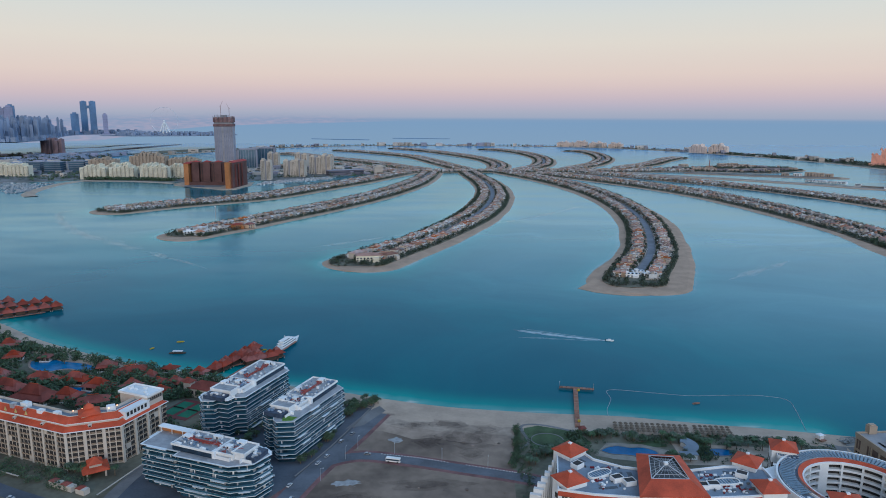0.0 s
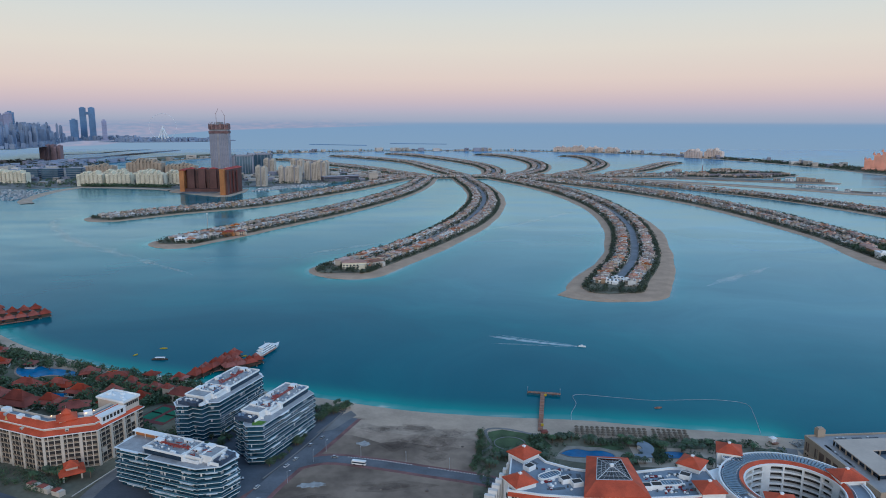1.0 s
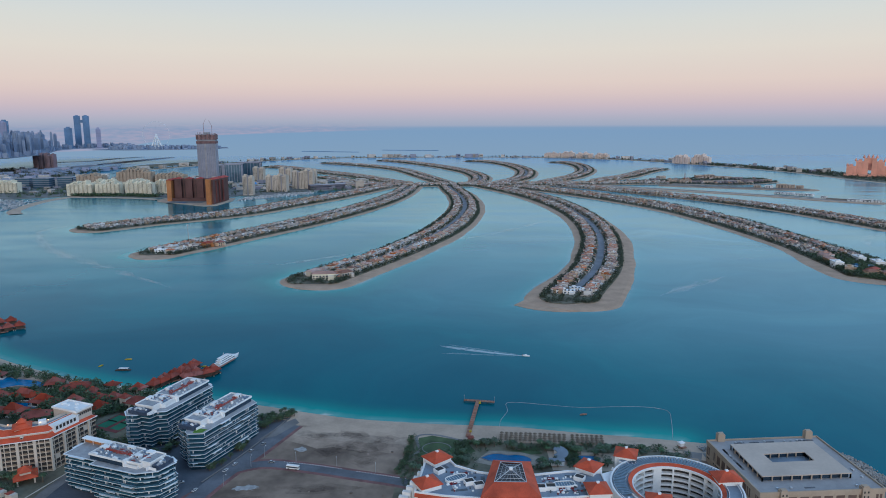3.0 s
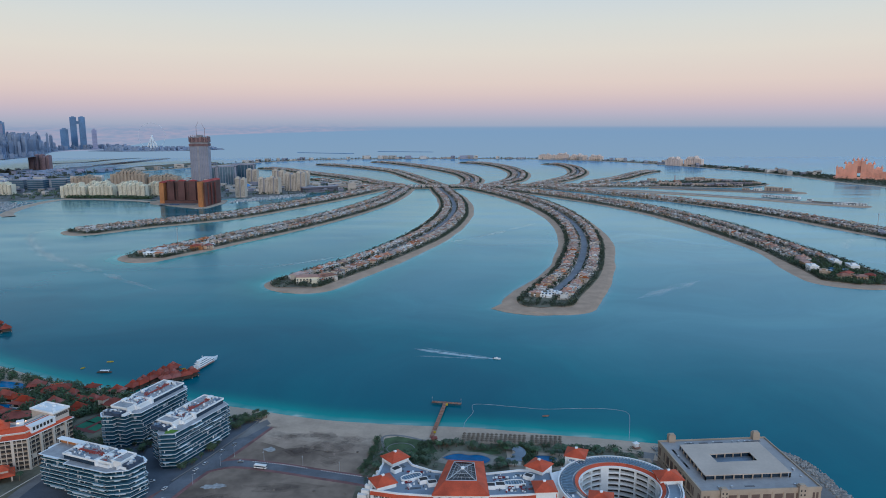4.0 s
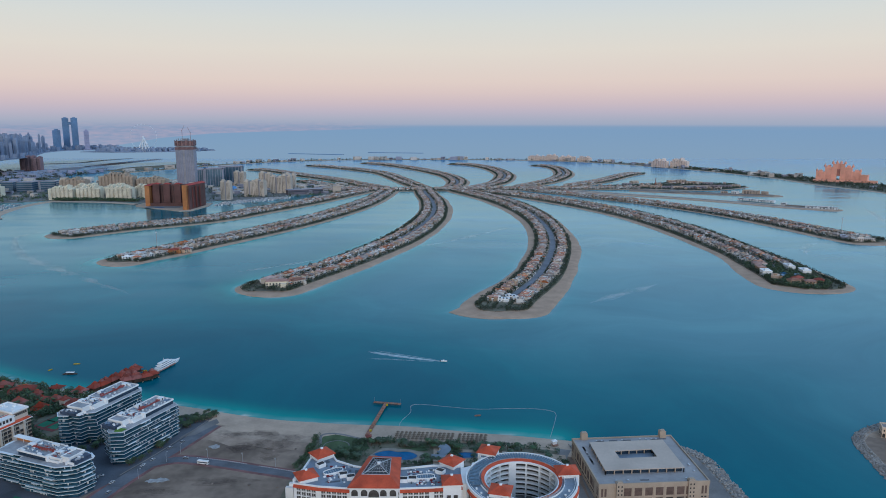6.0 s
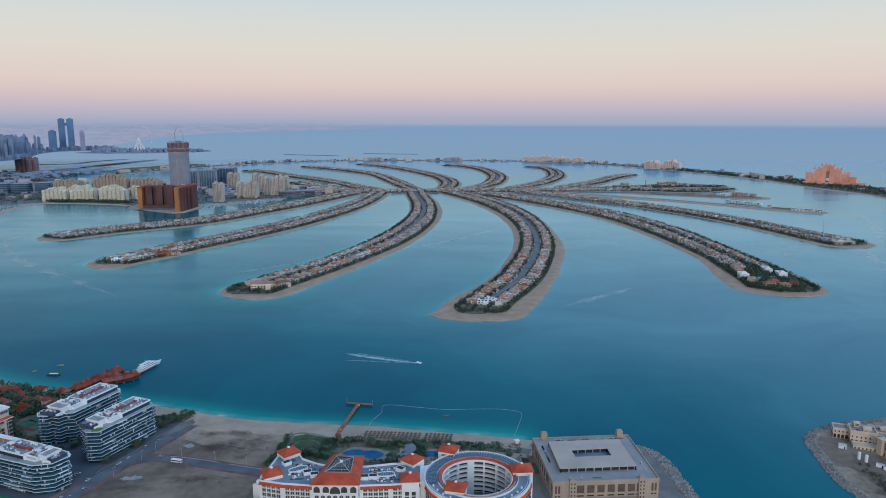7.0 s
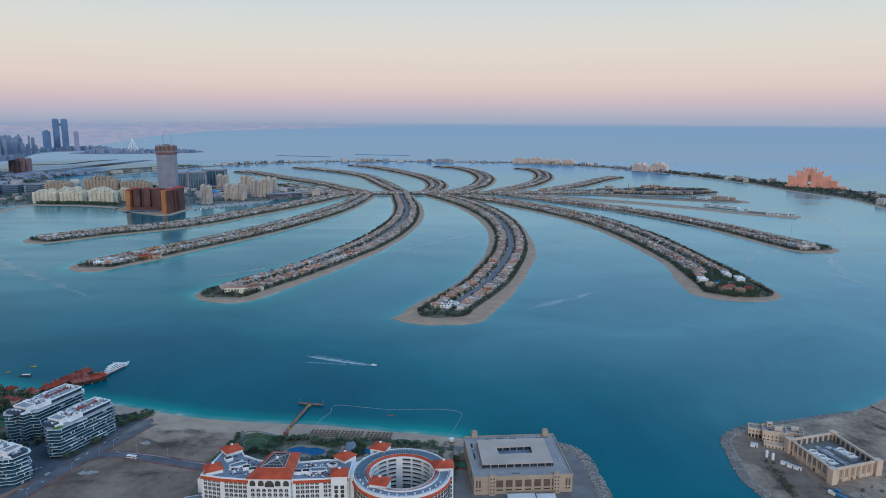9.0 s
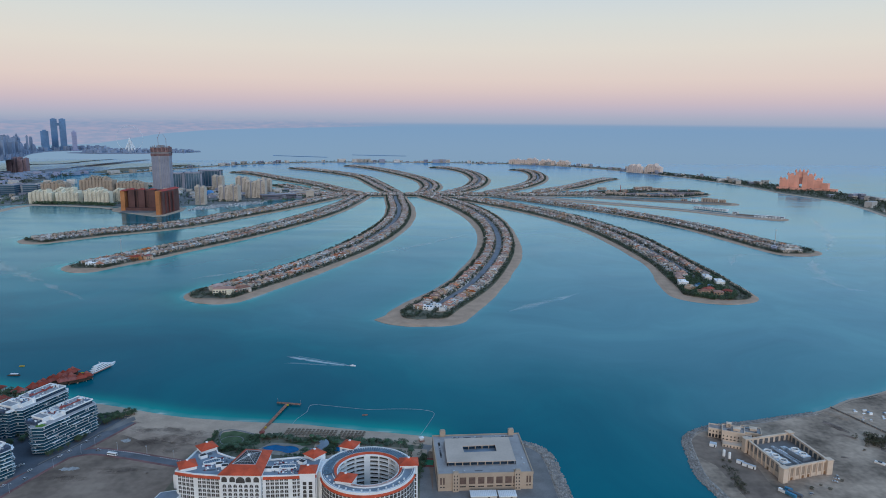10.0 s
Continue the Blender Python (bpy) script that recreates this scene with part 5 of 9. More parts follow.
for u in (0.3, 0.6):
    ring_ = [(p[0] + (apex[0] - p[0]) * u, p[1] + (apex[1] - p[1]) * u, 34.4 + 2.1 * u) for p in inner]
    part("skylight_purlin", Build().tube(ring_ + ring_[:1], 0.12, 5), METAL, hotel)
part("skylight_lantern", Build().place(*apex, 36.2).cbox(0, 0, 0, 1.8, 1.8, 1.1).hip(0, 0, 1.1, 1.8, 1.8, 0.6, 0.2, 0.1), WHITE, hotel)
wall_windows(hotel, pav[0], pav[1], ZS[:6], 4.2, [win_arch], balcony_white, 0.0, rw, 3)
for k in range(5):
    w = part("window", win_big if k == 2 else win_arch, None, hotel)
    w.matrix_basis = pose(-13.4 + 31.2 * (0.1 + 0.2 * k), -25.12 - 0.1 * k, 23.6 if k == 2 else 24.4, 0, 0, -1) @ (Matrix.Diagonal((1, 1, 1, 1)) if k == 2 else Matrix.Diagonal((1.55, 1, 1.5, 1)))
# roof furniture on the wing
rr = random.Random(31)
# terrace sofas round the arrays, and small roof units
SOFA = material("dark_red_cushions", (0.22, 0.02, 0.025), 0.8, 0.2, 1.0, 4.0)
for cx_, cy_, dg, n in ((87.4, 337.6, 28, 3), (81.4, 326.5, 28, 4), (139.8, 330.8, 0, 4), (146, 319.2, 4, 5), (180.6, 341.5, -30, 2)):
    for k in range(n):
        b = Build().place(cx_ - HX, cy_ - HY, 26.82, dg).cbox((k - n / 2) * 2.3, rr.uniform(-0.5, 0.5), 0, 1.8, 0.8, 0.45).cbox((k - n / 2) * 2.3, 0.75, 0, 1.8, 0.25, 0.8)
        part("sofa", b, SOFA if k % 3 else WHITE, hotel, "red or white terrace sofa")
for k in range(22):
    x, y = rr.choice(((rr.uniform(78, 94), rr.uniform(319, 338)), (rr.uniform(131, 158), rr.uniform(315, 333))))
    b = Build().place(x - HX, y - HY, 26.8, rr.choice((-10, 8))).cbox(0, 0, 0.2, 1.3, 0.9, 0.9).cbox(0, 0, 0, 1.1, 0.7, 0.3)
    part("condenser", b, rr.choice((METAL, WHITE)), hotel)

HOTELDARK = material("dark_roof_boards", (0.10, 0.115, 0.13), 0.7, 0.25, 0.4, 3.0)
for mat_, count in ((WHITE, 40), (HOTELDARK, 34), (SOFA, 16)):
    b = Build()
    for k in range(count):
        x, y = rr.choice(((rr.uniform(76, 95), rr.uniform(316, 340)), (rr.uniform(130, 160), rr.uniform(314, 335)), (rr.uniform(132, 156), rr.uniform(314, 334))))
        b.place(x - HX, y - HY, 26.8, rr.choice((28, 8, 0))).cbox(0, 0, 0, rr.uniform(0.5, 2.2), rr.uniform(0.4, 1.2), rr.uniform(0.3, 1.1))
    tagged(part("terrace_clutter", b, mat_, hotel, "loose terrace furniture and roof boxes"), kind="stuff")
for x, y, lx, ly, dg in ((74, 345, 7, 4, 40), (98, 330, 2.5, 9, 0), (126, 326, 2.2, 10, 0), (152, 334, 9, 2.5, -8), (137, 332, 6, 2.4, 4), (85, 319, 7, 2.2, 10)):
    part("roof_walkway", Build().place(x - HX, y - HY, 26.8, dg).cbox(0, 0, 0.005, lx, ly, 0.12), HOTELDARK, hotel, "dark timber roof walkway")

# curved blue solar arrays in white kerbs
SOLAR = material("blue_solar_glass", (0.075, 0.155, 0.23), 0.2, 0.25, 0.4, 2.0, spec=0.7)
for x, y, lx, ly, dg in ((82, 331.4, 14, 6.5, 30), (145.3, 323.6, 13, 6.5, 6), (189.5, 351.0, 11, 6, -12)):
    el = [(lx / 2 * math.copysign(abs(math.cos(a)) ** 0.6, math.cos(a)), ly / 2 * math.copysign(abs(math.sin(a)) ** 0.7, math.sin(a))) for a in np.linspace(0, 2 * math.pi, 28, endpoint=False)]
    part("array_kerb", Build().place(x - HX, y - HY, 26.8, dg).rim(el, grow(el, -0.45), 0, 1.5), WHITE, hotel)
    part("solar_array", Build().place(x - HX, y - HY, 26.8, dg).prism(grow(el, -0.5), 0.6, 1.1), SOLAR, hotel, "blue glazed roof array")
    for q in range(-3, 4):
        part("array_bar", Build().place(x - HX, y - HY, 26.8, dg).cbox(q * lx * 0.125, 0, 1.1, 0.18, ly * 0.8, 0.12), METAL, hotel)
for x, y, dg in ((89.7, 326, 20), (72, 339.7, 40), (95.2, 322.6, 15), (130.8, 319.1, 0), (136.8, 320, 0), (155.5, 330.3, -32)):
    part("shade_deck", Build().place(x - HX, y - HY, 26.8, dg).cbox(0, 0, 2.2, 5.5, 4.2, 0.2), DARK, hotel, "flat dark roof shade")
    part("shade_wall", Build().place(x - HX, y - HY, 26.8, dg).rim([(-2.9, -2.3), (2.9, -2.3), (2.9, 2.3), (-2.9, 2.3)], [(-2.6, -2.0), (2.6, -2.0), (2.6, 2.0), (-2.6, 2.0)], 0, 2.6), WHITE, hotel)
# ring court
RX, RY = 210 - HX, 320.5 - HY


def arc(r, n=48, a0=0.0, a1=360.0, cx=RX, cy=RY):
    return [(cx + r * math.cos(radians(a0 + (a1 - a0) * i / n)), cy + r * math.sin(radians(a0 + (a1 - a0) * i / n))) for i in range(n if a1 - a0 >= 360 else n + 1)]


part("court_wall", Build().rim(arc(37.0), arc(27.2), 0, 26.6), WHITE, hotel)
part("court_floor", Build().prism(arc(27.3), 0, 0.2), PAVING, hotel)
part("ring_deck", Build().rim(arc(36.6), arc(27.0), 26.6, 26.9), ROOFGREY, hotel, "blue-grey roof deck")
part("ring_parapet", Build().rim(arc(37.5), arc(36.6), 26.2, 28.2), WHITE, hotel)
b = Build()
i0, i1 = arc(24.4), arc(27.2)
b.add([(x, y, 27.0) for x, y in i0] + [(x, y, 28.6) for x, y in i1] + [(x, y, 26.4) for x, y in i0], [(i, (i + 1) % 48, 48 + (i + 1) % 48, 48 + i) for i in range(48)] + [(96 + i, 96 + (i + 1) % 48, (i + 1) % 48, i) for i in range(48)])
part("ring_tiles", b, TERRA, hotel, "ring of red roof tiles round the court")
part("ring_kerb", Build().rim(arc(24.9), arc(24.2), 26.2, 27.4), WHITE, hotel)
for k in range(8):
    z = 0.2 + 3.7 * k
    if k:
        part("gallery_floor", Build().rim(arc(27.3), arc(24.6), z - 0.35, z + 0.75), WHITE, hotel, "white curved gallery parapet")
    if k < 7:
        part("gallery_shade", Build().rim(arc(27.25), arc(27.1), z + 0.75, z + 3.4), DARK, hotel)
for k in range(16):
    a = radians(22.5 * k + 8)
    b = Build().place(RX + 25.6 * math.cos(a), RY + 25.6 * math.sin(a), 0, math.degrees(a)).box(-1.1, -0.5 if k % 4 else -2.6, 0, 1.4, 0.5 if k % 4 else 2.6, 26.5)
    part("gallery_pier", b, WHITE, hotel)
for k in range(88):
    a = 20 + k * 3.3
    if 195 < a < 325:
        continue
    a = radians(a)
    b = Build().place(RX + 32 * math.cos(a), RY + 32 * math.sin(a), 0, math.degrees(a)).box(-3.4, -0.62, 28.1, 3.6, 0.62, 28.3)
    part("pergola_slat", b, SOLAR, hotel)
part("pergola_beam", Build().rim(arc(35.7, 48), arc(35.4, 48), 27.9, 28.1), WHITE, hotel)
part("pergola_beam", Build().rim(arc(28.9, 48), arc(28.6, 48), 26.9, 28.1), WHITE, hotel)
for k in range(14):
    a = radians(190 + k * 11)
    part("roof_vent", Build().place(RX + 33 * math.cos(a), RY + 33 * math.sin(a), 26.9).cbox(0, 0, 0, 1.2, 1.2, 1.1), WHITE, hotel)
ob, ib = arc(38.4, 40, 195, 352), arc(36.6, 40, 195, 352)
b = Build().add([(x, y, 24.6) for x, y in ob] + [(x, y, 27.6) for x, y in ib] + [(x, y, 24.3) for x, y in ob], [(i, i + 1, 42 + i, 41 + i) for i in range(40)] + [(82 + i, 83 + i, i + 1, i) for i in range(40)])
part("ring_tile_skirt", b, TERRA, hotel, "sloping red tile cornice")
for i in range(0, 40, 1):
    a = 197 + i * 5.6
    if a > 352:
        break
    for z, m in zip(ZS[1:], (win_flat, win_flat, win_arch, win_flat, win_flat, win_arch)):
        w = part("window", m, None, hotel)
        w.matrix_basis = pose(RX + 37.05 * math.cos(radians(a)), RY + 37.05 * math.sin(radians(a)), z, 0, 0, a + 90)
part("podium", Build().prism(hl([(40, 292), (58, 290), (62, 314), (56, 322), (44, 318)]), 0, 8), WHITE, hotel)
part("podium_deck", Build().prism(hl([(41, 293), (57, 291), (60.5, 313.5), (55.5, 320), (45, 317)]), 8, 8.3), ROOFGREY, hotel)
for k in range(7):
    part("stepped_wall", Build().place(50.5 - HX, 339 - HY, 0, -15).box(-3.2 + k * 1.6, -2 + k * 2.6, 0, 3 + k * 0.8, 0.4 + k * 2.6, 12 + 2.0 * k), WHITE, hotel)
part("link_block", Build().prism(hl([(165, 322), (180, 318), (184, 348), (168, 340)]), 0, 24.5), WHITE, hotel)

# ---- square beige building with a light court ----
BX, BY = 301, 368
bl = lambda q: [(x - BX, y - BY) for x, y in q]
beige = thing("beige_hall", "square beige building with set-back roof and small light court", "public building", BX + 2, BY + 4.5, -3.5)
foot = bl([(264, 330), (343, 335), (339, 407), (258.5, 401)])
part("wall_shell", Build().prism(foot, 0, 19.0), BEIGE, beige)
part("roof", Build().prism(grow(foot, -0.6), 19.0, 19.3), material("blue_grey_screed", (0.37, 0.35, 0.345), 0.8, 0.12, 0.06, 0.6), beige)
part("parapet", Build().rim(grow(foot, 0.3), grow(foot, -0.6), 18.4, 20.2), BEIGE, beige)
up = bl([(271.5, 344.5), (330, 348.5), (328, 393), (269.5, 388.5)])
court = bl([(286.5, 362.5), (315, 365), (314.5, 377), (285.5, 374)])
part("clerestory", Build().rim(grow(up, -1.4), grow(court, 1.4), 19.3, 22.4), GLASS, beige, "dark clerestory glazing")
part("upper_roof", Build().rim(up, court, 22.4, 23.0), material("light_grey_roof", (0.55, 0.45, 0.375), 0.8, 0.08, 0.05, 0.5), beige)
part("court_glass", Build().rim(grow(court, 1.6), grow(court, 1.2), 12, 22.4), GLASS, beige)
part("court_floor", Build().prism(grow(court, 1.4), 19.35, 19.5), ROOFGREY, beige)
for q, o in ((up, -0.5), (court, 0.5)):
    oq = grow(q, o)
    for i in range(4):
        p, c = Vector(oq[i]), Vector(oq[(i + 1) % 4])
        n = max(2, int((c - p).length / 6.0))
        for k in range(n + 1):
            m = p.lerp(c, k / n)
            part("pier", Build().cbox(m.x, m.y, 19.3, 0.7, 0.7, 3.1), BEIGE, beige)
panel = Build().box(-2.7, -0.05, 0, 2.7, 0.3, 6.0).mesh("window_panel", material("bronze_louvres", (0.15, 0.095, 0.075), 0.6, 0.2, 0.3, 3.0))
slot = Build().box(-2.5, -0.05, 0, 2.5, 0.3, 1.0).mesh("slot_window", DARK)
slit = Build().box(-0.75, -0.05, 0, 0.75, 0.3, 6.0).mesh("slit_panel", bpy.data.materials["bronze_louvres"])
slit_slot = Build().box(-0.75, -0.05, 0, 0.75, 0.3, 1.0).mesh("slit_slot", DARK)
for i in range(4):
    p, c = Vector(foot[i]), Vector(foot[(i + 1) % 4])
    e = c - p
    deg = math.degrees(math.atan2(e.y, e.x))
    for k in range(6):
        q = p + e * (0.26 + 0.096 * k)
        part("window_panel", panel, None, beige).matrix_basis = pose(q.x, q.y, 10.4, 0, 0, deg)
        part("slot_window", slot, None, beige).matrix_basis = pose(q.x, q.y, 7.6, 0, 0, deg)
        part("pilaster", Build().place(q.x, q.y, 0, deg).box(-4.3, -0.3, 9.2, -3.4, 0.2, 17.6), BEIGE, beige)
    for u in (0.03, 0.06, 0.165, 0.20, 0.80, 0.835, 0.94, 0.97):
        q = p + e * u
        part("slit_panel", slit, None, beige).matrix_basis = pose(q.x, q.y, 10.4, 0, 0, deg)
        part("slit_slot", slit_slot, None, beige).matrix_basis = pose(q.x, q.y, 7.6, 0, 0, deg)
    part("string_course", Build().place(p.x, p.y, 0, deg).box(0, -0.3, 17.6, e.length, 0.1, 18.4).box(0, -0.25, 8.95, e.length, 0.1, 9.35), BEIGE, beige)
for x, y, z in ((268, 401.5, 24.5), (331.5, 405.5, 24.5), (278.5, 331, 21), (330, 334.5, 21.5)):
    part("stair_tower", Build().place(x - BX, y - BY, 0, 3.5).cbox(0, 0, 0, 5.0, 4.0, z).cbox(0, 0, z, 3.6, 2.8, 0.8), BEIGE, beige)
    for zz in (3, 6, 9, 12, 15, 18):
        for s in (-1.2, 1.2):
            part("stair_slot", Build().place(x - BX, y - BY, 0, 3.5).cbox(s, -2.0, zz, 0.9, 0.15, 1.3), DARK, beige)
rb = random.Random(4)
ROOFVENT = material("grey_roof_grille", (0.14, 0.14, 0.15), 0.7, 0.2, 0.4, 3.0)
for k in range(26):
    side = rb.randrange(4)
    p, c = Vector(grow(foot, -5)[side]), Vector(grow(foot, -5)[(side + 1) % 4])
    m = p.lerp(c, rb.uniform(0.05, 0.95))
    flat = rb.random() < 0.4
    part("roof_vent" if not flat else "roof_grille", Build().place(m.x, m.y, 19.3, 3.5 + 90 * (side % 2)).cbox(0, 0, 0, *((6.5, 1.3, 0.25) if flat else (1.3, 1.1, 0.9))), ROOFVENT if flat else METAL, beige)
for x, l in ((303, 21), (322.5, 14)):
    t = thing("site_shed", "cream flat-roofed shed against the hall", "shed", x, 326.5, 1.0, 3)
    part("wall_shell", Build().cbox(0, 0, 0, l, 9, 3.0), CREAM, t)
    part("roof", Build().cbox(0, 0, 3.0, l + 0.8, 9.8, 0.3), WHITE, t)
    for q in range(int(l / 1.5)):
        part("roof_rib", Build().cbox(-l / 2 + 0.75 + 1.5 * q, 0, 3.3, 0.12, 9.6, 0.12), METAL, t)
    part("door", Build().cbox(l * 0.2, -4.5, 0, 1.6, 0.12, 2.2), DARK, t)

# ---- grounds, roads and beach of the near shore ----


def sheet(name, poly, z, mat, label, category, h=0.06):
    return setting(name, Build().prism(poly, z - 0.4, z + h), label, mat, category=category)


def ribbon(name, pts, width, z, mat, label, category):
    line = smooth_line(pts, 4.0)
    b = Build()
    strip(b, line, [(-width / 2, z - 0.3), (-width / 2, z), (width / 2, z), (width / 2, z - 0.3)])
    return setting(name, b, label, mat, category=category)


ROAD_A = [(-118, 230), (-101, 300), (-90, 340), (-78, 380), (-62, 420), (-45, 466)]
ROAD_B = [(-74, 392), (-60, 400), (-45, 402), (-15, 395), (15, 386), (45, 377), (70, 366)]
ribbon("pavement_a", ROAD_A, 18, 1.10, REDKERB, "red-paved margins of the access road", "pavement")
ribbon("road_a", ROAD_A, 12, 1.18, ROADGREY, "grey access road", "road")
ribbon("pavement_b", ROAD_B, 14.5, 1.12, REDKERB, "red-paved margins beside the bare lots", "pavement")
ribbon("road_b", ROAD_B, 9, 1.2, ROADGREY, "dusty two-lane road across the bare lots", "road")
sheet("ramp", [(-54, 446), (-41, 470), (-46, 478), (-54, 468), (-66, 440)], 1.16, PAVING, "concrete apron beside the apartments", "pavement")
grove([broads[0], broads[2], palms[0]], -128, 415, -108, 470, 8, 20)
grove([broads[0], broads[2]], -88, 385, -72, 430, 3, 14)
sheet("forecourt", [(-190, 330), (-108, 335), (-84, 375), (-64, 430), (-50, 478), (-118, 497), (-165, 440), (-182, 395)], 1.05, ASPHALT, "dark forecourt round the apartments", "pavement")
sheet("resort_ground", [(-420, 330), (-190, 330), (-182, 395), (-165, 440), (-118, 497), (-133, 504), (-205, 526), (-264, 546), (-330, 576), (-386, 614), (-449, 656), (-560, 730), (-700, 820), (-900, 700)], 1.03, EARTH, "shaded planted ground of the resort", "ground")
sheet("hotel_grounds", [(38, 285), (250, 285), (258, 400), (252, 420), (200, 428), (150, 432), (95, 436), (60, 440), (50, 436), (44, 400)], 1.04, EARTH, "planted hotel grounds", "ground")
sheet("service_lane", [(252, 270), (262, 270), (262, 330), (256, 402), (262, 416), (250, 420)], 1.1, PAVING, "paved service lane", "pavement")
sheet("hall_apron", [(250, 250), (372, 250), (368, 330), (362, 400), (352, 414), (262, 416), (262, 330), (252, 270)], 1.06, PAVING, "concrete apron round the beige hall", "pavement")
ribbon("lot_wall_kerb", [(-87, 376), (-70, 418), (-50, 480)], 0.9, 1.9, PAVING, "low pale retaining wall", "wall")
dr = random.Random(3)
DARKSOIL = material("dark_soil", (0.225, 0.168, 0.138), 0.95, 0.4, 0.08, 0.5)
pts = [(-30 + 5 * dr.uniform(0.5, 1.2) * math.cos(a), 424 + 4 * dr.uniform(0.5, 1.2) * math.sin(a)) for a in np.linspace(0, 5.8, 11)]
sheet("gravel_heap", pts, 1.05, material("pale_gravel", (0.36, 0.355, 0.35), 0.9, 0.2, 0.5, 3.0), "pale gravel spill on the bare lot", "ground", 0.3)

pts = [(-56 + 9 * dr.uniform(0.5, 1.2) * math.cos(a), 369.5 + 3.6 * dr.uniform(0.5, 1.2) * math.sin(a)) for a in np.linspace(0, 6.1, 26)]
sheet("gravel_spill", pts, 1.04, bpy.data.materials["pale_gravel"], "pale gravel strewn over the lower lot", "ground", 0.08)
for k in range(24):
    x = dr.uniform(-62, 40)
    y = (dr.uniform(408, 452) if dr.random() < 0.6 else dr.uniform(352, 372))
    if x < -48 + (y - 400) * 0.3 and y > 400 or y > 450 - x * 0.3:
        continue
    r = dr.uniform(0.4, 1.4)
    b = Build().lathe(0, 0, [(r, -0.1), (r * dr.uniform(0.6, 0.9), r * 0.3), (r * 0.2, r * 0.45)], 7)
    t = thing("rubble_heap", "small tipped heap of rubble on bare soil", "rubble heap", x, y, 1.02, dr.uniform(0, 90), "rubble on the bare lots")
    part("mound", b, dr.choice((DIRT, DARKSOIL)), t)
# white kerb stones along the lot road
kerb = Build().cbox(0, 0, 0, 0.9, 0.3, 0.3).mesh("kerb_stone", WHITE)
kl_ = smooth_line([(-38, 404.6), (-15, 399.8), (15, 390.8), (45, 381.8), (52, 379)], 1.9)
row = tagged(new("kerb_row"), "row of white kerb stones beside the road", "kerb", kind="structure")
for k in range(len(kl_) - 1):
    if 22 < k < 28:
        continue
    q = new("kerb_stone", kerb)
    q.parent, q.matrix_basis = row, pose(kl_[k][0], kl_[k][1], 1.12, 0, 0, math.degrees(math.atan2(kl_[k + 1][1] - kl_[k][1], kl_[k + 1][0] - kl_[k][0])))

# beach grounds of the hotel
sheet("lawn", [(56, 442), (66, 446), (92, 436), (98, 420), (84, 412), (62, 412), (54, 424)], 1.10, GRASS, "lawn beside the beach", "ground")
sheet("lawn_b", [(118, 420), (142, 424), (146, 416), (124, 413)], 1.10, GRASS, "small pool lawn", "ground")
t = setting("lawn_path", Build().rim([(69.5 + 11 * math.cos(a), 425 + 9.6 * math.sin(a)) for a in np.linspace(0, 6.283, 33)[:-1]], [(69.5 + 10.2 * math.cos(a), 425 + 8.8 * math.sin(a)) for a in np.linspace(0, 6.283, 33)[:-1]], 1.1, 1.22), "pale circular path on the lawn", PAVING, category="path")
ribbon("beach_walk", [(46, 398), (50, 412), (57, 421), (55, 434), (54, 444), (60, 448), (72, 446), (88, 438), (100, 434)], 2.2, 1.2, PAVING, "pale winding footpath", "path")
sheet("sand_court", [(150, 392), (255, 388), (256, 408), (200, 416), (150, 420)], 1.105, SAND, "sandy ground among palms", "ground")
sheet("pool_deck", [(96, 404), (108, 421), (130, 419), (146, 410), (148, 398), (136, 393), (108, 399)], 1.12, material("sandstone_paving", (0.33, 0.28, 0.23), 0.8, 0.15, 0.2, 1.5), "sandstone pool deck", "pavement")
pool = thing("swimming_pool", "free-form blue hotel swimming pool with pale coping", "pool", 118, 408, 1.2)
sh = [(-16, 2), (-11, 6), (-4, 8), (3, 5.5), (9, 6), (15, 4), (19, -1), (16, -6), (9, -8), (3, -4.5), (-4, -3), (-11, -2)]
sh = [tuple(q[:2]) for q in smooth_line(sh + [sh[0]], 2.0)[:-1]][::-1]
part("water", Build().prism(sh, -0.3, 0.05), POOL, pool)
part("coping", Build().rim(grow(sh, 0.8), sh, -0.3, 0.16), PAVING, pool)
pool2 = thing("plunge_pool", "small blue plunge pool among palms", "pool", 176, 408, 1.2)
sh2 = [(10 * math.cos(a), 4.5 * math.sin(a)) for a in np.linspace(0, 6.283, 25)[:-1]]
part("water", Build().prism(sh2, -0.3, 0.05), POOL, pool2)
part("coping", Build().rim(grow(sh2, 0.8), sh2, -0.3, 0.16), PAVING, pool2)
bar = thing("pool_bar", "pale flat-roofed fan-shaped pool bar", "pavilion", 152, 412, 1.1)
fan = lambda r0, r1, a0, a1: [(r1 * math.cos(radians(a)), r1 * math.sin(radians(a))) for a in np.linspace(a0, a1, 10)] + [(r0 * math.cos(radians(a)), r0 * math.sin(radians(a))) for a in np.linspace(a1, a0, 10)]
part("wall_shell", Build().prism(fan(5, 10, -70, 60), 0, 3.2), WHITE, bar)
part("roof", Build().prism(fan(4, 12, -75, 65), 3.2, 3.7), ROOFGREY, bar)
part("kiosk", Build().box(-3, -14, 0, 7, -10, 3.4), WHITE, bar)
part("kiosk_roof", Build().box(-3.5, -14.5, 3.4, 7.5, -9.5, 3.8), ROOFGREY, bar)

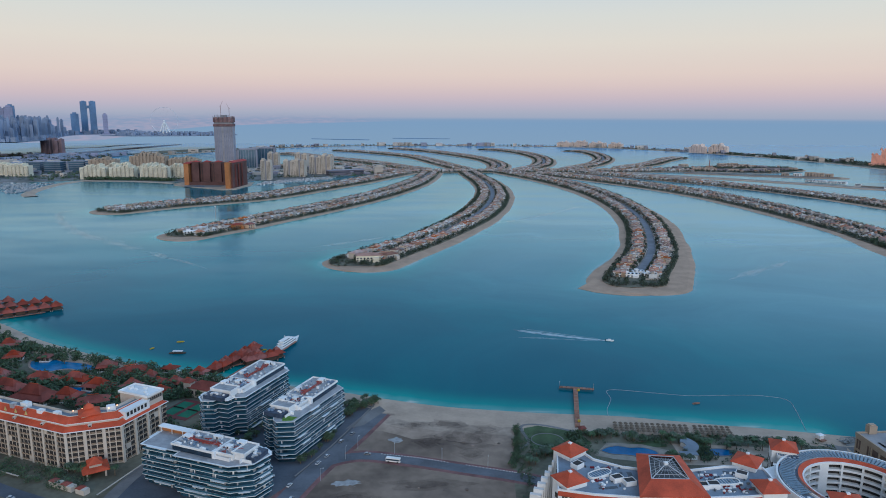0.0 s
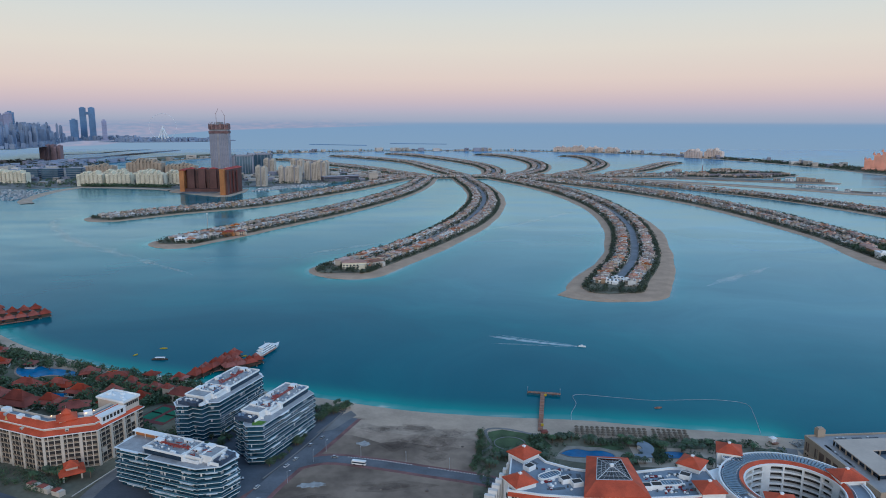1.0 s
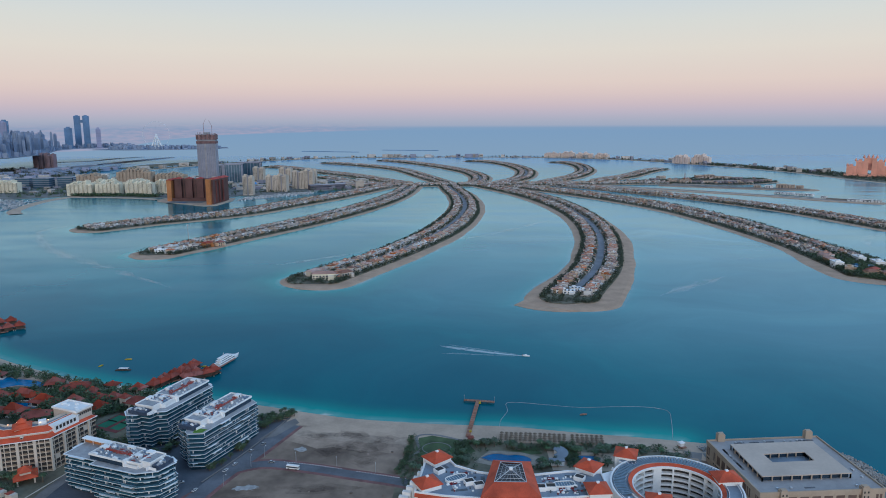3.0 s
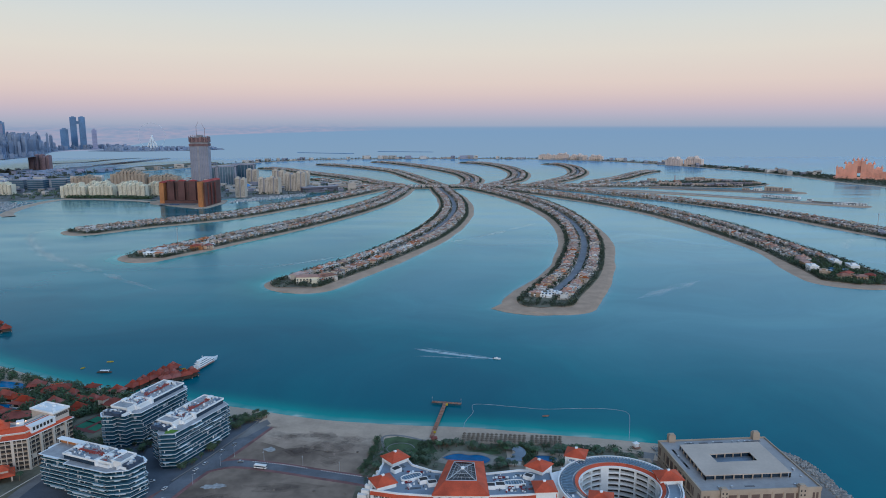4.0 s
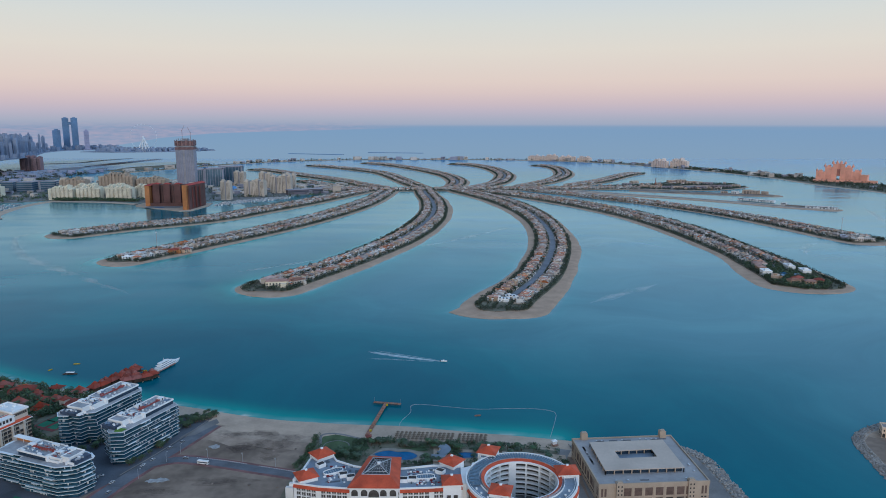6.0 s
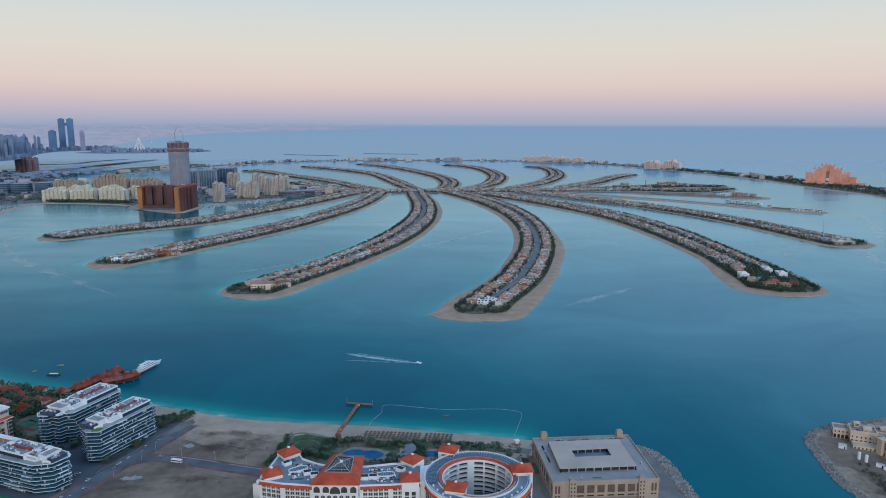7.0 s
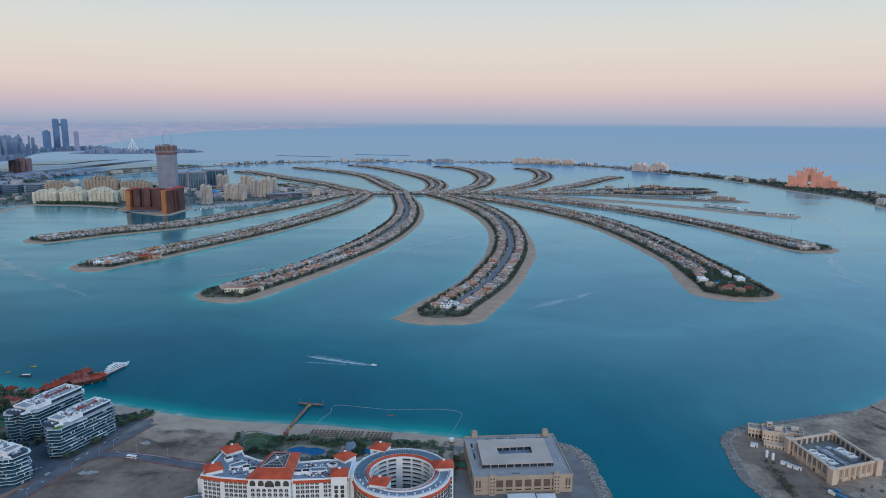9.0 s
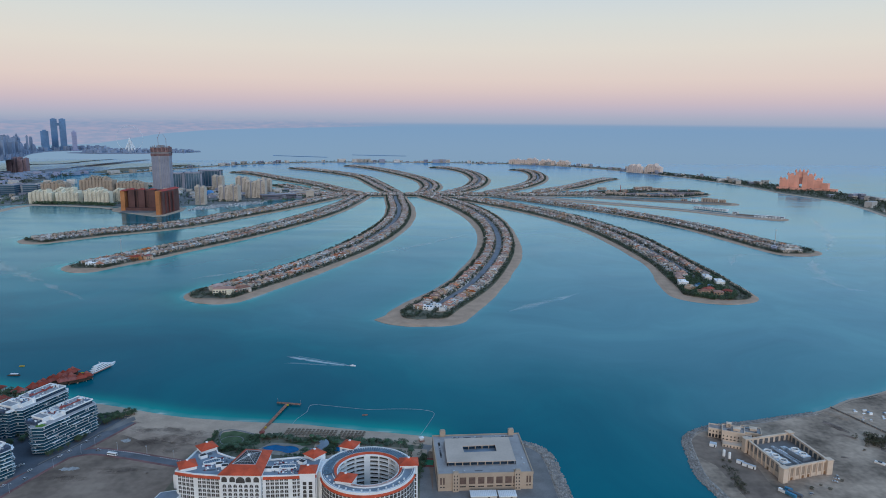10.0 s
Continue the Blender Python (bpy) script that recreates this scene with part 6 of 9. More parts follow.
# thatched sunshades
shade = thing("sunshade", "thatched beach sunshade on a wooden pole", "beach umbrella", group="sunshades on the beach")
part("pole", Build().tube([(0, 0, 0), (0, 0, 2.3)], 0.08, 5), DARKWOOD, shade)
part("thatch", Build().lathe(0, 0, [(1.55, 2.0), (1.5, 2.15), (0.7, 2.7), (0.05, 3.05)], 9), THATCH, shade)
first = True
for x0, nx in ((118, 14), (171, 7)):
    for i in range(nx):
        for j in range(4):
            x, y = x0 + i * 3.6 + j * 0.5 + dr.uniform(-0.3, 0.3), 435.5 + j * 3.7 - (x0 + i * 3.6 - 118) * 0.09 + dr.uniform(-0.3, 0.3)
            m = pose(x, y, 1.1, 0, 0, dr.uniform(0, 360))
            if first:
                shade.matrix_basis, first = m, False
            else:
                copy_thing(shade, m)
hut = thing("lifeguard_hut", "small white beach lifeguard hut", "hut", 250, 426, 1.3, 20)
part("cabin", Build().cbox(0, 0, 0.8, 3.4, 3, 2.6), WHITE, hut)
part("roof", Build().hip(0, 0, 3.4, 3.4, 3, 0.9, 0.6, 0.15), WHITE, hut)
part("deck", Build().cbox(0, -1, 0.5, 5, 5, 0.3).cbox(-2, -3, 0, 0.2, 0.2, 0.5).cbox(2, -3, 0, 0.2, 0.2, 0.5).cbox(-2, 1, 0, 0.2, 0.2, 0.5).cbox(2, 1, 0, 0.2, 0.2, 0.5), WOOD, hut)

# T-shaped jetty
jetty = thing("jetty", "T-shaped reddish timber jetty on piles", "jetty", 93, 443, 0.0)
d = Vector((11.2, 68)).normalized()
a_st = math.degrees(math.atan2(d.y, d.x))
plank = Build().box(0.03, -1.7, 1.75, 1.37, 1.7, 1.95).mesh("plank", WOOD)
for k in range(49):
    q = part("plank", plank, None, jetty)
    q.matrix_basis = pose(d.x * 1.4 * k, d.y * 1.4 * k, 0, 0, 0, a_st)
for k in range(19):
    q = part("plank", plank, None, jetty)
    q.matrix_basis = pose(-0.8 + 1.38 * k, 71.2 - 0.25 * k, 0, 0, 0, -10.2)
part("beam", Build().place(0, 0, 0, a_st).box(0, -1.4, 1.35, 69, -1.1, 1.75).box(0, 1.1, 1.35, 69, 1.4, 1.75), DARKWOOD, jetty)
part("head_beam", Build().place(-0.8, 71.2, 0, -10.2).box(0, -1.4, 1.35, 26.4, -1.1, 1.75).box(0, 1.1, 1.35, 26.4, 1.4, 1.75), DARKWOOD, jetty)
for k in range(12):
    for s in (-1.2, 1.2):
        part("pile", Build().tube([(d.x * 6 * k + d.y * s, d.y * 6 * k - d.x * s, -2), (d.x * 6 * k + d.y * s, d.y * 6 * k - d.x * s, 1.8)], 0.2, 6), DARKWOOD, jetty)
for k in range(6):
    part("pile", Build().tube([(-0.5 + 5 * k, 71.2 - 0.9 * k, -2), (-0.5 + 5 * k, 71.2 - 0.9 * k, 2.6)], 0.2, 6), DARKWOOD, jetty)
for x, y in ((-0.4, 72.6), (25.2, 68)):
    part("lamp_post", Build().tube([(x, y, 1.9), (x, y, 5.2)], 0.09, 5).cbox(x, y, 5.2, 0.5, 0.5, 0.3), METAL, jetty)
for x, y in ((12.5, 62.5), (2.4, 7.5)):
    part("bench_shelter", Build().cbox(x, y, 1.95, 1.8, 1.4, 1.5), YELLOW, jetty, "yellow locker")
kiosk = thing("beach_kiosk", "small red-roofed beach kiosk at the jetty", "kiosk", 95, 438, 1.2, 10)
part("wall_shell", Build().cbox(0, 0, 0, 4, 3.5, 2.5), WOOD, kiosk)
part("roof", Build().hip(0, 0, 2.5, 4, 3.5, 1.2, 0.6, 0.15), TERRA_DARK, kiosk)

# swimming-area float line
line = smooth_line([(119, 464), (121, 476), (128, 494), (131, 512), (165, 506), (190, 501), (216, 502), (241, 502), (258, 497), (262, 490), (259, 476), (254, 458), (249, 441)], 3.0)
FLOATBLUE = material("faded_blue_floats", (0.46, 0.50, 0.54), 0.6, 0.2, 0.3, 2.0)
floats = thing("float_line", "line of faded floats fencing a swimming area", "float line", 119, 464, 0.0)
part("rope", Build().tube([(x - 119, y - 464, 0.12) for x, y in line], 0.14, 5), FLOATBLUE, floats)
bd = Build()
for x, y in line[::1]:
    bd.place(x - 119, y - 464, 0.0).lathe(0, 0, [(0.06, -0.2), (0.24, 0.02), (0.24, 0.18), (0.06, 0.3)], 6)
tagged(part("bead_run", bd, FLOATBLUE, floats), kind="stuff")


# ---- boats ----


def hull_shape(b, l, w, h, z=0.0, n=8, bow=0.35):
    """A hull with a raked bow along +x."""
    v = []
    for i in range(n + 1):
        t = i / n
        half = w / 2 * (1.0 if t < 1 - bow else math.cos((t - 1 + bow) / bow * math.pi / 2) ** 0.8 + 0.01)
        up = h * (1 + 0.35 * max(0, t - 0.5) * 2)
        x = -l / 2 + l * t
        v += [(x - (l * 0.05 if i == n else 0), -half * 0.65, z - 0.5), (x, -half, z + up), (x, half, z + up), (x - (l * 0.05 if i == n else 0), half * 0.65, z - 0.5)]
    f = [(4 * i + j, 4 * i + 4 + j, 4 * i + 5 + j, 4 * i + 1 + j) for i in range(n) for j in range(3)]
    return b.add(v, f + [(0, 1, 2, 3), (4 * n + 3, 4 * n + 2, 4 * n + 1, 4 * n)])


def yacht(name, label, x, y, deg, l, w, tiers=2):
    t = thing(name, label, "yacht", x, y, 0, deg)
    k = l / 62
    part("hull", hull_shape(Build(), l, w, 3.2 * k), WHITE, t)
    z = 3.3 * k
    for i in range(tiers):
        l0, l1 = -l * (0.36 - 0.05 * i), l * (0.26 - 0.12 * i)
        hw = w * (0.42 - 0.06 * i)
        part("deckhouse", Build().prism([(l0, -hw), (l1, -hw), (l1 + 3 * k, -hw * 0.4), (l1 + 3 * k, hw * 0.4), (l1, hw), (l0, hw)], z, z + 2.4 * k), WHITE, t)
        part("cabin_glazing", Build().prism([(l0 + 2 * k, -hw - 0.05), (l1 - k, -hw - 0.05), (l1 + 2.4 * k, -hw * 0.45), (l1 + 2.4 * k, hw * 0.45), (l1 - k, hw + 0.05), (l0 + 2 * k, hw + 0.05)], z + 0.9 * k, z + 1.7 * k), GLASS, t)
        part("deck_roof", Build().prism([(l0 - 3 * k, -hw - 0.3), (l1 + k, -hw - 0.3), (l1 + 3 * k, 0), (l1 + k, hw + 0.3), (l0 - 3 * k, hw + 0.3)], z + 2.4 * k, z + 2.7 * k), WHITE, t)
        z += 2.7 * k
    part("mast", Build().tube([(-l * 0.1, 0, z), (-l * 0.12, 0, z + 5 * k)], 0.25 * k + 0.05, 5, 0.5).cbox(-l * 0.11, 0, z + 2.5 * k, 0.4, 3 * k, 0.3 * k), WHITE, t)
    return t


yacht("motor_yacht", "large white three-deck motor yacht moored at the pier", -144, 617, 74, 44, 6.6, 3)
boat = thing("speedboat", "small white speedboat at the head of its wake", "boat", 160, 632, 0, -16)
part("hull", hull_shape(Build(), 7.5, 2.5, 1.0), WHITE, boat)
part("console", Build().cbox(-0.5, 0, 1.0, 2.2, 1.6, 0.9), WHITE, boat)
part("windscreen", Build().cbox(0.8, 0, 1.5, 0.2, 1.5, 0.7), GLASS, boat)
part("outboard", Build().cbox(-3.9, 0, 0.3, 0.7, 0.9, 1.2), DARK, boat)
# wake: thin sheets of foam, one over the other, and the feathered ripples on both sides


def film_material(name, colour, rough, most, scale, low=0.35, high=0.7):
    """A thin broken film on water or soil: mostly clear, with patches of the given colour."""
    m = bpy.data.materials.new(name)
    m.use_nodes = True
    n, l = m.node_tree.nodes, m.node_tree.links
    n.remove(n["Principled BSDF"])
    clear, mix, tex, geo = n.new("ShaderNodeBsdfTransparent"), n.new("ShaderNodeMixShader"), n.new("ShaderNodeTexNoise"), n.new("ShaderNodeNewGeometry")
    face = n.new("ShaderNodeBsdfGlossy" if rough else "ShaderNodeBsdfDiffuse")
    face.inputs["Color"].default_value = colour
    if rough:
        face.inputs["Roughness"].default_value = rough
    tex.inputs["Scale"].default_value, tex.inputs["Detail"].default_value = scale, 4
    rng = n.new("ShaderNodeMapRange")
    rng.inputs["From Min"].default_value, rng.inputs["From Max"].default_value, rng.inputs["To Max"].default_value = low, high, most
    l.new(geo.outputs["Position"], tex.inputs["Vector"])
    l.new(tex.outputs[0], rng.inputs["Value"])
    l.new(rng.outputs[0], mix.inputs[0])
    l.new(clear.outputs[0], mix.inputs[1])
    l.new(face.outputs[0], mix.inputs[2])
    l.new(mix.outputs[0], n["Material Output"].inputs[0])
    return m


FOAM = film_material("wake_foam", (0.66, 0.80, 0.84, 1), 0.0, 0.55, 0.10, 0.2, 0.6)
b = Build()
bx, by = 155.5, 633.3
for length, wide, z in ((88, 5.2, 0.04), (70, 4.0, 0.06), (54, 3.0, 0.08), (38, 2.2, 0.10), (22, 1.5, 0.12)):
    ln_ = np.array([(bx - q * 0.961, by + q * 0.275 + 0.0012 * q * q) for q in np.linspace(0, length, 30)])
    hw = wide * np.linspace(0.25, 1.0, 30) * np.sqrt(np.clip(1.02 - np.linspace(0, 1, 30) ** 3, 0.02, 1))
    strip(b, ln_, [(-hw, z), (hw, z)])
for sgn in (-1, 1):
    for k in range(16):
        q = 8 + k * 4.4
        o = (q * 0.13 + 2.6) * sgn
        l = 4.5 + q * 0.07
        for up in (0.05, 0.07):
            b.place(bx - q * 0.961 + o * 0.275, by + q * 0.275 + o * 0.961, up, -16 + sgn * -24).add([(-l, 0, 0), (0, -0.3, 0), (l, 0, 0), (0, 0.3, 0)], [(0, 1, 2, 3)])
b.place()
stuff("wake", b, "pale foam wake trailing the speedboat", "wake", FOAM)
for x, y, deg, col, l, nm in ((-266, 606, 60, YELLOW, 5, "yellow rubber dinghy afloat offshore"), (-247, 625, 5, YELLOW, 7, "yellow float platform on water"), (-238, 594, 0, WHITE, 15, "long pale tour boat at anchor"), (-163, 603, 20, YELLOW, 6, "small yellow pontoon boat by pier"), (-158, 600, 60, YELLOW, 5, "small yellow pontoon boat by pier"), (190, 486, 10, WOOD, 6, "small dark raft inside the floats")):
    t = thing("small_boat", nm, "boat", x, y, 0, deg, "small boats")
    part("hull", hull_shape(Build(), l, l * 0.26, 0.7), DARKWOOD if col is WHITE else col, t)
    part("canopy" if l > 8 else "seat", Build().cbox(0, 0, 0.75 if l < 8 else 2.1, l * 0.6, l * 0.2, 0.25).cbox(-l * 0.25, 0, 0.4, 0.15, 0.15, 1.7 if l > 8 else 0.3).cbox(l * 0.25, 0, 0.4, 0.15, 0.15, 1.7 if l > 8 else 0.3), col, t)

# ---- bus, cars, street lamps ----
bus = thing("bus", "white city bus on the dusty road", "bus", -30, 394.5, 1.2, -13)
part("body", Build().box(-4.6, -1.2, 0.5, 4.6, 1.2, 2.8).box(-4.4, -1.1, 2.8, 4.4, 1.1, 3.0), WHITE, bus)
part("window_band", Build().box(-4.3, -1.23, 1.4, 4.3, 1.23, 2.3).box(-4.63, -1.05, 1.3, 4.63, 1.05, 2.4), GLASS, bus)
for x in (-2.9, 2.9):
    for y in (-1.1, 1.1):
        part("wheel", Build().place(x, y, 0.5).tube([(0, -0.16, 0), (0, 0.16, 0)], 0.5, 12), TYRE, bus)


def car():
    c = thing("car", "parked passenger car with dark windows", "car", group="cars on the access road")
    part("body", Build().prism([(-2.2, 0.35), (2.2, 0.35), (2.25, 0.8), (1.2, 0.95), (-2.2, 0.95)], -0.9, 0.9).mesh("body", CARPAINT), None, c).matrix_basis = pose(0, 0, 0, 90, 0, 0)
    part("cabin", Build().prism([(-1.7, 0.9), (1.1, 0.9), (0.5, 1.45), (-1.3, 1.45)], -0.78, 0.78).mesh("cabin", GLASS), None, c).matrix_basis = pose(0, 0, 0, 90, 0, 0)
    part("roof", Build().box(-1.25, -0.72, 1.44, 0.45, 0.72, 1.52), CARPAINT, c)
    for x in (-1.4, 1.4):
        for y in (-0.85, 0.85):
            part("wheel", Build().place(x, y, 0.33).tube([(0, -0.1, 0), (0, 0.1, 0)], 0.33, 10), TYRE, c)
    return c


cars = [(-88, 366, 70), (-84, 352, 72), (-76, 392, 67), (-95, 340, 74), (-92, 326, 74), (-240, 352, -14), (-66, 421, 66), (-100, 318, 75), (-103, 372, 20), (-101, 376, 25), (-106, 368, 15), (-47, 404, 0),
        (-72, 401, 66), (-60, 432, 67), (-110, 362, 60)]
car0 = car()
car0.matrix_basis = pose(cars[0][0], cars[0][1], 1.2, 0, 0, cars[0][2])
for x, y, d_ in cars[1:]:
    copy_thing(car0, pose(x, y, 1.2, 0, 0, d_))
lamp = thing("street_lamp", "slim grey street lamp post", "street lamp", group="street lamps")
part("pole", Build().tube([(0, 0, 0), (0, 0, 8)], 0.13, 6, 0.6), METAL, lamp)
part("arm", Build().tube([(0, 0, 7.9), (1.6, 0, 8.2)], 0.06, 5), METAL, lamp)
part("lamp_head", Build().cbox(1.8, 0, 8.1, 0.8, 0.3, 0.16), WHITE, lamp)
lamps = [(-84, 330, 0), (-71, 372, 0), (-60, 398, 80), (-30, 405, -90), (0, 398, -90), (28, 389, -90), (-54, 412, 70), (-100, 305, 0)]
lamp.matrix_basis = pose(lamps[0][0], lamps[0][1], 1.0)
for x, y, d_ in lamps[1:]:
    copy_thing(lamp, pose(x, y, 1.0, 0, 0, d_))

# planting near the apartments and the white hotel
grove([broads[2], broads[0], broads[2], palms[2]], -82, 466, -50, 486, 13, 40)
grove([broads[2], broads[0]], -80, 440, -58, 474, 4, 14)
grove([broads[2]], 47, 400, 51, 440, 2, 6)
hs = Build()
hr = random.Random(44)
for x0, y0, x1, y1, wide, count, big in ((43, 388, 47.5, 408, 4, 46, 1.7), (47.5, 408, 51, 444, 3, 60, 1.7), (84, 430, 118, 434, 7, 60, 2.3), (88, 432, 88, 406, 8, 50, 2.4), (62, 408, 90, 404, 7, 50, 2.2), (132, 425, 145, 424, 6, 26, 2.0),
                                        (168, 428, 166, 400, 9, 70, 2.5), (176, 430, 232, 420, 6, 64, 1.8), (124, 395, 142, 395, 5, 26, 1.7), (180, 398, 236, 400, 8, 70, 2.0), (246, 335, 254, 396, 5, 60, 1.9)):
    for k in range(count):
        t_, r = hr.random(), big * hr.uniform(0.5, 1.0)
        hs.leaves(hr, x0 + (x1 - x0) * t_ + hr.uniform(-wide, wide) / 2, y0 + (y1 - y0) * t_ + hr.uniform(-wide, wide) / 2, 1.0 + r * 0.85, r, r * 0.85, 46, r * 0.26)
stuff("hotel_shrubs", hs, "dense green hedges and shrubs of the hotel garden", "shrubs", LEAF2)
grove(palms, 64, 412, 86, 408, 14, 12)
grove(palms + broads[:1], 96, 428, 165, 421, 6, 22)
grove(palms, 160, 420, 245, 412, 12, 24)
grove(palms + broads[2:], 138, 396, 160, 400, 10, 9)
grove([broads[2], palms[0]], 185, 395, 250, 398, 10, 8)
grove([broads[0], broads[2]], 246, 330, 254, 395, 5, 10)
grove(palms, 56, 392, 66, 408, 10, 10)
grove(palms, RX + HX - 12, RY + HY - 6, RX + HX + 12, RY + HY + 6, 12, 12)

sb = Build()
sr_ = random.Random(44)
for k in range(200):
    x = sr_.uniform(56, 252)
    y = sr_.uniform(394, 430) - max(0, x - 150) * 0.06
    if 98 < x < 142 and 384 < y < 420 or (x - 69.5) ** 2 + (y - 425) ** 2 < 150 or 147 < x < 166 and 398 < y < 424 or (x - 176) ** 2 / 140 + (y - 408) ** 2 / 36 < 1:
        continue
    r = sr_.uniform(1.2, 2.6)
    sb.leaves(sr_, x, y, 1.0 + r * 0.8, r, r * 0.8, 46, r * 0.22)
for k in range(90):
    x, y = sr_.uniform(46, 55), sr_.uniform(345, 440)
    r = sr_.uniform(0.9, 1.7)
    sb.leaves(sr_, x, y, 1.0 + r * 0.8, r, r * 0.8, 46, r * 0.22)
stuff("garden_shrubs", sb, "dense green shrubs of the hotel garden", "shrubs", LEAF2)


tn = thing("beach_court", "green and red tennis court behind the ring building", "tennis court", 252, 384, 1.12, -4)
part("surround", Build().cbox(0, 0, 0, 26, 16, 0.1), COURTRED, tn)
part("court", Build().cbox(0, 0, 0.1, 20, 9.5, 0.05), COURT, tn)
part("net", Build().cbox(0, 0, 0.15, 0.1, 9.5, 0.95), DARK, tn)

# old boat wakes: smooth lanes that mirror the low sky
# damp stains soaked into the bare lots, each in several thin films
STAIN = film_material("damp_stain", (0.12, 0.09, 0.08, 1), 0.0, 0.30, 0.09, 0.28, 0.75)
dst = random.Random(9)
for k, (x, y, rx_, ry_) in enumerate(((14, 428, 19, 17), (3, 449, 13, 8), (30, 440, 9, 8), (18, 405, 9, 7), (-22, 446, 11, 6), (-36, 465, 11, 4), (-9, 422, 9, 8), (-10, 368, 24, 7), (-50, 354, 16, 6))):
    b = Build()
    ph = dst.uniform(0, 6)
    for q in range(2):
        f = 1.0 - 0.4 * q
        ring_ = [(x + rx_ * f * (1 + 0.2 * math.sin(3 * a + ph) + 0.12 * math.sin(5 * a + 2 * ph) + 0.07 * math.sin(11 * a)) * math.cos(a), y + ry_ * f * (1 + 0.2 * math.sin(2 * a + ph) + 0.1 * math.sin(7 * a)) * math.sin(a)) for a in np.linspace(0, 2 * math.pi, 44, endpoint=False)]
        z_ = 1.085 + 0.006 * q + 0.0009 * k
        b.add([(x, y, z_)] + [(px_, py_, z_) for px_, py_ in ring_], [(0, 1 + i, 1 + (i + 1) % 44) for i in range(44)])
    setting("soil_stain", b, "soft damp stain on bare ground", STAIN, category="ground")
SLICK = film_material("smooth_lane", (0.80, 0.88, 0.95, 1), 0.2, 0.13, 0.02)
for pts, w0 in (([(93, 1347), (166, 1412), (259, 1530), (345, 1650)], 5), ([(-780, 1600), (-826, 1520), (-816, 1457), (-722, 1315), (-645, 1224), (-558, 1143), (-451, 1049), (-316, 932)], 8), ([(1477, 2031), (1382, 1790), (1298, 1595), (1196, 1433)], 9),
                ([(897, 1261), (943, 1356), (998, 1391), (1032, 1379)], 7), ([(1108, 1330), (1052, 1209), (1025, 1107), (1026, 1052), (1060, 1040)], 10), ([(-213, 1097), (-153, 1148), (-60, 1232)], 4), ([(376, 885), (436, 936), (516, 1005)], 6)):
    ln_ = smooth_line(pts, 8.0)
    env = np.sin(np.linspace(0.05, math.pi - 0.05, len(ln_)))
    lane = Build()
    for f, z in ((2.4, 0.05), (1.6, 0.08), (0.9, 0.11)):
        wob = np.array([noise.noise((x * 0.02, y * 0.02, f)) for x, y in ln_[:, :2]]) * w0 * 0.6
        hw = w0 * f * env * (0.7 + 0.3 * np.cos(np.arange(len(ln_)) * 0.7 + f))
        strip(lane, ln_, [(wob - hw, z), (wob + hw, z)])
    stuff("smooth_lane", lane, "faint smooth lane on calm lagoon water", "slick", SLICK)

# ---- resort with clay roofs west of the apartments ----
QX, QY = -225, 400
ql = lambda q: [(x - QX, y - QY) for x, y in q]
GRANDWALL = material("warm_ivory_render", (0.64, 0.555, 0.47), 0.8, 0.09, 0.06, 0.8)
grand = thing("grand_hotel", "cream six-storey hotel with orange tiled mansard roof", "hotel", QX, QY, 1.0)
outline = ql([(-420, 462), (-400, 448), (-300, 413), (-225, 383.5), (-196, 393.5), (-182.5, 429), (-199, 435.5), (-209, 411), (-228, 405), (-300, 434), (-410, 475)])
part("wall_shell", Build().prism(outline, 0, 24.5), GRANDWALL, grand)
part("string_course", Build().rim(grow(outline, 0.5), grow(outline, -0.3), 20.9, 21.5), GRANDWALL, grand)
e1 = grow(outline, 1.2)


def slope(o0, z0, o1, z1, under):
    n = len(o0)
    return Build().add([(x, y, z0) for x, y in o0] + [(x, y, z1) for x, y in o1] + [(x, y, z0 - under) for x, y in o0] + [(x, y, z0 - under) for x, y in o1],
                       [(i, (i + 1) % n, n + (i + 1) % n, n + i) for i in range(n)] + [(2 * n + i, 2 * n + (i + 1) % n, (i + 1) % n, i) for i in range(n)] + [(n + i, n + (i + 1) % n, 3 * n + (i + 1) % n, 3 * n + i) for i in range(n)])


part("lower_roof", slope(e1, 24.4, grow(outline, -2.9), 26.9, 0.4), TERRA, grand, "red clay tile slopes")
part("dormer_band", Build().rim(grow(outline, -2.6), grow(outline, -3.2), 26.4, 28.2), GRANDWALL, grand)
part("eaves_gutter", Build().rim(grow(outline, 1.35), grow(outline, 1.0), 24.0, 24.5), WHITE, grand)
part("upper_gutter", Build().rim(grow(outline, -1.75), grow(outline, -2.1), 28.0, 28.35), WHITE, grand)
part("upper_roof", slope(grow(outline, -1.9), 28.3, grow(outline, -6.6), 31.4, 0.3), TERRA, grand, "red clay tile slopes")
part("roof_deck", Build().prism(grow(outline, -6.2), 29.6, 30.0), ROOFGREY, grand)
part("roof_parapet", Build().rim(grow(outline, -6.4), grow(outline, -6.7), 30.0, 31.6), GRANDWALL, grand)
rg = random.Random(5)
loggia = Build().box(-1.45, -0.08, 0, 1.45, 0.2, 2.55).mesh("window", DARK)
loggia_rail = Build().box(-1.2, -0.75, -0.15, 1.2, 0.05, 0.02).box(-1.2, -0.75, 0.0, 1.2, -0.63, 0.85).mesh("balcony", material("carved_stone_rail", (0.34, 0.25, 0.18), 0.8, 0.2, 0.5, 3.0))
ZG = [1.2, 4.5, 7.9, 11.3, 14.7, 18.1, 21.7]
segs = [(outline[i], outline[i + 1]) for i in range(1, 5)]
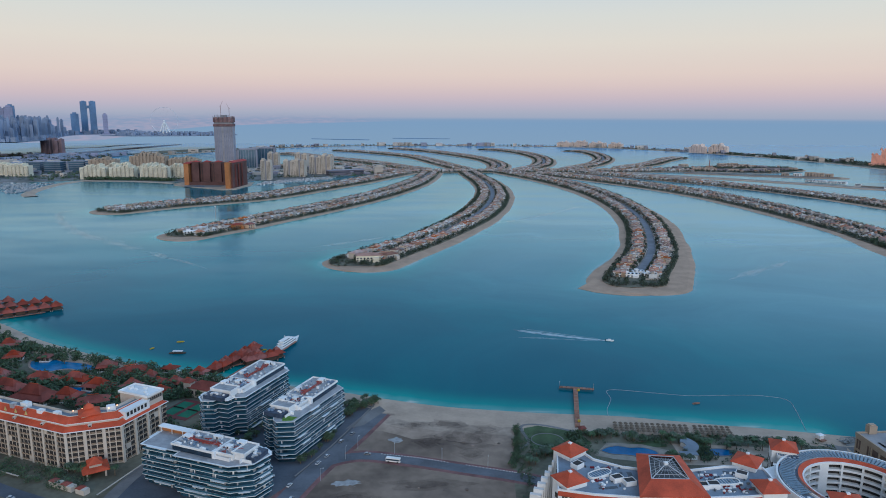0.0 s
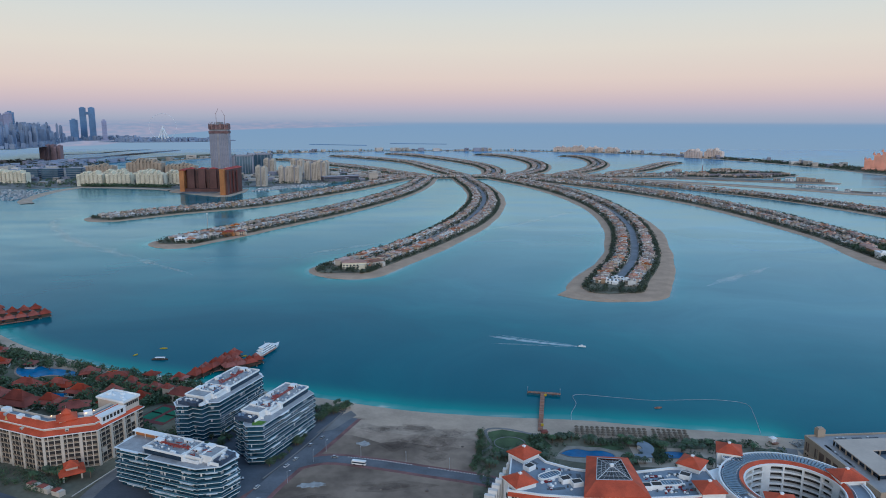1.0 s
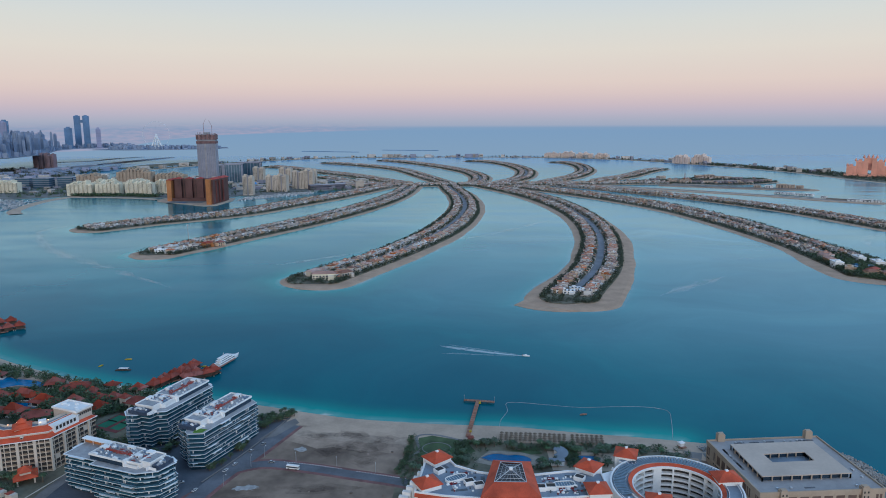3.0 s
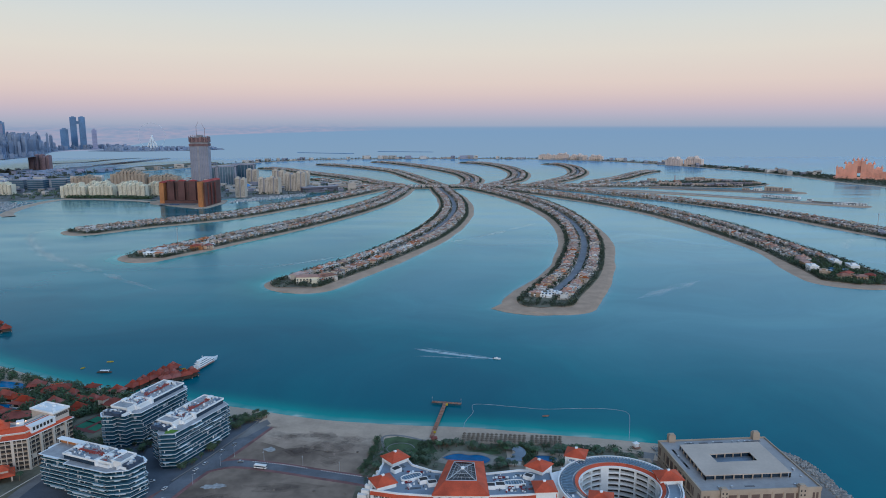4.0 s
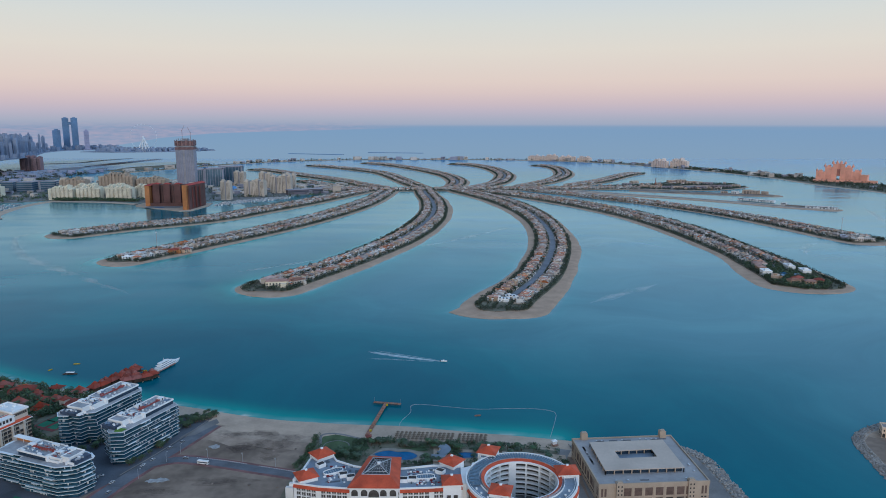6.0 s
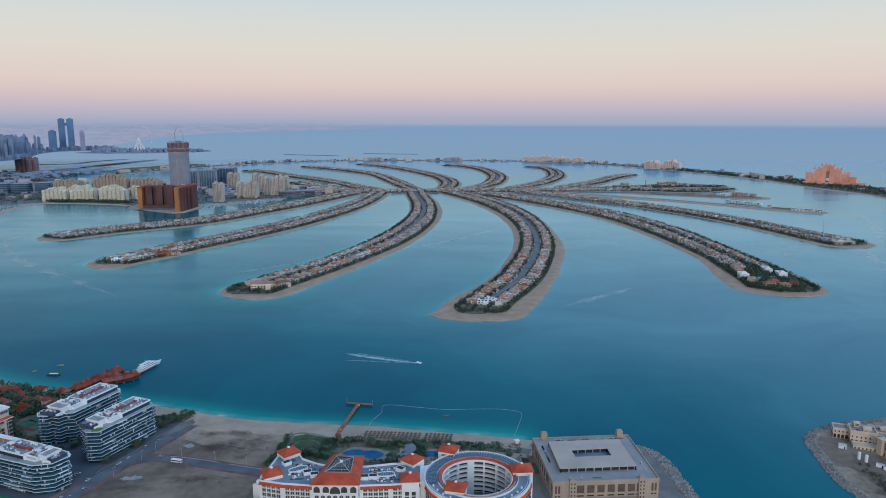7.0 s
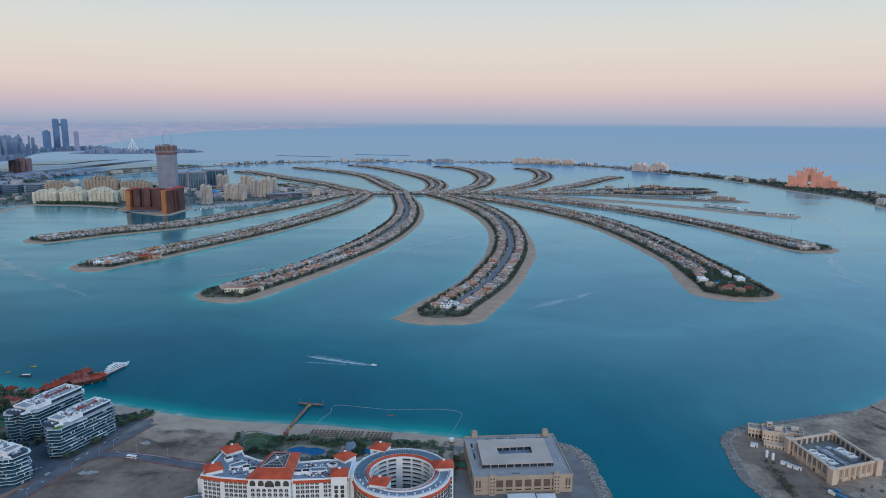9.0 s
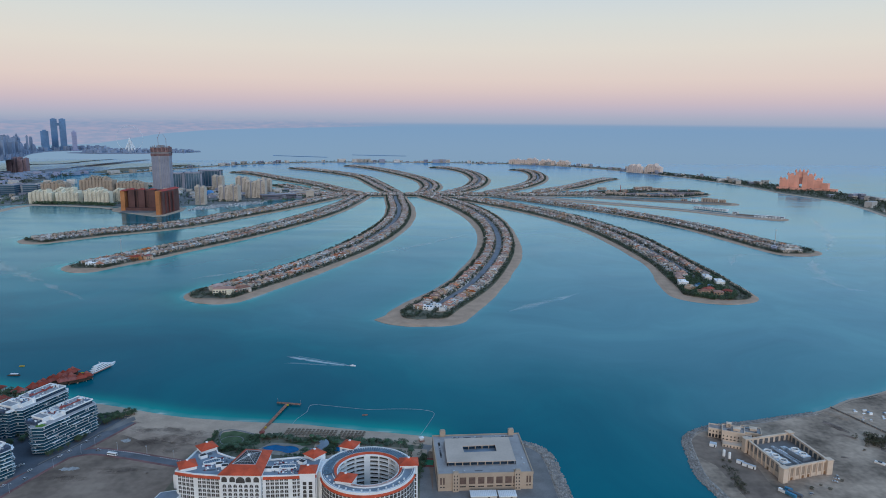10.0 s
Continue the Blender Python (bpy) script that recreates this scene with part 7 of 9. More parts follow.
for a, c in segs:
    wall_windows(grand, a, c, ZG, 3.5, [loggia], loggia_rail, 0.03, rg, 1.2)
    a, c = Vector(a), Vector(c)
    e = c - a
    deg = math.degrees(math.atan2(e.y, e.x))
    for k in range(int(e.length / 10.5) + 1):
        q = a + e.normalized() * min(e.length - 0.6, 0.6 + k * 10.5)
        part("pilaster", Build().place(q.x, q.y, 0, deg).box(-0.8, -1.0, 0, 0.8, 0.2, 24.2), GRANDWALL, grand)
for a, c in segs[:3]:
    a, c = Vector(a), Vector(c)
    e = c - a
    nn = Vector((e.y, -e.x)).normalized()
    for k in range(int(e.length / 24)):
        q = a + e.normalized() * (14 + k * 24) - nn * 0.9
        b = Build().place(q.x, q.y, 25.6, math.degrees(math.atan2(e.y, e.x))).cbox(0, 0.6, 0, 1.8, 2.2, 1.1)
        b.hip(0, 0.6, 1.1, 1.8, 2.2, 0.6, 0.25, 0.1)
        dm = part("dormer", b, GRANDWALL, grand)
        part("dormer_window", Build().place(q.x, q.y, 25.6, math.degrees(math.atan2(e.y, e.x))).cbox(0, -0.5, 0.15, 1.3, 0.12, 0.85), DARK, dm)
ga, gc = Vector(outline[4]), Vector(outline[5])
ge = gc - ga
gdeg = math.degrees(math.atan2(ge.y, ge.x))
gallery = Build().place(ga.x, ga.y, 0, gdeg)
part("attic_gallery", gallery.box(5, 0.6, 25.2, ge.length - 13, 5.5, 30.4).box(4.6, 0.2, 30.4, ge.length - 12.6, 5.9, 30.9), WHITE, grand, "white attic gallery with dark openings")
for k in range(6):
    part("gallery_opening", Build().place(ga.x, ga.y, 0, gdeg).box(6.2 + k * 2.9, 0.5, 27.3, 8.0 + k * 2.9, 0.7, 29.8), DARK, grand)
part("end_block", Build().place(-197 - QX, 427 - QY, 0, 68).cbox(0, 0, 8, 13, 23, 24.5), GRANDWALL, grand)
part("end_roof", Build().place(-197 - QX, 427 - QY, 0, 68).box(-7.2, -12.4, 32.5, 7.2, 12.4, 33.0).rim([(-7.2, -12.4), (7.2, -12.4), (7.2, 12.4), (-7.2, 12.4)], [(-6.7, -11.9), (6.7, -11.9), (6.7, 11.9), (-6.7, 11.9)], 33.0, 33.9), WHITE, grand)
for k in range(7):
    part("end_window", Build().place(-197 - QX, 427 - QY, 0, 68).box(-5.8 + 1.7 * k, -11.7, 29.3, -4.7 + 1.7 * k, -11.4, 31.4), DARK, grand)
for k in range(5):
    part("end_unit", Build().place(-197 - QX, 427 - QY, 33.0, 68).cbox(rg.uniform(-4, 4), -9 + 4.4 * k, 0, rg.uniform(1.5, 3), rg.uniform(1.2, 2.4), rg.uniform(0.8, 1.6)), WHITE, grand)
turret = Build().place(-216 - QX, 397 - QY, 30.0, 30)
part("turret_roof", turret.hip(0, 0, 1.2, 11, 11, 3.6, 0.6, 0.3).hip(0, 0, 4.4, 4.6, 4.6, 3.0, 0.5, 0.2), TERRA, grand, "tiered orange temple roof")
part("turret_shell", Build().place(-216 - QX, 397 - QY, 30.0, 30).cbox(0, 0, 0, 9, 9, 1.2), GRANDWALL, grand)
part("turret_spire", Build().place(-216 - QX, 397 - QY, 30.0).tube([(0, 0, 6.0), (0, 0, 9.0)], 0.16, 5, 0.3), METAL, grand)
for k in range(16):
    u = k / 15
    x, y = -405 + 170 * u + rg.uniform(-2, 2), 457 - 62 * u + rg.uniform(-1.5, 1.5)
    lx, ly, h = rg.choice(((4, 3, 2.2), (2, 2, 1.4), (6, 2.2, 1.2), (3, 3, 2.8)))
    part("roof_unit", Build().place(x - QX, y - QY, 30.0, -21).cbox(0, 0, 0, lx, ly, h).cbox(0, 0, h, lx + 0.3, ly + 0.3, 0.15), rg.choice((WHITE, METAL, METAL, ROOFGREY)), grand)
part("stair_head", Build().place(-262 - QX, 405 - QY, 30.0, -21).cbox(0, 3, 0, 5, 4, 3.2), WHITE, grand)
part("stair_head", Build().place(-206 - QX, 404 - QY, 30.0, 30).cbox(0, 0, 0, 5, 4, 2.8), WHITE, grand)

gold = material("gilded_gable", (0.62, 0.44, 0.16), 0.5, 0.15, 0.5, 3.0)
for k in range(7):
    u = k / 6
    x, y = -306 + 50 * u - QX, 418.3 - 19.5 * u - QY
    ob = part("gable_ornament", Build().prism([(-1.9, 0), (1.9, 0), (1.4, 0.9), (0.35, 2.3), (0, 3.6), (-0.35, 2.3), (-1.4, 0.9)], -0.3, 0.3), gold, grand, "pointed gilded roof gable")
    ob.matrix_basis = pose(x, y, 27.6, 90, 0, -21.5)

gate = thing("entrance_pavilion", "tiered orange-roofed entrance pavilion", "pavilion", -206, 379, 1.0, 33)
for x in (-5, 5):
    for y in (-5, 5):
        part("column", Build().cbox(x, y, 0, 1.0, 1.0, 4.5), CREAM, gate)
part("lower_roof", Build().hip(0, 0, 4.5, 12, 12, 2.4, 1.4, 0.4), TERRA, gate)
part("attic", Build().cbox(0, 0, 6.0, 6.6, 6.6, 2.0), CREAM, gate)
part("upper_roof", Build().hip(0, 0, 8.0, 6.6, 6.6, 3.2, 1.0, 0.3), TERRA, gate)
for x, y, l in ((-213, 362, 9), (-203, 358, 7), (-222, 366, 8)):
    t = thing("gatehouse", "small cream gatehouse with red roof panels", "gatehouse", x, y, 1.0, -25)
    part("wall_shell", Build().cbox(0, 0, 0, l, 4, 3.2), CREAM, t)
    part("roof", Build().hip(-l * 0.2, 0, 3.2, l * 0.5, 4, 0.9, 0.3, 0.2), TERRA_DARK, t)
ribbon("resort_road", [(-420, 430), (-300, 384), (-240, 356), (-190, 336), (-150, 322)], 9, 1.16, ASPHALT, "resort approach road", "road")
ribbon("resort_drive", [(-186, 340), (-183, 375), (-176, 400), (-172, 420)], 8, 1.18, PAVING, "paved hotel drive", "road")
ribbon("boundary_wall", [(-420, 440), (-300, 394), (-248, 373)], 0.8, 3.2, CREAM, "low cream boundary wall", "wall")
ribbon("drive_wall", [(-192, 352), (-186, 372), (-178, 398)], 0.8, 3.6, CREAM, "pale drive wall", "wall")

tennis = thing("tennis_court", "fenced green and red tennis court", "tennis court", -186, 471, 1.1, 68)
part("surround", Build().cbox(0, 0, 0, 30, 26, 0.12), COURTRED, tennis)
for y in (-6.5, 6.5):
    part("court", Build().cbox(0, y, 0.12, 22, 9.5, 0.06), COURT, tennis)
    part("net", Build().cbox(0, y, 0.18, 0.1, 9.5, 0.95), DARK, tennis)
court2 = thing("sports_court", "green painted sports court beside apartments", "sports court", -139, 331, 1.1, -22)
part("surround", Build().cbox(0, 0, 0, 30, 24, 0.12), COURT, court2)
part("marking", Build().rim([(-13, -9), (13, -9), (13, 9), (-13, 9)], [(-12.8, -8.8), (12.8, -8.8), (12.8, 8.8), (-12.8, 8.8)], 0.12, 0.16), WHITE, court2)
part("post", Build().cbox(-13.5, 0, 0.1, 0.2, 0.2, 4), METAL, court2)

# clay-roofed villas in the gardens


def clay_villa(x, y, deg, lx, ly, z=1.0, tiers=2, h=4.2):
    """A resort pavilion: walls set back behind a dark veranda with a white balustrade, under steep tiered roofs."""
    v = thing("garden_villa", "low resort villa with weathered clay-tiled tiered roof", "villa", x, y, z, deg, "resort villas")
    a, c, m = lx / 2, ly / 2, min(lx, ly)
    part("wall_shell", Build().cbox(0, 0, 0, lx - 2.6, ly - 2.6, h), CREAM, v)
    box4 = lambda d: [(-a - d, -c - d), (a + d, -c - d), (a + d, c + d), (-a - d, c + d)]
    part("veranda_floor", Build().prism(box4(0.3), 0, 0.5), CREAM, v)
    part("balustrade", Build().rim(box4(0.25), box4(0.05), 0.5, 1.4), WHITE, v, "white veranda balustrade")
    posts = Build()
    for q in np.linspace(-1, 1, max(3, int(lx / 4))):
        for sgn in (-1, 1):
            posts.cbox(q * (a - 0.3), sgn * (c - 0.3), 0.5, 0.4, 0.4, h - 0.5)
    tagged(part("veranda_post", posts, DARKWOOD, v, "dark timber veranda posts"), kind="stuff")
    for q in (-0.25, 0.25):
        part("opening", Build().cbox(lx * q, -c + 1.3, 0.6, lx * 0.24, 0.14, h - 1.3), DARK, v)
    part("lower_roof", Build().hip(0, 0, h, lx, ly, m * 0.30, 1.3, 0.25), TERRA_DARK, v)
    if tiers > 1:
        part("upper_roof", Build().hip(0, 0, h + m * 0.17, lx * 0.62, ly * 0.58, m * 0.33, 0.6, 0.2), TERRA_DARK, v)
    part("ridge", Build().cbox(0, 0, h + m * (0.5 if tiers > 1 else 0.36), max(lx - ly, 0.4) * (0.6 if tiers > 1 else 0.9) + 0.5, 0.35, 0.45), TERRA, v)


def villa_group(*rows):
    for x, y, deg, lx, ly, tiers in rows:
        clay_villa(x, y, deg, lx, ly, 1.0, tiers)


# round the lagoon, beside the canal, behind the grand hotel, along the beach
villa_group((-318, 522, -12, 26, 10, 2), (-291, 521, -10, 22, 11, 2), (-266, 507, -15, 22, 12, 2), (-255, 538, 30, 24, 13, 1), (-280, 549, 20, 14, 10, 2), (-343, 571, 0, 8, 8, 1), (-395, 603, 25, 16, 11, 2), (-240, 507, -20, 15, 11, 2))
villa_group((-234, 527, -10, 13, 9, 2), (-213, 494, 10, 14, 11, 2), (-209, 514, -15, 14, 9, 2), (-198, 511, -20, 14, 9, 2), (-224, 517, -20, 11, 8, 1), (-335, 505, -20, 30, 12, 2), (-304, 487, -15, 30, 18, 2))
villa_group((-372, 572, 20, 14, 10, 2), (-280, 487, -10, 18, 13, 2), (-360, 530, -10, 24, 11, 2), (-395, 555, -10, 22, 12, 2), (-350, 480, -20, 28, 14, 2), (-420, 590, 20, 18, 11, 2), (-440, 620, 25, 16, 11, 2))
villa_group((-256, 478, 20, 20, 12, 1), (-232, 484, -20, 18, 11, 2), (-245, 455, -20, 20, 12, 1), (-275, 450, -20, 26, 14, 2), (-310, 455, -20, 24, 14, 2), (-198, 536, -16, 12, 9, 2), (-225, 545, -16, 10, 8, 1))
t = thing("banquet_wing", "cream hotel wing with red mansard and corner tower", "hotel wing", -178, 497, 1.0, -20)
part("wall_shell", Build().cbox(0, 0, 0, 26, 14, 7), CREAM, t)
part("roof", Build().hip(0, 0, 7, 26, 14, 4.5, 0.8, 0.3), TERRA_DARK, t)
part("tower", Build().cbox(-14, -4, 0, 6, 6, 11), CREAM, t)
part("tower_roof", Build().hip(-14, -4, 11, 6, 6, 2.2, 0.7, 0.3), TERRA_DARK, t)
for k in range(7):
    part("window", Build().cbox(-9 + k * 3.4, -7.02, 2.5, 1.6, 0.2, 2.6), DARK, t)

lagoon = thing("lagoon_pool", "winding turquoise resort lagoon pool", "pool", -325, 558, 1.15)
sh = [(-32, 22), (-17, 19), (-4, 11), (10, 8), (26, 2), (34, -6), (26, -11), (10, -6), (-4, -13), (-20, -5), (-29, 8)]
sh = [tuple(q[:2]) for q in smooth_line(sh + [sh[0]], 3.0)[:-1]][::-1]
part("water", Build().prism(sh, -0.3, 0.05), material("turquoise_pool_water", (0.0, 0.17, 0.36), 0.25, 0.15, 0.2, 1.0, spec=0.1), lagoon)
part("coping", Build().rim(grow(sh, 1.6), sh, -0.3, 0.15), material("pink_paving", (0.36, 0.25, 0.20), 0.8, 0.15, 0.3, 1.5), lagoon)
canal = thing("villa_canal", "narrow turquoise canal between resort villas", "pool", -278, 505, 1.15, -15)
sh = [tuple(q[:2]) for q in smooth_line([(-16, 3), (0, 5), (18, 2), (20, -3), (4, -2), (-14, -4), (-16, 3)], 3.0)[:-1]][::-1]
part("water", Build().prism(sh, -0.3, 0.05), bpy.data.materials["turquoise_pool_water"], canal)
part("coping", Build().rim(grow(sh, 0.8), sh, -0.3, 0.12), PAVING, canal)


def stilt_villa(x, y, deg):
    v = thing("overwater_villa", "stilted water villa with steep clay-tiled roof", "villa", x, y, 0, deg, "over-water villas")
    part("platform", Build().cbox(0, 0, 1.5, 11.5, 9.5, 0.4), DARKWOOD, v)
    part("wall_shell", Build().cbox(0, 0.6, 1.9, 8.4, 7, 3.0), DARKWOOD, v)
    part("roof", Build().hip(0, 0.6, 4.9, 9.0, 8, 4.4, 1.5, 0.25), TERRA_DARK, v)
    part("roof_top", Build().hip(0, 0.6, 8.2, 3.6, 3.0, 2.2, 0.5, 0.2), TERRA_DARK, v)
    for a in (-4.8, 4.8):
        for c in (-3.8, 3.8):
            part("pile", Build().cbox(a, c, -2, 0.5, 0.5, 3.5), CREAM, v)
    return v


sv = stilt_villa(-188, 547, 70)
for k in range(1, 9):
    copy_thing(sv, pose(-188 + k * 2.3 + (k % 2) * 1.5, 547 + k * 6.3, 0, 0, 0, 70))
for x, y in ((-165, 566), (-157, 571), (-150, 576), (-161, 577), (-146, 583), (-168, 575)):
    copy_thing(sv, pose(x, y, 0, 0, 0, 40))
for k in range(7):
    copy_thing(sv, pose(-478 + k * 9.2, 692 + k * 6.8, 0, 0, 0, 36))
    copy_thing(sv, pose(-500 + k * 9.2, 712 + k * 6.8, 0, 0, 0, 36))
for k in range(5):
    copy_thing(sv, pose(-526 + k * 9.6, 724 + k * 7.2, 0, 0, 0, 36))
pier = thing("pier", "timber boardwalk to the over-water villas", "pier", -178, 520, 0)
part("deck", Build().place(0, 0, 0, 72).box(0, -1.5, 1.4, 66, 1.5, 1.6), WOOD, pier)
part("cross_deck", Build().place(-4, 38, 0, 30).box(0, -1.5, 1.4, 46, 1.5, 1.6), WOOD, pier)
part("berth_deck", Build().place(28, 62, 0, 74).box(0, -1.2, 1.4, 44, 1.2, 1.6), WOOD, pier)
for k in range(10):
    part("pile", Build().place(0, 0, 0, 72).cbox(3 + 6.6 * k, 0, -2, 0.4, 0.4, 3.4), DARKWOOD, pier)
pier2 = thing("pier", "timber boardwalk to the western water villas", "pier", -470, 672, 0)
part("deck", Build().place(0, 0, 0, 37).box(-60, 10, 1.4, 62, 13, 1.6), WOOD, pier2)
for k in range(12):
    part("pile", Build().place(0, 0, 0, 37).cbox(-58 + 10 * k, 11.5, -2, 0.4, 0.4, 3.4), DARKWOOD, pier2)

# resort planting: one thick belt along the beach, trees between the villas
def near_pool(x, y):
    return math.hypot((x + 328) / 1.7, y - 552) < 20 or math.hypot(x + 278, y - 505) < 15 or math.hypot(x + 170, y - 462) < 24 or math.hypot(x + 186, y - 471) < 20


tb = Build()
tr_ = random.Random(15)
for k in range(2900):
    i = tr_.randrange(len(near_shore))
    p, q = near_shore[i], n_up[i]
    if p[0] > -105 or p[0] < -700:
        continue
    west = p[0] < -262
    if west and tr_.random() < (0.35 if p[0] > -372 else 0.0):
        continue
    o = tr_.uniform(13 if p[0] < -335 else 20 if west else 22, 74 if west else 62)
    r = tr_.uniform(1.8, 4.2) if west else tr_.uniform(2.4, 4.8)
    if near_pool(p[0] + q[0] * o, p[1] + q[1] * o):
        continue
    tb.place().leaves(tr_, p[0] + q[0] * o, p[1] + q[1] * o, 1.0 + r * 0.9, r, r * 0.95, 84, r * 0.26)
for k in range(1500):
    t_, u = tr_.random(), tr_.uniform(-1, 1)
    x, y = -440 + 290 * t_, 585 - 115 * t_ + u * 48
    r = tr_.uniform(1.6, 4.0)
    if near_pool(x, y):
        continue
    tb.leaves(tr_, x, y, 1.0 + r * 0.9, r, r * 0.9, 56, r * 0.27)
for k in range(300):
    x = tr_.uniform(-420, -206)
    y = 372 + (-230 - x) * 0.37 + tr_.uniform(-8, 9)
    r = tr_.uniform(1.4, 3.0)
    tb.leaves(tr_, x, y, 1.0 + r * 0.9, r, r * 0.9, 40, r * 0.22)
stuff("resort_trees", tb, "dense dark green resort shrubs and trees", "trees", LEAF2)
grove(palms + broads, -430, 575, -190, 500, 60, 36)
grove(palms, -230, 378, -190, 382, 12, 14)
grove(broads, -150, 395, -120, 440, 14, 12)

# ---- islet with a cooling plant ----
plant_h = thing("cooling_plant", "beige open-topped cooling plant with white fan stacks", "plant building", 580, 384, 1.1)
PX, PY = 580, 384
pf = [(x - PX, y - PY) for x, y in ((561, 352), (607.5, 367), (600, 421), (553, 407))]
part("wall_shell", Build().rim(pf, grow(pf, -1.2), 0, 12.5), PLASTER, plant_h)
part("cornice", Build().rim(grow(pf, 0.5), grow(pf, -1.4), 11.8, 12.9), PLASTER, plant_h)
part("roof", Build().prism(grow(pf, -1.0), 5.5, 6.0), PAVING, plant_h)
grid = material("grey_glazed_grid", (0.13, 0.13, 0.135), 0.5, 0.3, 0.6, 4.0)
tan = material("tan_louvres", (0.36, 0.27, 0.20), 0.8, 0.15, 0.5, 4.0)
lou = Build().box(-1.75, -0.08, 0, 1.75, 1.5, 6.2)
lou = lou.mesh("louvre", grid)
bars = Build().box(-0.12, -0.2, 0, 0.12, 0.0, 6.2)
for zz in (1.5, 3.05, 4.6):
    bars.box(-1.75, -0.2, zz, 1.75, 0.0, zz + 0.2)
bars = bars.mesh("louvre_bars", PLASTER)
tan_lou = Build().box(-1.6, -0.07, 0, 1.6, 0.3, 7.5).mesh("louvre", tan)
foot_door = Build().box(-1.2, -0.1, 0, 1.2, 0.3, 2.6).mesh("door", material("brown_steel_door", (0.22, 0.11, 0.05), 0.6, 0.15, 0.5, 3.0))
for i in range(4):
    p, c = Vector(pf[i]), Vector(pf[(i + 1) % 4])
    e = c - p
    dg = math.degrees(math.atan2(e.y, e.x))
    n = int(e.length / (5.6 if i % 2 else 6.0))
    for k in range(n):
        q = p + e * ((k + 0.5) / n)
        w = part("louvre", lou if i else tan_lou, None, plant_h)
        w.matrix_basis = pose(q.x, q.y, 4.9 if i else 3.4, 0, 0, dg)
        if i:
            part("glazing_bars", bars, None, w)
        part("pilaster", Build().place(q.x, q.y, 0, dg).box(2.35, -0.7, 0, 3.25, 0.1, 11.8), PLASTER, plant_h)
        if (i == 0 and k in (1, 3, 4, 7)) or (i == 3 and k in (0, 5)):
            part("door", foot_door, None, plant_h).matrix_basis = pose(q.x, q.y, 0.05, 0, 0, dg)
    part("corner_tower", Build().place(p.x, p.y, 0, dg).cbox(0, 0, 0, 5.4, 5.4, 13.2).cbox(0, 0, 13.2, 6.2, 6.2, 0.5), PLASTER, plant_h)
for x0, y0, n, l in ((-13.5, -5.5, 3, 27), (11.5, 2.0, 2, 18)):
    part("cooling_tower", Build().place(x0, y0, 6.0, -72).cbox(0, 0, 0, l, 8.4, 3.6).cbox(0, 0, 3.6, l + 0.6, 9.0, 0.3), METAL, plant_h, "pale steel cooling tower casing")
    for k in range(n):
        o = (k - (n - 1) / 2) * 9.0
        x, y = x0 + o * math.cos(radians(-72)), y0 + o * math.sin(radians(-72))
        st = part("fan_stack", Build().place(x, y, 9.9).rim([(3.4 * math.cos(a), 3.4 * math.sin(a)) for a in np.linspace(0, 2 * math.pi, 24, endpoint=False)], [(2.75 * math.cos(a), 2.75 * math.sin(a)) for a in np.linspace(0, 2 * math.pi, 24, endpoint=False)], 0, 1.5), WHITE, plant_h, "round white fan collar")
        part("fan_well", Build().place(x, y, 9.92).lathe(0, 0, [(2.8, 0.0), (2.8, 0.12)], 20), DARK, st)
        part("fan_blade", Build().place(x, y, 10.5, 20 + 31 * k).cbox(0, 0, 0, 5.2, 0.5, 0.1).cbox(0, 0, 0, 0.5, 5.2, 0.1), METAL, st)
for x, y, lx, ly, h in ((0, 8, 5, 10, 1.6), (2, -10, 4, 8, 1.2), (5, 16, 9, 4, 2.0), (-4, 18, 5, 4, 1.4), (8, -14, 3, 3, 1.0)):
    part("pump_skid", Build().place(x, y, 6.0, -72).cbox(0, 0, 0, ly, lx * 0.6, h).cbox(0, 0, h, ly * 0.6, lx * 0.3, 0.4), METAL, plant_h)
for y in (-3.2, -1.8, 0.6):
    part("water_main", Build().place(1, 2, 6.0, -72).tube([(-15, y, 0), (-15, y, 1.4), (15, y, 1.4), (15, y, 0)], 0.45, 8), METAL, plant_h, "thick pale water pipe")
lodge = thing("waterfront_lodge", "pinkish-beige courtyard lodge with arcades and flat roof terraces", "lodge", 549, 432, 1.1, -22)
arch_big = window_mesh(2.1, 3.6, True).mesh("arch", DARK)
arch_small = window_mesh(1.0, 1.7, True).mesh("window", DARK)
SUNROOF = material("tan_roof_screed", (0.33, 0.29, 0.27), 0.85, 0.2, 0.2, 1.5)
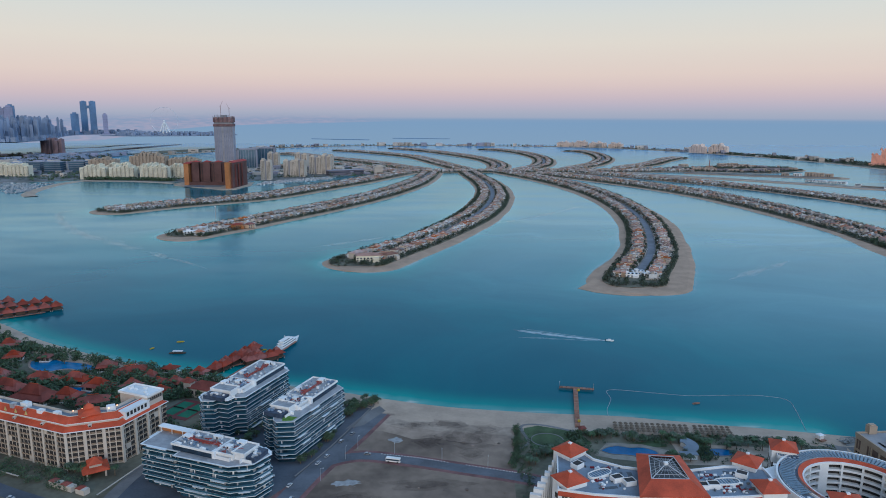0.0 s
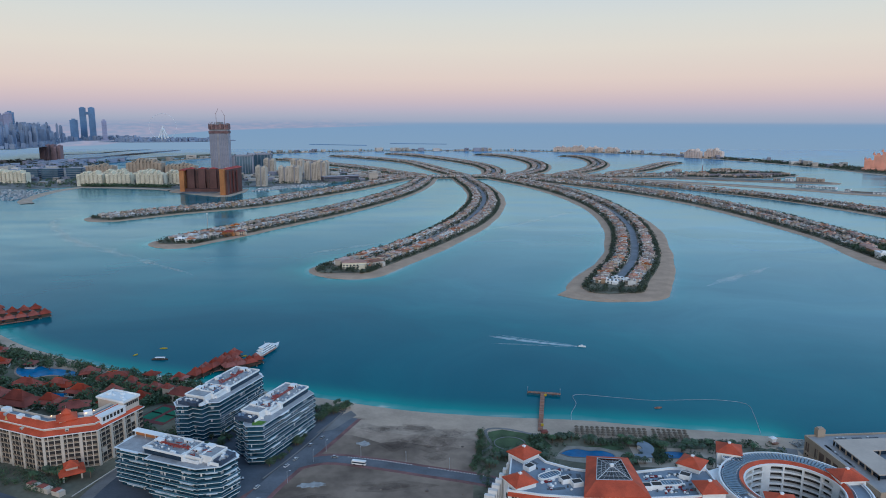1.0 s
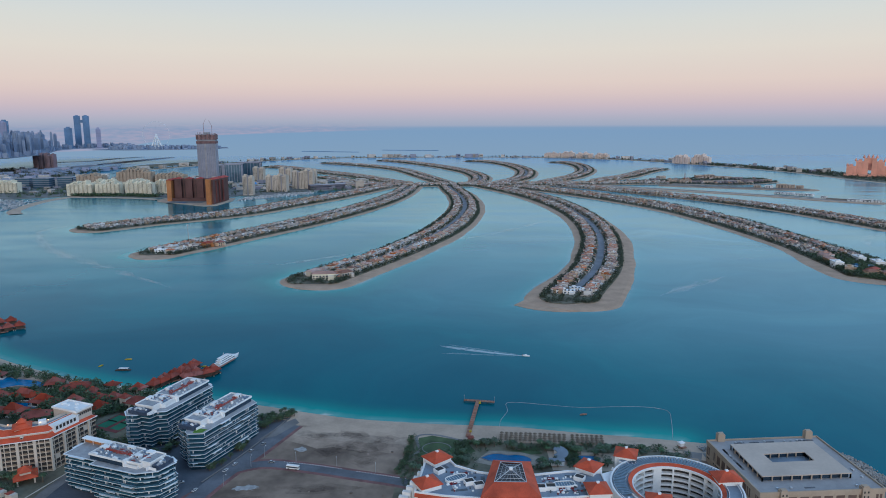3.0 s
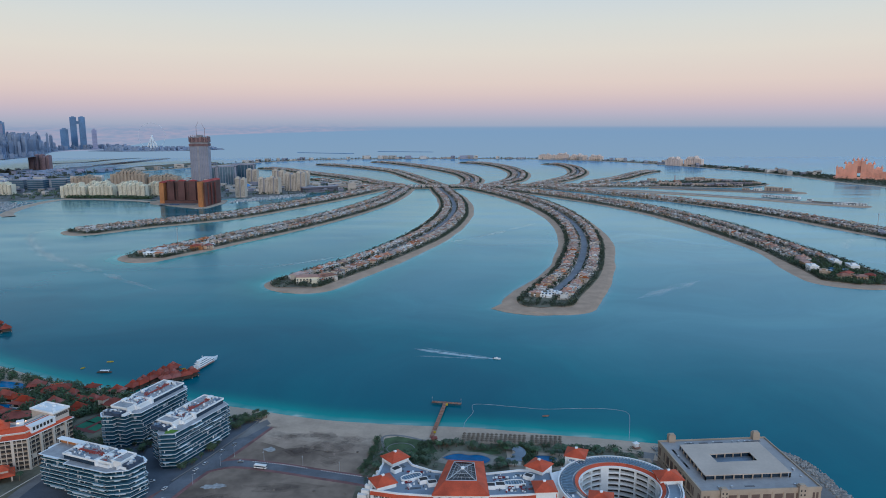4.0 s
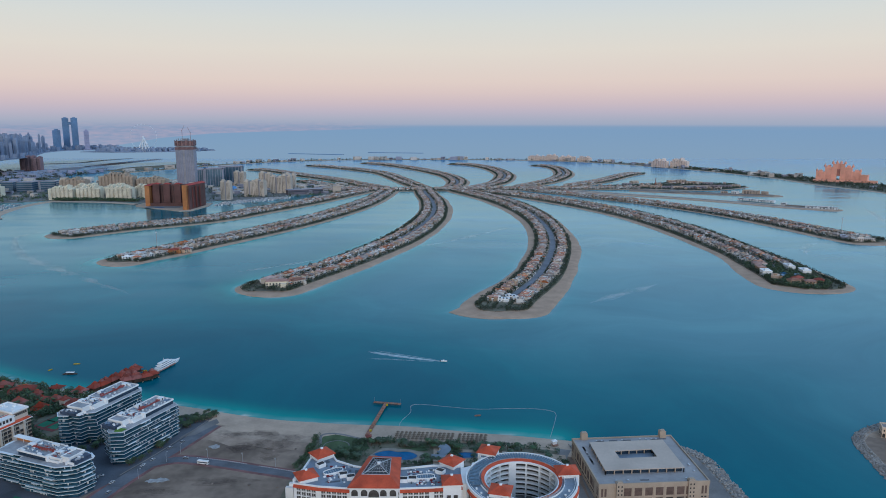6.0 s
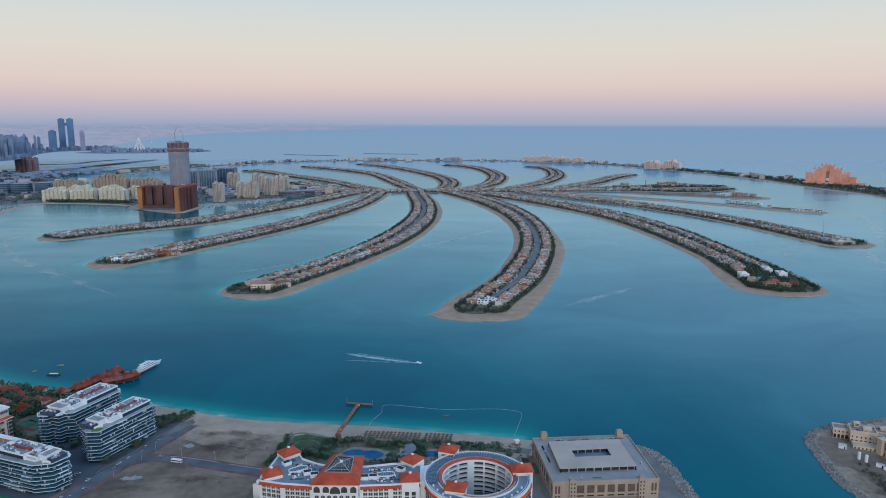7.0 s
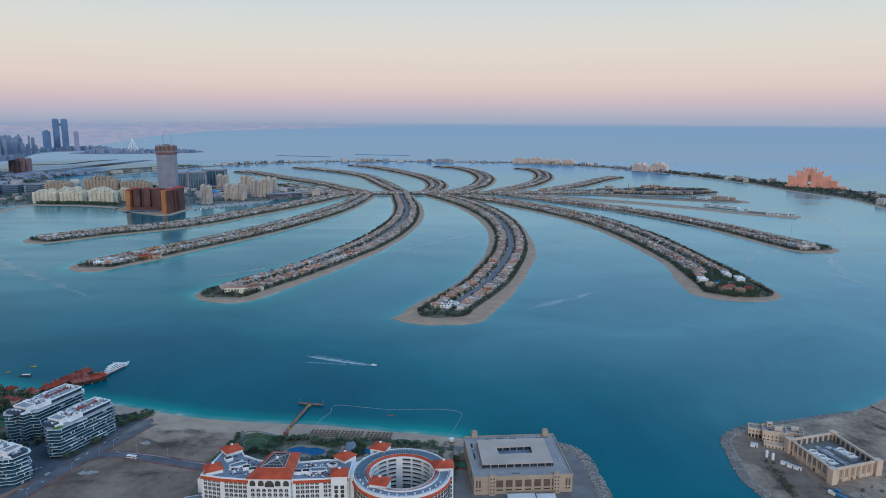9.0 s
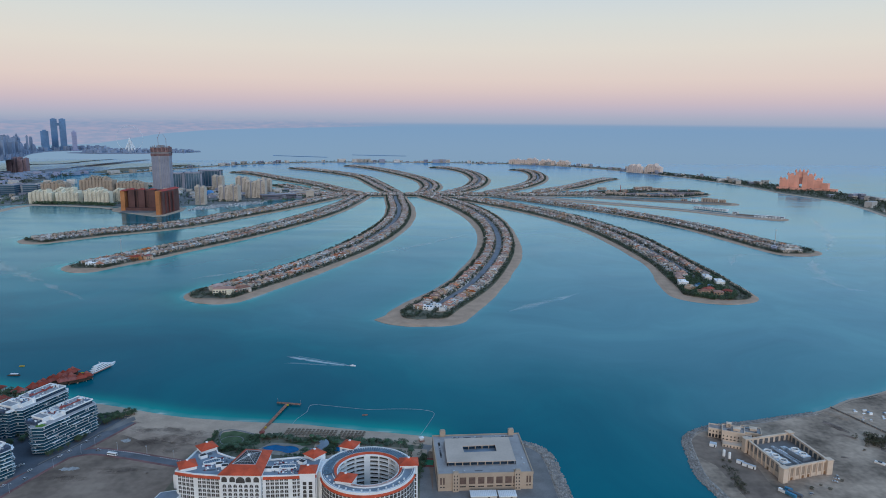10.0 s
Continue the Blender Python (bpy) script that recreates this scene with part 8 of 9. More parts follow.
for nm, x, y, lx, ly, h in (("main_block", 2, -1, 20, 15, 11), ("side_block", -14, 4, 12, 11, 8.5), ("rear_block", 18, 8, 18, 15, 9), ("front_block", 14, -6, 8, 6, 8)):
    part(nm, Build().cbox(x, y, 0, lx, ly, h), PLASTER, lodge)
    part("roof_deck", Build().cbox(x, y, h, lx - 1.2, ly - 1.2, 0.12), SUNROOF, lodge)
    part("parapet", Build().place(x, y, 0).rim([(-lx / 2 - 0.25, -ly / 2 - 0.25), (lx / 2 + 0.25, -ly / 2 - 0.25), (lx / 2 + 0.25, ly / 2 + 0.25), (-lx / 2 - 0.25, ly / 2 + 0.25)], [(-lx / 2 + 0.5, -ly / 2 + 0.5), (lx / 2 - 0.5, -ly / 2 + 0.5), (lx / 2 - 0.5, ly / 2 - 0.5), (-lx / 2 + 0.5, ly / 2 - 0.5)], h - 0.5, h + 1.0), PLASTER, lodge)
    for u0, u1, wx, wy, dg in ((-lx / 2, lx / 2, None, -ly / 2, 0), (-ly / 2, ly / 2, -lx / 2, None, -90)):
        n = int((u1 - u0) / 2.9)
        for k in range(n):
            u = u0 + (u1 - u0) * (k + 0.5) / n
            for m, zz in ((arch_big, 0.3), (arch_small, 5.6)):
                part("arch" if m is arch_big else "window", m, None, lodge).matrix_basis = pose(x + (u if wx is None else wx), y + (u if wy is None else wy), zz, 0, 0, dg)
    part("string_course", Build().place(x, y, 0).rim([(-lx / 2 - 0.15, -ly / 2 - 0.15), (lx / 2 + 0.15, -ly / 2 - 0.15), (lx / 2 + 0.15, ly / 2 + 0.15), (-lx / 2 - 0.15, ly / 2 + 0.15)], [(-lx / 2 + 0.1, -ly / 2 + 0.1), (lx / 2 - 0.1, -ly / 2 + 0.1), (lx / 2 - 0.1, ly / 2 - 0.1), (-lx / 2 + 0.1, ly / 2 - 0.1)], 4.6, 4.9), PLASTER, lodge)
part("wind_tower", Build().cbox(-2, 4, 11, 4.2, 4.2, 3.8).hip(-2, 4, 14.8, 4.2, 4.2, 0.8, 0.4, 0.2), PLASTER, lodge)
for z in (12.2, 13.4):
    part("wind_slot", Build().cbox(-2, 1.9, z, 2.6, 0.12, 0.7), DARK, lodge)
part("roof_room", Build().cbox(5, -2, 11, 6, 5, 2.4).hip(5, -2, 13.4, 6, 5, 0.8, 0.4, 0.2), PLASTER, lodge)
part("roof_room", Build().cbox(20, 9, 9, 6, 5, 2.2).hip(20, 9, 11.2, 6, 5, 0.8, 0.4, 0.2), PLASTER, lodge)
for x, y, z, lx, ly in ((14, 12, 9.1, 6, 4), (24, 5, 9.1, 4, 5), (-1, -5, 11.1, 5, 3), (22, 13, 9.1, 5, 2.5)):
    part("roof_light", Build().cbox(x, y, z, lx, ly, 0.5), GLASS, lodge, "dark flat roof light")
part("terrace", Build().cbox(6, -14, 0, 26, 10, 2.0).rim([(-7, -19), (19, -19), (19, -9), (-7, -9)], [(-6.6, -18.6), (18.6, -18.6), (18.6, -9.4), (-6.6, -9.4)], 2.0, 3.0), PLASTER, lodge)
for k in range(9):
    part("terrace_arch", arch_small, None, lodge).matrix_basis = pose(-5.5 + 2.9 * k, -19.0, 0.2, 0, 0, 0)
for k, (x, y) in enumerate(((527, 418), (538, 384), (541, 379), (545, 375))):
    t = thing("site_cabin", "cream portable site cabin on bare ground", "site cabin", x, y, 1.1, -38 if k else -30, group="site cabins")
    part("body", Build().cbox(0, 0, 0.15, 6.0, 2.6 if k else 5.0, 2.7), WHITE, t)
    part("roof", Build().cbox(0, 0, 2.85, 6.2, 2.8 if k else 5.2, 0.15), METAL, t)
    part("door", Build().cbox(1.5, -1.32 if k else -2.52, 0.2, 0.9, 0.08, 2.0), DARK, t)
for x, y in ((532, 393), (529, 398)):
    t = thing("storage_tank", "upright white cylindrical storage tank", "tank", x, y, 1.1, group="tanks")
    part("shell", Build().lathe(0, 0, [(1.25, 0), (1.25, 5.6), (0.9, 6.2), (0.1, 6.4)], 18), WHITE, t)
    part("ladder", Build().cbox(1.3, 0, 0, 0.15, 0.5, 5.8), METAL, t)
ol = Build()
il = random.Random(44)
for k in range(60):
    u = il.random()
    x, y, r = 524.5 - 4 * u + il.gauss(0, 2.2), 377 - 48 * u + il.gauss(0, 1.5), il.uniform(0.7, 1.9)
    ol.leaves(il, x, y, 1.1 + r * 0.8, r, r * 0.8, 60, r * 0.2)
for x, y in ((579, 340), (594, 339), (612, 353), (564, 328), (666, 410), (590, 346), (524, 389), (529, 386)):
    for q in range(2):
        r = il.uniform(0.9, 1.7)
        ol.leaves(il, x + q, y, 1.1 + r * 0.8, r, r * 0.9, 70, r * 0.22)
for k in range(46):
    r = il.uniform(1.6, 3.4)
    ol.leaves(il, 688 + il.gauss(0, 5.5), 427 + il.gauss(0, 7), 1.1 + r * 0.8, r, r * 0.9, 60, r * 0.24)
stuff("islet_shrubs", ol, "dry olive shrubs on the islet yard", "shrubs", material("dry_olive_leaves", (0.085, 0.082, 0.045), 0.85, 0.3, 0.3, 2.0, island=0.3))
fence = thing("site_fence", "long low pale boundary wall on sand", "fence", 700, 478, 1.1, -70.6)
part("wall_run", Build().box(-32, -0.25, 0, 60, 0.25, 1.5), PAVING, fence)
for k in range(16):
    part("post", Build().cbox(-32 + 6 * k, 0, 0, 0.6, 0.7, 1.8), BEIGE, fence)
for x, y, deg in ((575, 332, 30), (606, 352, -30), (610, 357, -30), (613, 361, 60)):
    copy_thing(car0, pose(x, y, 1.1, 0, 0, deg))


def heap(name, label, cx, cy, deg, lx, ly, h, mat, seed):
    """A low uneven mound of tipped earth or rubble."""
    r, b, n = random.Random(seed), Build(), 26
    b.place(cx, cy, 0, deg)
    v = [(0, 0, 1.1 + h)]
    for s_, z in ((0.35, 0.85), (0.7, 0.45), (1.0, -0.02)):
        for j in range(n):
            q = s_ * r.uniform(0.72, 1.12)
            v.append((lx * q * math.cos(2 * math.pi * j / n), ly * q * math.sin(2 * math.pi * j / n), 1.1 + h * z * r.uniform(0.8, 1.15)))
    f = [(0, 1 + j, 1 + (j + 1) % n) for j in range(n)]
    for k in range(2):
        f += [(1 + k * n + j, 1 + (k + 1) * n + j, 1 + (k + 1) * n + (j + 1) % n, 1 + k * n + (j + 1) % n) for j in range(n)]
    b.add(v, f)
    tagged(new(name, b.mesh(name, mat)), label, "spoil heap", kind="structure")


heap("spoil_heap", "dark tipped spoil on sandy islet", 668, 461, -68, 18, 5, 1.2, DARKSOIL, 1)
heap("spoil_heap", "dark tipped spoil on sandy islet", 696, 424, 60, 20, 10, 1.6, DARKSOIL, 2)
heap("spoil_heap", "tan sand mound beside the fence", 684, 488, -60, 16, 7, 1.4, ISLET, 3)
heap("spoil_heap", "tan sand mound beside the fence", 706, 486, -40, 12, 6, 1.5, SAND, 4)
heap("spoil_heap", "small dark spoil tip on sand", 668, 440, -40, 7, 2.5, 0.8, DARKSOIL, 5)
heap("spoil_heap", "small dark spoil tip on sand", 640, 396, -10, 4, 2, 0.6, DARKSOIL, 6)
BLUEBOX = material("blue_container_paint", (0.05, 0.22, 0.36), 0.5, 0.2, 0.4, 3.0)
for x, y, dg, l, m in ((556, 331, -60, 12, BLUEBOX), (552.5, 336, -60, 6, WHITE), (559, 338, -50, 6, BLUEBOX), (561, 331, -55, 12, ROADGREY)):
    t = thing("container", "low ribbed storage container in the yard", "container", x, y, 1.1, dg, "yard containers")
    part("body", Build().cbox(0, 0, 0.1, l, 2.4, 2.3), m, t)
    for k in range(int(l / 1.5)):
        part("rib", Build().cbox(-l / 2 + 0.75 + 1.5 * k, 0, 0.1, 0.18, 2.52, 2.34), m, t)
t = thing("boat_trailer", "white boat hull parked on sand", "boat", 665, 384, 1.1, -50)
part("hull", hull_shape(Build(), 9, 2.8, 1.6), WHITE, t)
part("cabin", Build().cbox(0, 0, 1.5, 3, 1.9, 1.1), GLASS, t)
for k in range(26):
    x, y = il.uniform(700, 740), il.uniform(470, 500)
    if x < 705:
        continue
    t = thing("site_crate", "pale crate among building rubble", "crate", x, y, 1.1, il.uniform(0, 90), "site crates")
    part("body", Build().cbox(0, 0, 0, il.uniform(1.5, 5), il.uniform(1.2, 2.4), il.uniform(0.8, 2.2)), il.choice((WHITE, METAL, BLUEROOF)), t)
sheet("islet_road", [(520, 300), (545, 300), (552, 395), (540, 425), (520, 440), (505, 425), (503, 400), (515, 380)], 1.11, DIRT, "dusty worn yard of the islet", "ground", 0.03)

# rock revetments, stone by stone
rock_meshes = []
for k in range(6):
    r = random.Random(60 + k)
    bm = bmesh.new()
    bmesh.ops.create_icosphere(bm, subdivisions=1, radius=1.0)
    for v in bm.verts:
        v.co *= r.uniform(0.72, 1.12)
        v.co.z *= 0.72
    me = bpy.data.meshes.new("stone")
    bm.to_mesh(me)
    bm.free()
    me.materials.append(material("armour_stone", (0.33, 0.30, 0.27), 0.9, 0.2, 0.4, 2.0, piece=0.3) if k == 0 else bpy.data.materials["armour_stone"])
    rock_meshes.append(me)


def revetment(name, label, line, width, count, seed):
    """Armour stones heaped along a shore; the first 300 singly, the rest as one heap."""
    r = random.Random(seed)
    root = tagged(new(name), label, "rock armour", kind="structure")
    heap = Build()
    n = sides(line)
    for k in range(count):
        u = r.uniform(0, len(line) - 1.001)
        i, fr = int(u), u - int(u)
        o = r.uniform(-0.12, 1.0) * width
        x, y = (line[i] * (1 - fr) + line[i + 1] * fr)[:2] + (n[i] * (1 - fr) + n[i + 1] * fr) * o
        z = 0.3 + 1.6 * max(0, o / width)
        s = r.uniform(0.6, 1.2)
        m = pose(x, y, z, r.uniform(0, 40), r.uniform(0, 40), r.uniform(0, 360)) @ Matrix.Diagonal((s, s, s, 1))
        if k < 290:
            q = new("stone", r.choice(rock_meshes))
            q.parent, q.matrix_basis = root, m
        else:
            me_ = r.choice(rock_meshes)
            heap.place()
            heap.add([tuple(m @ v.co) for v in me_.vertices], [tuple(p.vertices) for p in me_.polygons])
    if heap.f:
        bed = Build()
        strip(bed, line, [(-2.5, -0.8), (width * 0.35, 0.7), (width, 1.5), (width + 1.5, 1.0)])
        q = new("rock_bed", bed.mesh("rock_bed", ROCK))
        q.parent = root
        h = new("stone_heap", heap.mesh("stone_heap", ROCK))
        h.parent = root
        tagged(h, "heaped grey armour stones", kind="stuff")


islet_near = islet_line[(islet_line[:, 0] < 668) & (islet_line[:, 1] > 250) & (islet_line[:, 1] < 500)]
revetment("islet_revetment", "grey armour stones round the islet", islet_near, 7.5, 2900, 1)
hall_line = smooth_line([(262, 429), (290, 431), (330, 430), (350, 426), (366, 412), (372, 392), (374, 360), (375, 325), (378, 280), (382, 230)], 5.0)
revetment("hall_revetment", "grey armour stones along the channel", hall_line, 10, 2300, 2)
sheet("channel_bank", [(340, 400), (345, 428), (362, 414), (370, 394), (373, 325), (378, 100), (350, 100), (345, 330)], 0.98, PAVING, "paved bank of the channel", "ground")

# warm roof lamps of the grand hotel, already lit
GLOW = bpy.data.materials.new("warm_lamp")
GLOW.use_nodes = True
GLOW.node_tree.nodes["Principled BSDF"].inputs["Emission Color"].default_value = (1.0, 0.42, 0.12, 1)
GLOW.node_tree.nodes["Principled BSDF"].inputs["Emission Strength"].default_value = 2.6
for x, y in ((-226, 397.5), (-222, 400.5), (-206, 401.5), (-203, 406)):
    t = thing("roof_lamp", "small lit amber lamp on the hotel roof", "lamp", x, y, 31.0, group="roof lamps")
    part("post", Build().tube([(0, 0, 0), (0, 0, 1.6)], 0.08, 5), METAL, t)
    part("globe", Build().lathe(0, 0, [(0.05, 1.6), (0.4, 1.85), (0.4, 2.1), (0.05, 2.4)], 8), GLOW, t)

# ---- trunk of the palm: hotels, flats, marina ----


def window_grid(b, x0, x1, y, z0, z1, nx, nz, fill_x=0.5, fill_z=0.5, deep=0.4):
    """Dark panes on a wall that faces -y."""
    px, pz = (x1 - x0) / nx, (z1 - z0) / nz
    for i in range(nx):
        for k in range(nz):
            x, z = x0 + px * (i + 0.5), z0 + pz * (k + 0.5)
            b.box(x - px * fill_x / 2, y - 0.15, z - pz * fill_z / 2, x + px * fill_x / 2, y + deep, z + pz * fill_z / 2)
    return b


# far window panes, their colour lightened to imitate haze
FARPANE = material("hazed_pane", (0.17, 0.155, 0.14), 0.5, 0.2, 0.1, 0.5)
PEACHPANE = material("hazed_peach_pane", (0.40, 0.30, 0.26), 0.6, 0.2, 0.1, 0.5)


def cream_block(x, y, w, d, h, deg, seed, mat=CREAM, name="cream_apartments", label="cream mid-rise beach apartments with stepped bays", pane=None):
    """A stepped block of flats with projecting bays."""
    r = random.Random(seed)
    t = thing(name, label, "apartment building", x, y, 1.6, deg, "beachside apartment blocks")
    part("main_body", Build().cbox(0, 0, 0, w, d, h * (0.62 if name == "crescent_hotel" else 0.76)), mat, t)
    n = max(3, int(w / 13))
    for k in range(n):
        bx = -w / 2 + w * (k + 0.5) / n
        bw, bh = w / n * 0.62, h * r.uniform(0.84, 1.0) * ((0.8, 1.0, 0.88)[k % 3] * (0.8 + 0.25 * math.sin(math.pi * (k + 0.5) / n)) if name == "crescent_hotel" else (0.97, 1.03, 0.93)[k % 3] * (0.8 + 0.22 * math.sin(math.pi * (k + 0.5) / n)))
        part("bay", Build().cbox(bx, 0, 0, bw, d + 6, bh).cbox(bx, 0, bh, bw * 0.55, d * 0.5, h * 0.06), mat, t)
        g = window_grid(Build(), bx - bw / 2 + 0.6, bx + bw / 2 - 0.6, -d / 2 - 3, 3, bh - 2, 2, int(h / 3.6), 0.45, 0.5)
        window_grid(g, bx + bw / 2 + 0.2, bx + bw / 2 + w / n * 0.36, -d / 2, 3, h * 0.72, 1, int(h / 3.6), 0.8, 0.6)
        tagged(part("glazing", g, pane or FARPANE, t, "rows of dark windows"), kind="stuff")
        part("roof_turret", Build().hip(bx, -d * 0.2, bh, bw * 0.5, bw * 0.5, 3.0, 0.3, 0.2), mat, t)
    return t


for k, (x, y, w, h) in enumerate(((-1130, 2256, 84, 50), (-1040, 2262, 80, 50), (-938, 2266, 88, 51), (-1548, 2400, 110, 48), (-1440, 2360, 80, 46), (-1080, 2330, 90, 50), (-985, 2340, 80, 48), (-880, 2330, 70, 47))):
    cream_block(x, y, w, 30, h, 0, 200 + k, CREAMPALE)
for k, (x, y, w, h) in enumerate(((-1225, 2520, 96, 58), (-1079, 2560, 130, 74), (-952, 2575, 110, 58))):
    cream_block(x, y, w, 40, h, 0, 220 + k, BEIGE, "beige_apartments", "beige larger apartment block with stepped roofline")

tall = material("tan_render", (0.56, 0.475, 0.39), 0.8, 0.1, 0.03, 0.3)
for k, (x, y, w, d, h) in enumerate(((-572, 2256, 34, 30, 64), (-675, 2784, 44, 34, 58), (-520, 2362, 40, 34, 56), (-484, 2366, 36, 34, 58), (-541, 2676, 48, 36, 62), (-450, 2480, 46, 36, 63), (-414, 2484, 34, 34, 67), (-434, 2640, 40, 36, 60))):
    r = random.Random(300 + k)
    t = thing("apartment_tower", "tan residential tower with paired shafts", "tower block", x, y, 1.6, r.uniform(-6, 6), "tan residential towers")
    part("shaft", Build().cbox(-w * 0.28, 0, 0, w * 0.4, d, h), tall, t)
    part("shaft", Build().cbox(w * 0.28, 0, 0, w * 0.4, d, h * 0.95), tall, t)
    part("core", Build().cbox(0, 0, 0, w * 0.3, d * 0.8, h * 0.98), CONCRETE, t)
    part("crown", Build().cbox(-w * 0.28, 0, h, w * 0.22, d * 0.5, h * 0.07).cbox(w * 0.28, 0, h * 0.95, w * 0.22, d * 0.5, h * 0.07), tall, t)
    g = window_grid(Build(), -w * 0.46, -w * 0.1, -d / 2, 4, h - 3, 3, int(h / 3.6), 0.5, 0.5)
    window_grid(g, w * 0.1, w * 0.46, -d / 2, 4, h * 0.95 - 3, 3, int(h / 3.6), 0.5, 0.5)
    tagged(part("glazing", g, DARK, t, "rows of dark windows"), kind="stuff")

brown = thing("brown_hotel", "dark brown U-shaped hotel with orange end walls", "hotel", -700, 2070, 1.4)
part("back_wing", Build().box(-62, 22, 0, 84, 52, 66), BROWNSTONE, brown)
part("left_pier", Build().box(-72, 0, 0, -58, 54, 64), ORANGESTONE, brown, "orange end wall")
part("right_wing", Build().prism([(84, -84), (100, -90), (108, 30), (86, 52)], 0, 72), BROWNSTONE, brown)
part("right_pier", Build().prism([(79, -92), (93, -96), (96, -80), (82, -74)], 0, 74), ORANGESTONE, brown, "orange end wall")
for x in (-41, -8, 26):
    part("bay", Build().cbox(x, 18, 0, 20, 12, 68), BROWNSTONE, brown)
    part("roof_tiles", Build().hip(x, 22, 68, 20, 18, 4, 1, 0.4), material("maroon_tiles", (0.42, 0.06, 0.05), 0.8, 0.2, 0.05, 0.3) if x == -41 else bpy.data.materials["maroon_tiles"], brown, "dull red roof cap")
part("roof_tiles", Build().hip(-63, 26, 64, 18, 54, 4, 1, 0.4), bpy.data.materials["maroon_tiles"], brown)
part("roof_tiles", Build().place(94, -20, 72, -4).hip(0, 0, 0, 18, 120, 5, 1, 0.4), bpy.data.materials["maroon_tiles"], brown)
part("right_stripes", Build().place(110, -30, 0, 0).box(-9, -40, 4, -6, -34, 68).box(-6, -18, 4, -3, -12, 68).box(-3, 6, 4, 0, 12, 68), material("dull_red_cladding", (0.17, 0.05, 0.042), 0.8, 0.2, 0.05, 0.3), brown, "dull red buttresses")
g = window_grid(Build(), -56, 60, 22, 6, 62, 20, 16, 0.5, 0.5)
tagged(part("glazing", g, DARK, brown, "rows of dark windows"), kind="stuff")
part("hotel_pool", Build().box(-30, -40, 0, 0, -28, 0.3), POOL, brown, "blue pool in the court")
part("terrace", Build().box(-60, -50, 0, 50, 10, 0.15), PAVING, brown)
part("low_wing", Build().box(-57, 0, 0, 50, 14, 9), BROWNSTONE, brown)
part("stair_bay", Build().box(64, 17, 0, 78, 23, 72).box(63, 16, 72, 79, 24, 73.5), CREAM, brown, "cream stair bay")

tower = thing("unfinished_tower", "tall grey-violet tower under construction with bare top floors", "skyscraper", -700, 2252, 1.6, 8)
part("shaft", Build().cbox(0, 0, 0, 58, 46, 178), TOWERGLASS, tower)
for k in range(11):
    x = -26 + 5.2 * k
    part("mullion", Build().cbox(x, -23.1, 0, 0.9, 0.8, 178), CONCRETE, tower)
rust = material("rusty_formwork", (0.20, 0.115, 0.115), 0.9, 0.25, 0.1, 0.5)
part("formwork_band", Build().cbox(0, 0, 170, 61, 49, 8), rust, tower, "dark rust-red safety screen")
part("bare_floor", Build().cbox(0, 0, 178, 56, 44, 6), CONCRETE, tower)
rust_light = material("faded_formwork", (0.30, 0.175, 0.165), 0.9, 0.25, 0.1, 0.5)
tr0 = random.Random(31)
for k in range(9):
    x = -27 + 6.75 * k
    for y in (-24.2, 24.2):
        part("formwork_screen", Build().cbox(x, y, 183, 5.6, 0.9, tr0.uniform(14, 19)), (rust, rust_light)[k % 2], tower, "rust-red climbing formwork panel")
for k in range(7):
    y = -20 + 6.7 * k
    for x in (-30.2, 30.2):
        part("formwork_screen", Build().cbox(x, y, 183, 0.9, 5.6, tr0.uniform(14, 19)), (rust, rust_light)[k % 2], tower, "rust-red climbing formwork panel")
for z in (184, 189, 194, 198):
    part("bare_floor", Build().cbox(0, 0, z, 57, 45, 0.8), CONCRETE, tower)
for k in range(14):
    part("column", Build().cbox(-26 + 8.6 * (k % 7), -14 if k < 7 else 14, 198, 1.6, 1.6, tr0.uniform(3, 9)), CONCRETE, tower)
part("core_pour", Build().cbox(0, 0, 184, 20, 16, 22), CONCRETE, tower)
for x, y, h, dg in ((-9, 0, 36, 40), (16, 6, 30, 200)):
    part("crane_mast", Build().cbox(x, y, 198, 1.1, 1.1, h), rust_light, tower, "tower crane mast")
    part("crane_jib", Build().place(x, y, 198 + h, dg).tube([(-3, 0, -2), (0, 0, -1), (9, 0, 16)], 0.45, 4), rust_light, tower, "tower crane jib")
SHADEPANE = material("violet_grey_pane", (0.19, 0.20, 0.265), 0.35, 0.2, 0.05, 0.3)
tagged(part("glazing", window_grid(Build(), -28, 28, -23, 4, 168, 10, 42, 0.7, 0.5), SHADEPANE, tower, "violet-grey panes"), kind="stuff")
part("hoist_strip", Build().box(-6, -24.0, 0, 0, -23.2, 172), CONCRETE, tower, "pale vertical hoist strip")

for k, (x, y, w, d, h, m) in enumerate(((-842, 2750, 70, 40, 70, TOWERGLASS), (-765, 2745, 74, 40, 74, TOWERGLASS), (-745, 2905, 96, 40, 72, BLUEGLASS))):
    t = thing("glass_block", "blue-grey glass hotel slab with pale frames", "office block", x, y, 1.6, 4)
    part("body", Build().cbox(0, 0, 0, w, d, h), BLUEGLASS, t)
    part("frame", Build().box(-w / 2 - 1, -d / 2 - 1, 0, -w / 2 + 5, -d / 2 + 6, h + 2).box(w / 2 - 5, -d / 2 - 1, 0, w / 2 + 1, -d / 2 + 6, h + 2).box(-w / 2, -d / 2 - 1, h - 3, w / 2, d / 2, h + 2), TOWERGLASS, t)
    for q in range(6):
        part("fin", Build().cbox(-w / 2 + w * (q + 1) / 7, -d / 2 - 0.4, 0, 1.6, 1.0, h), TOWERGLASS, t)
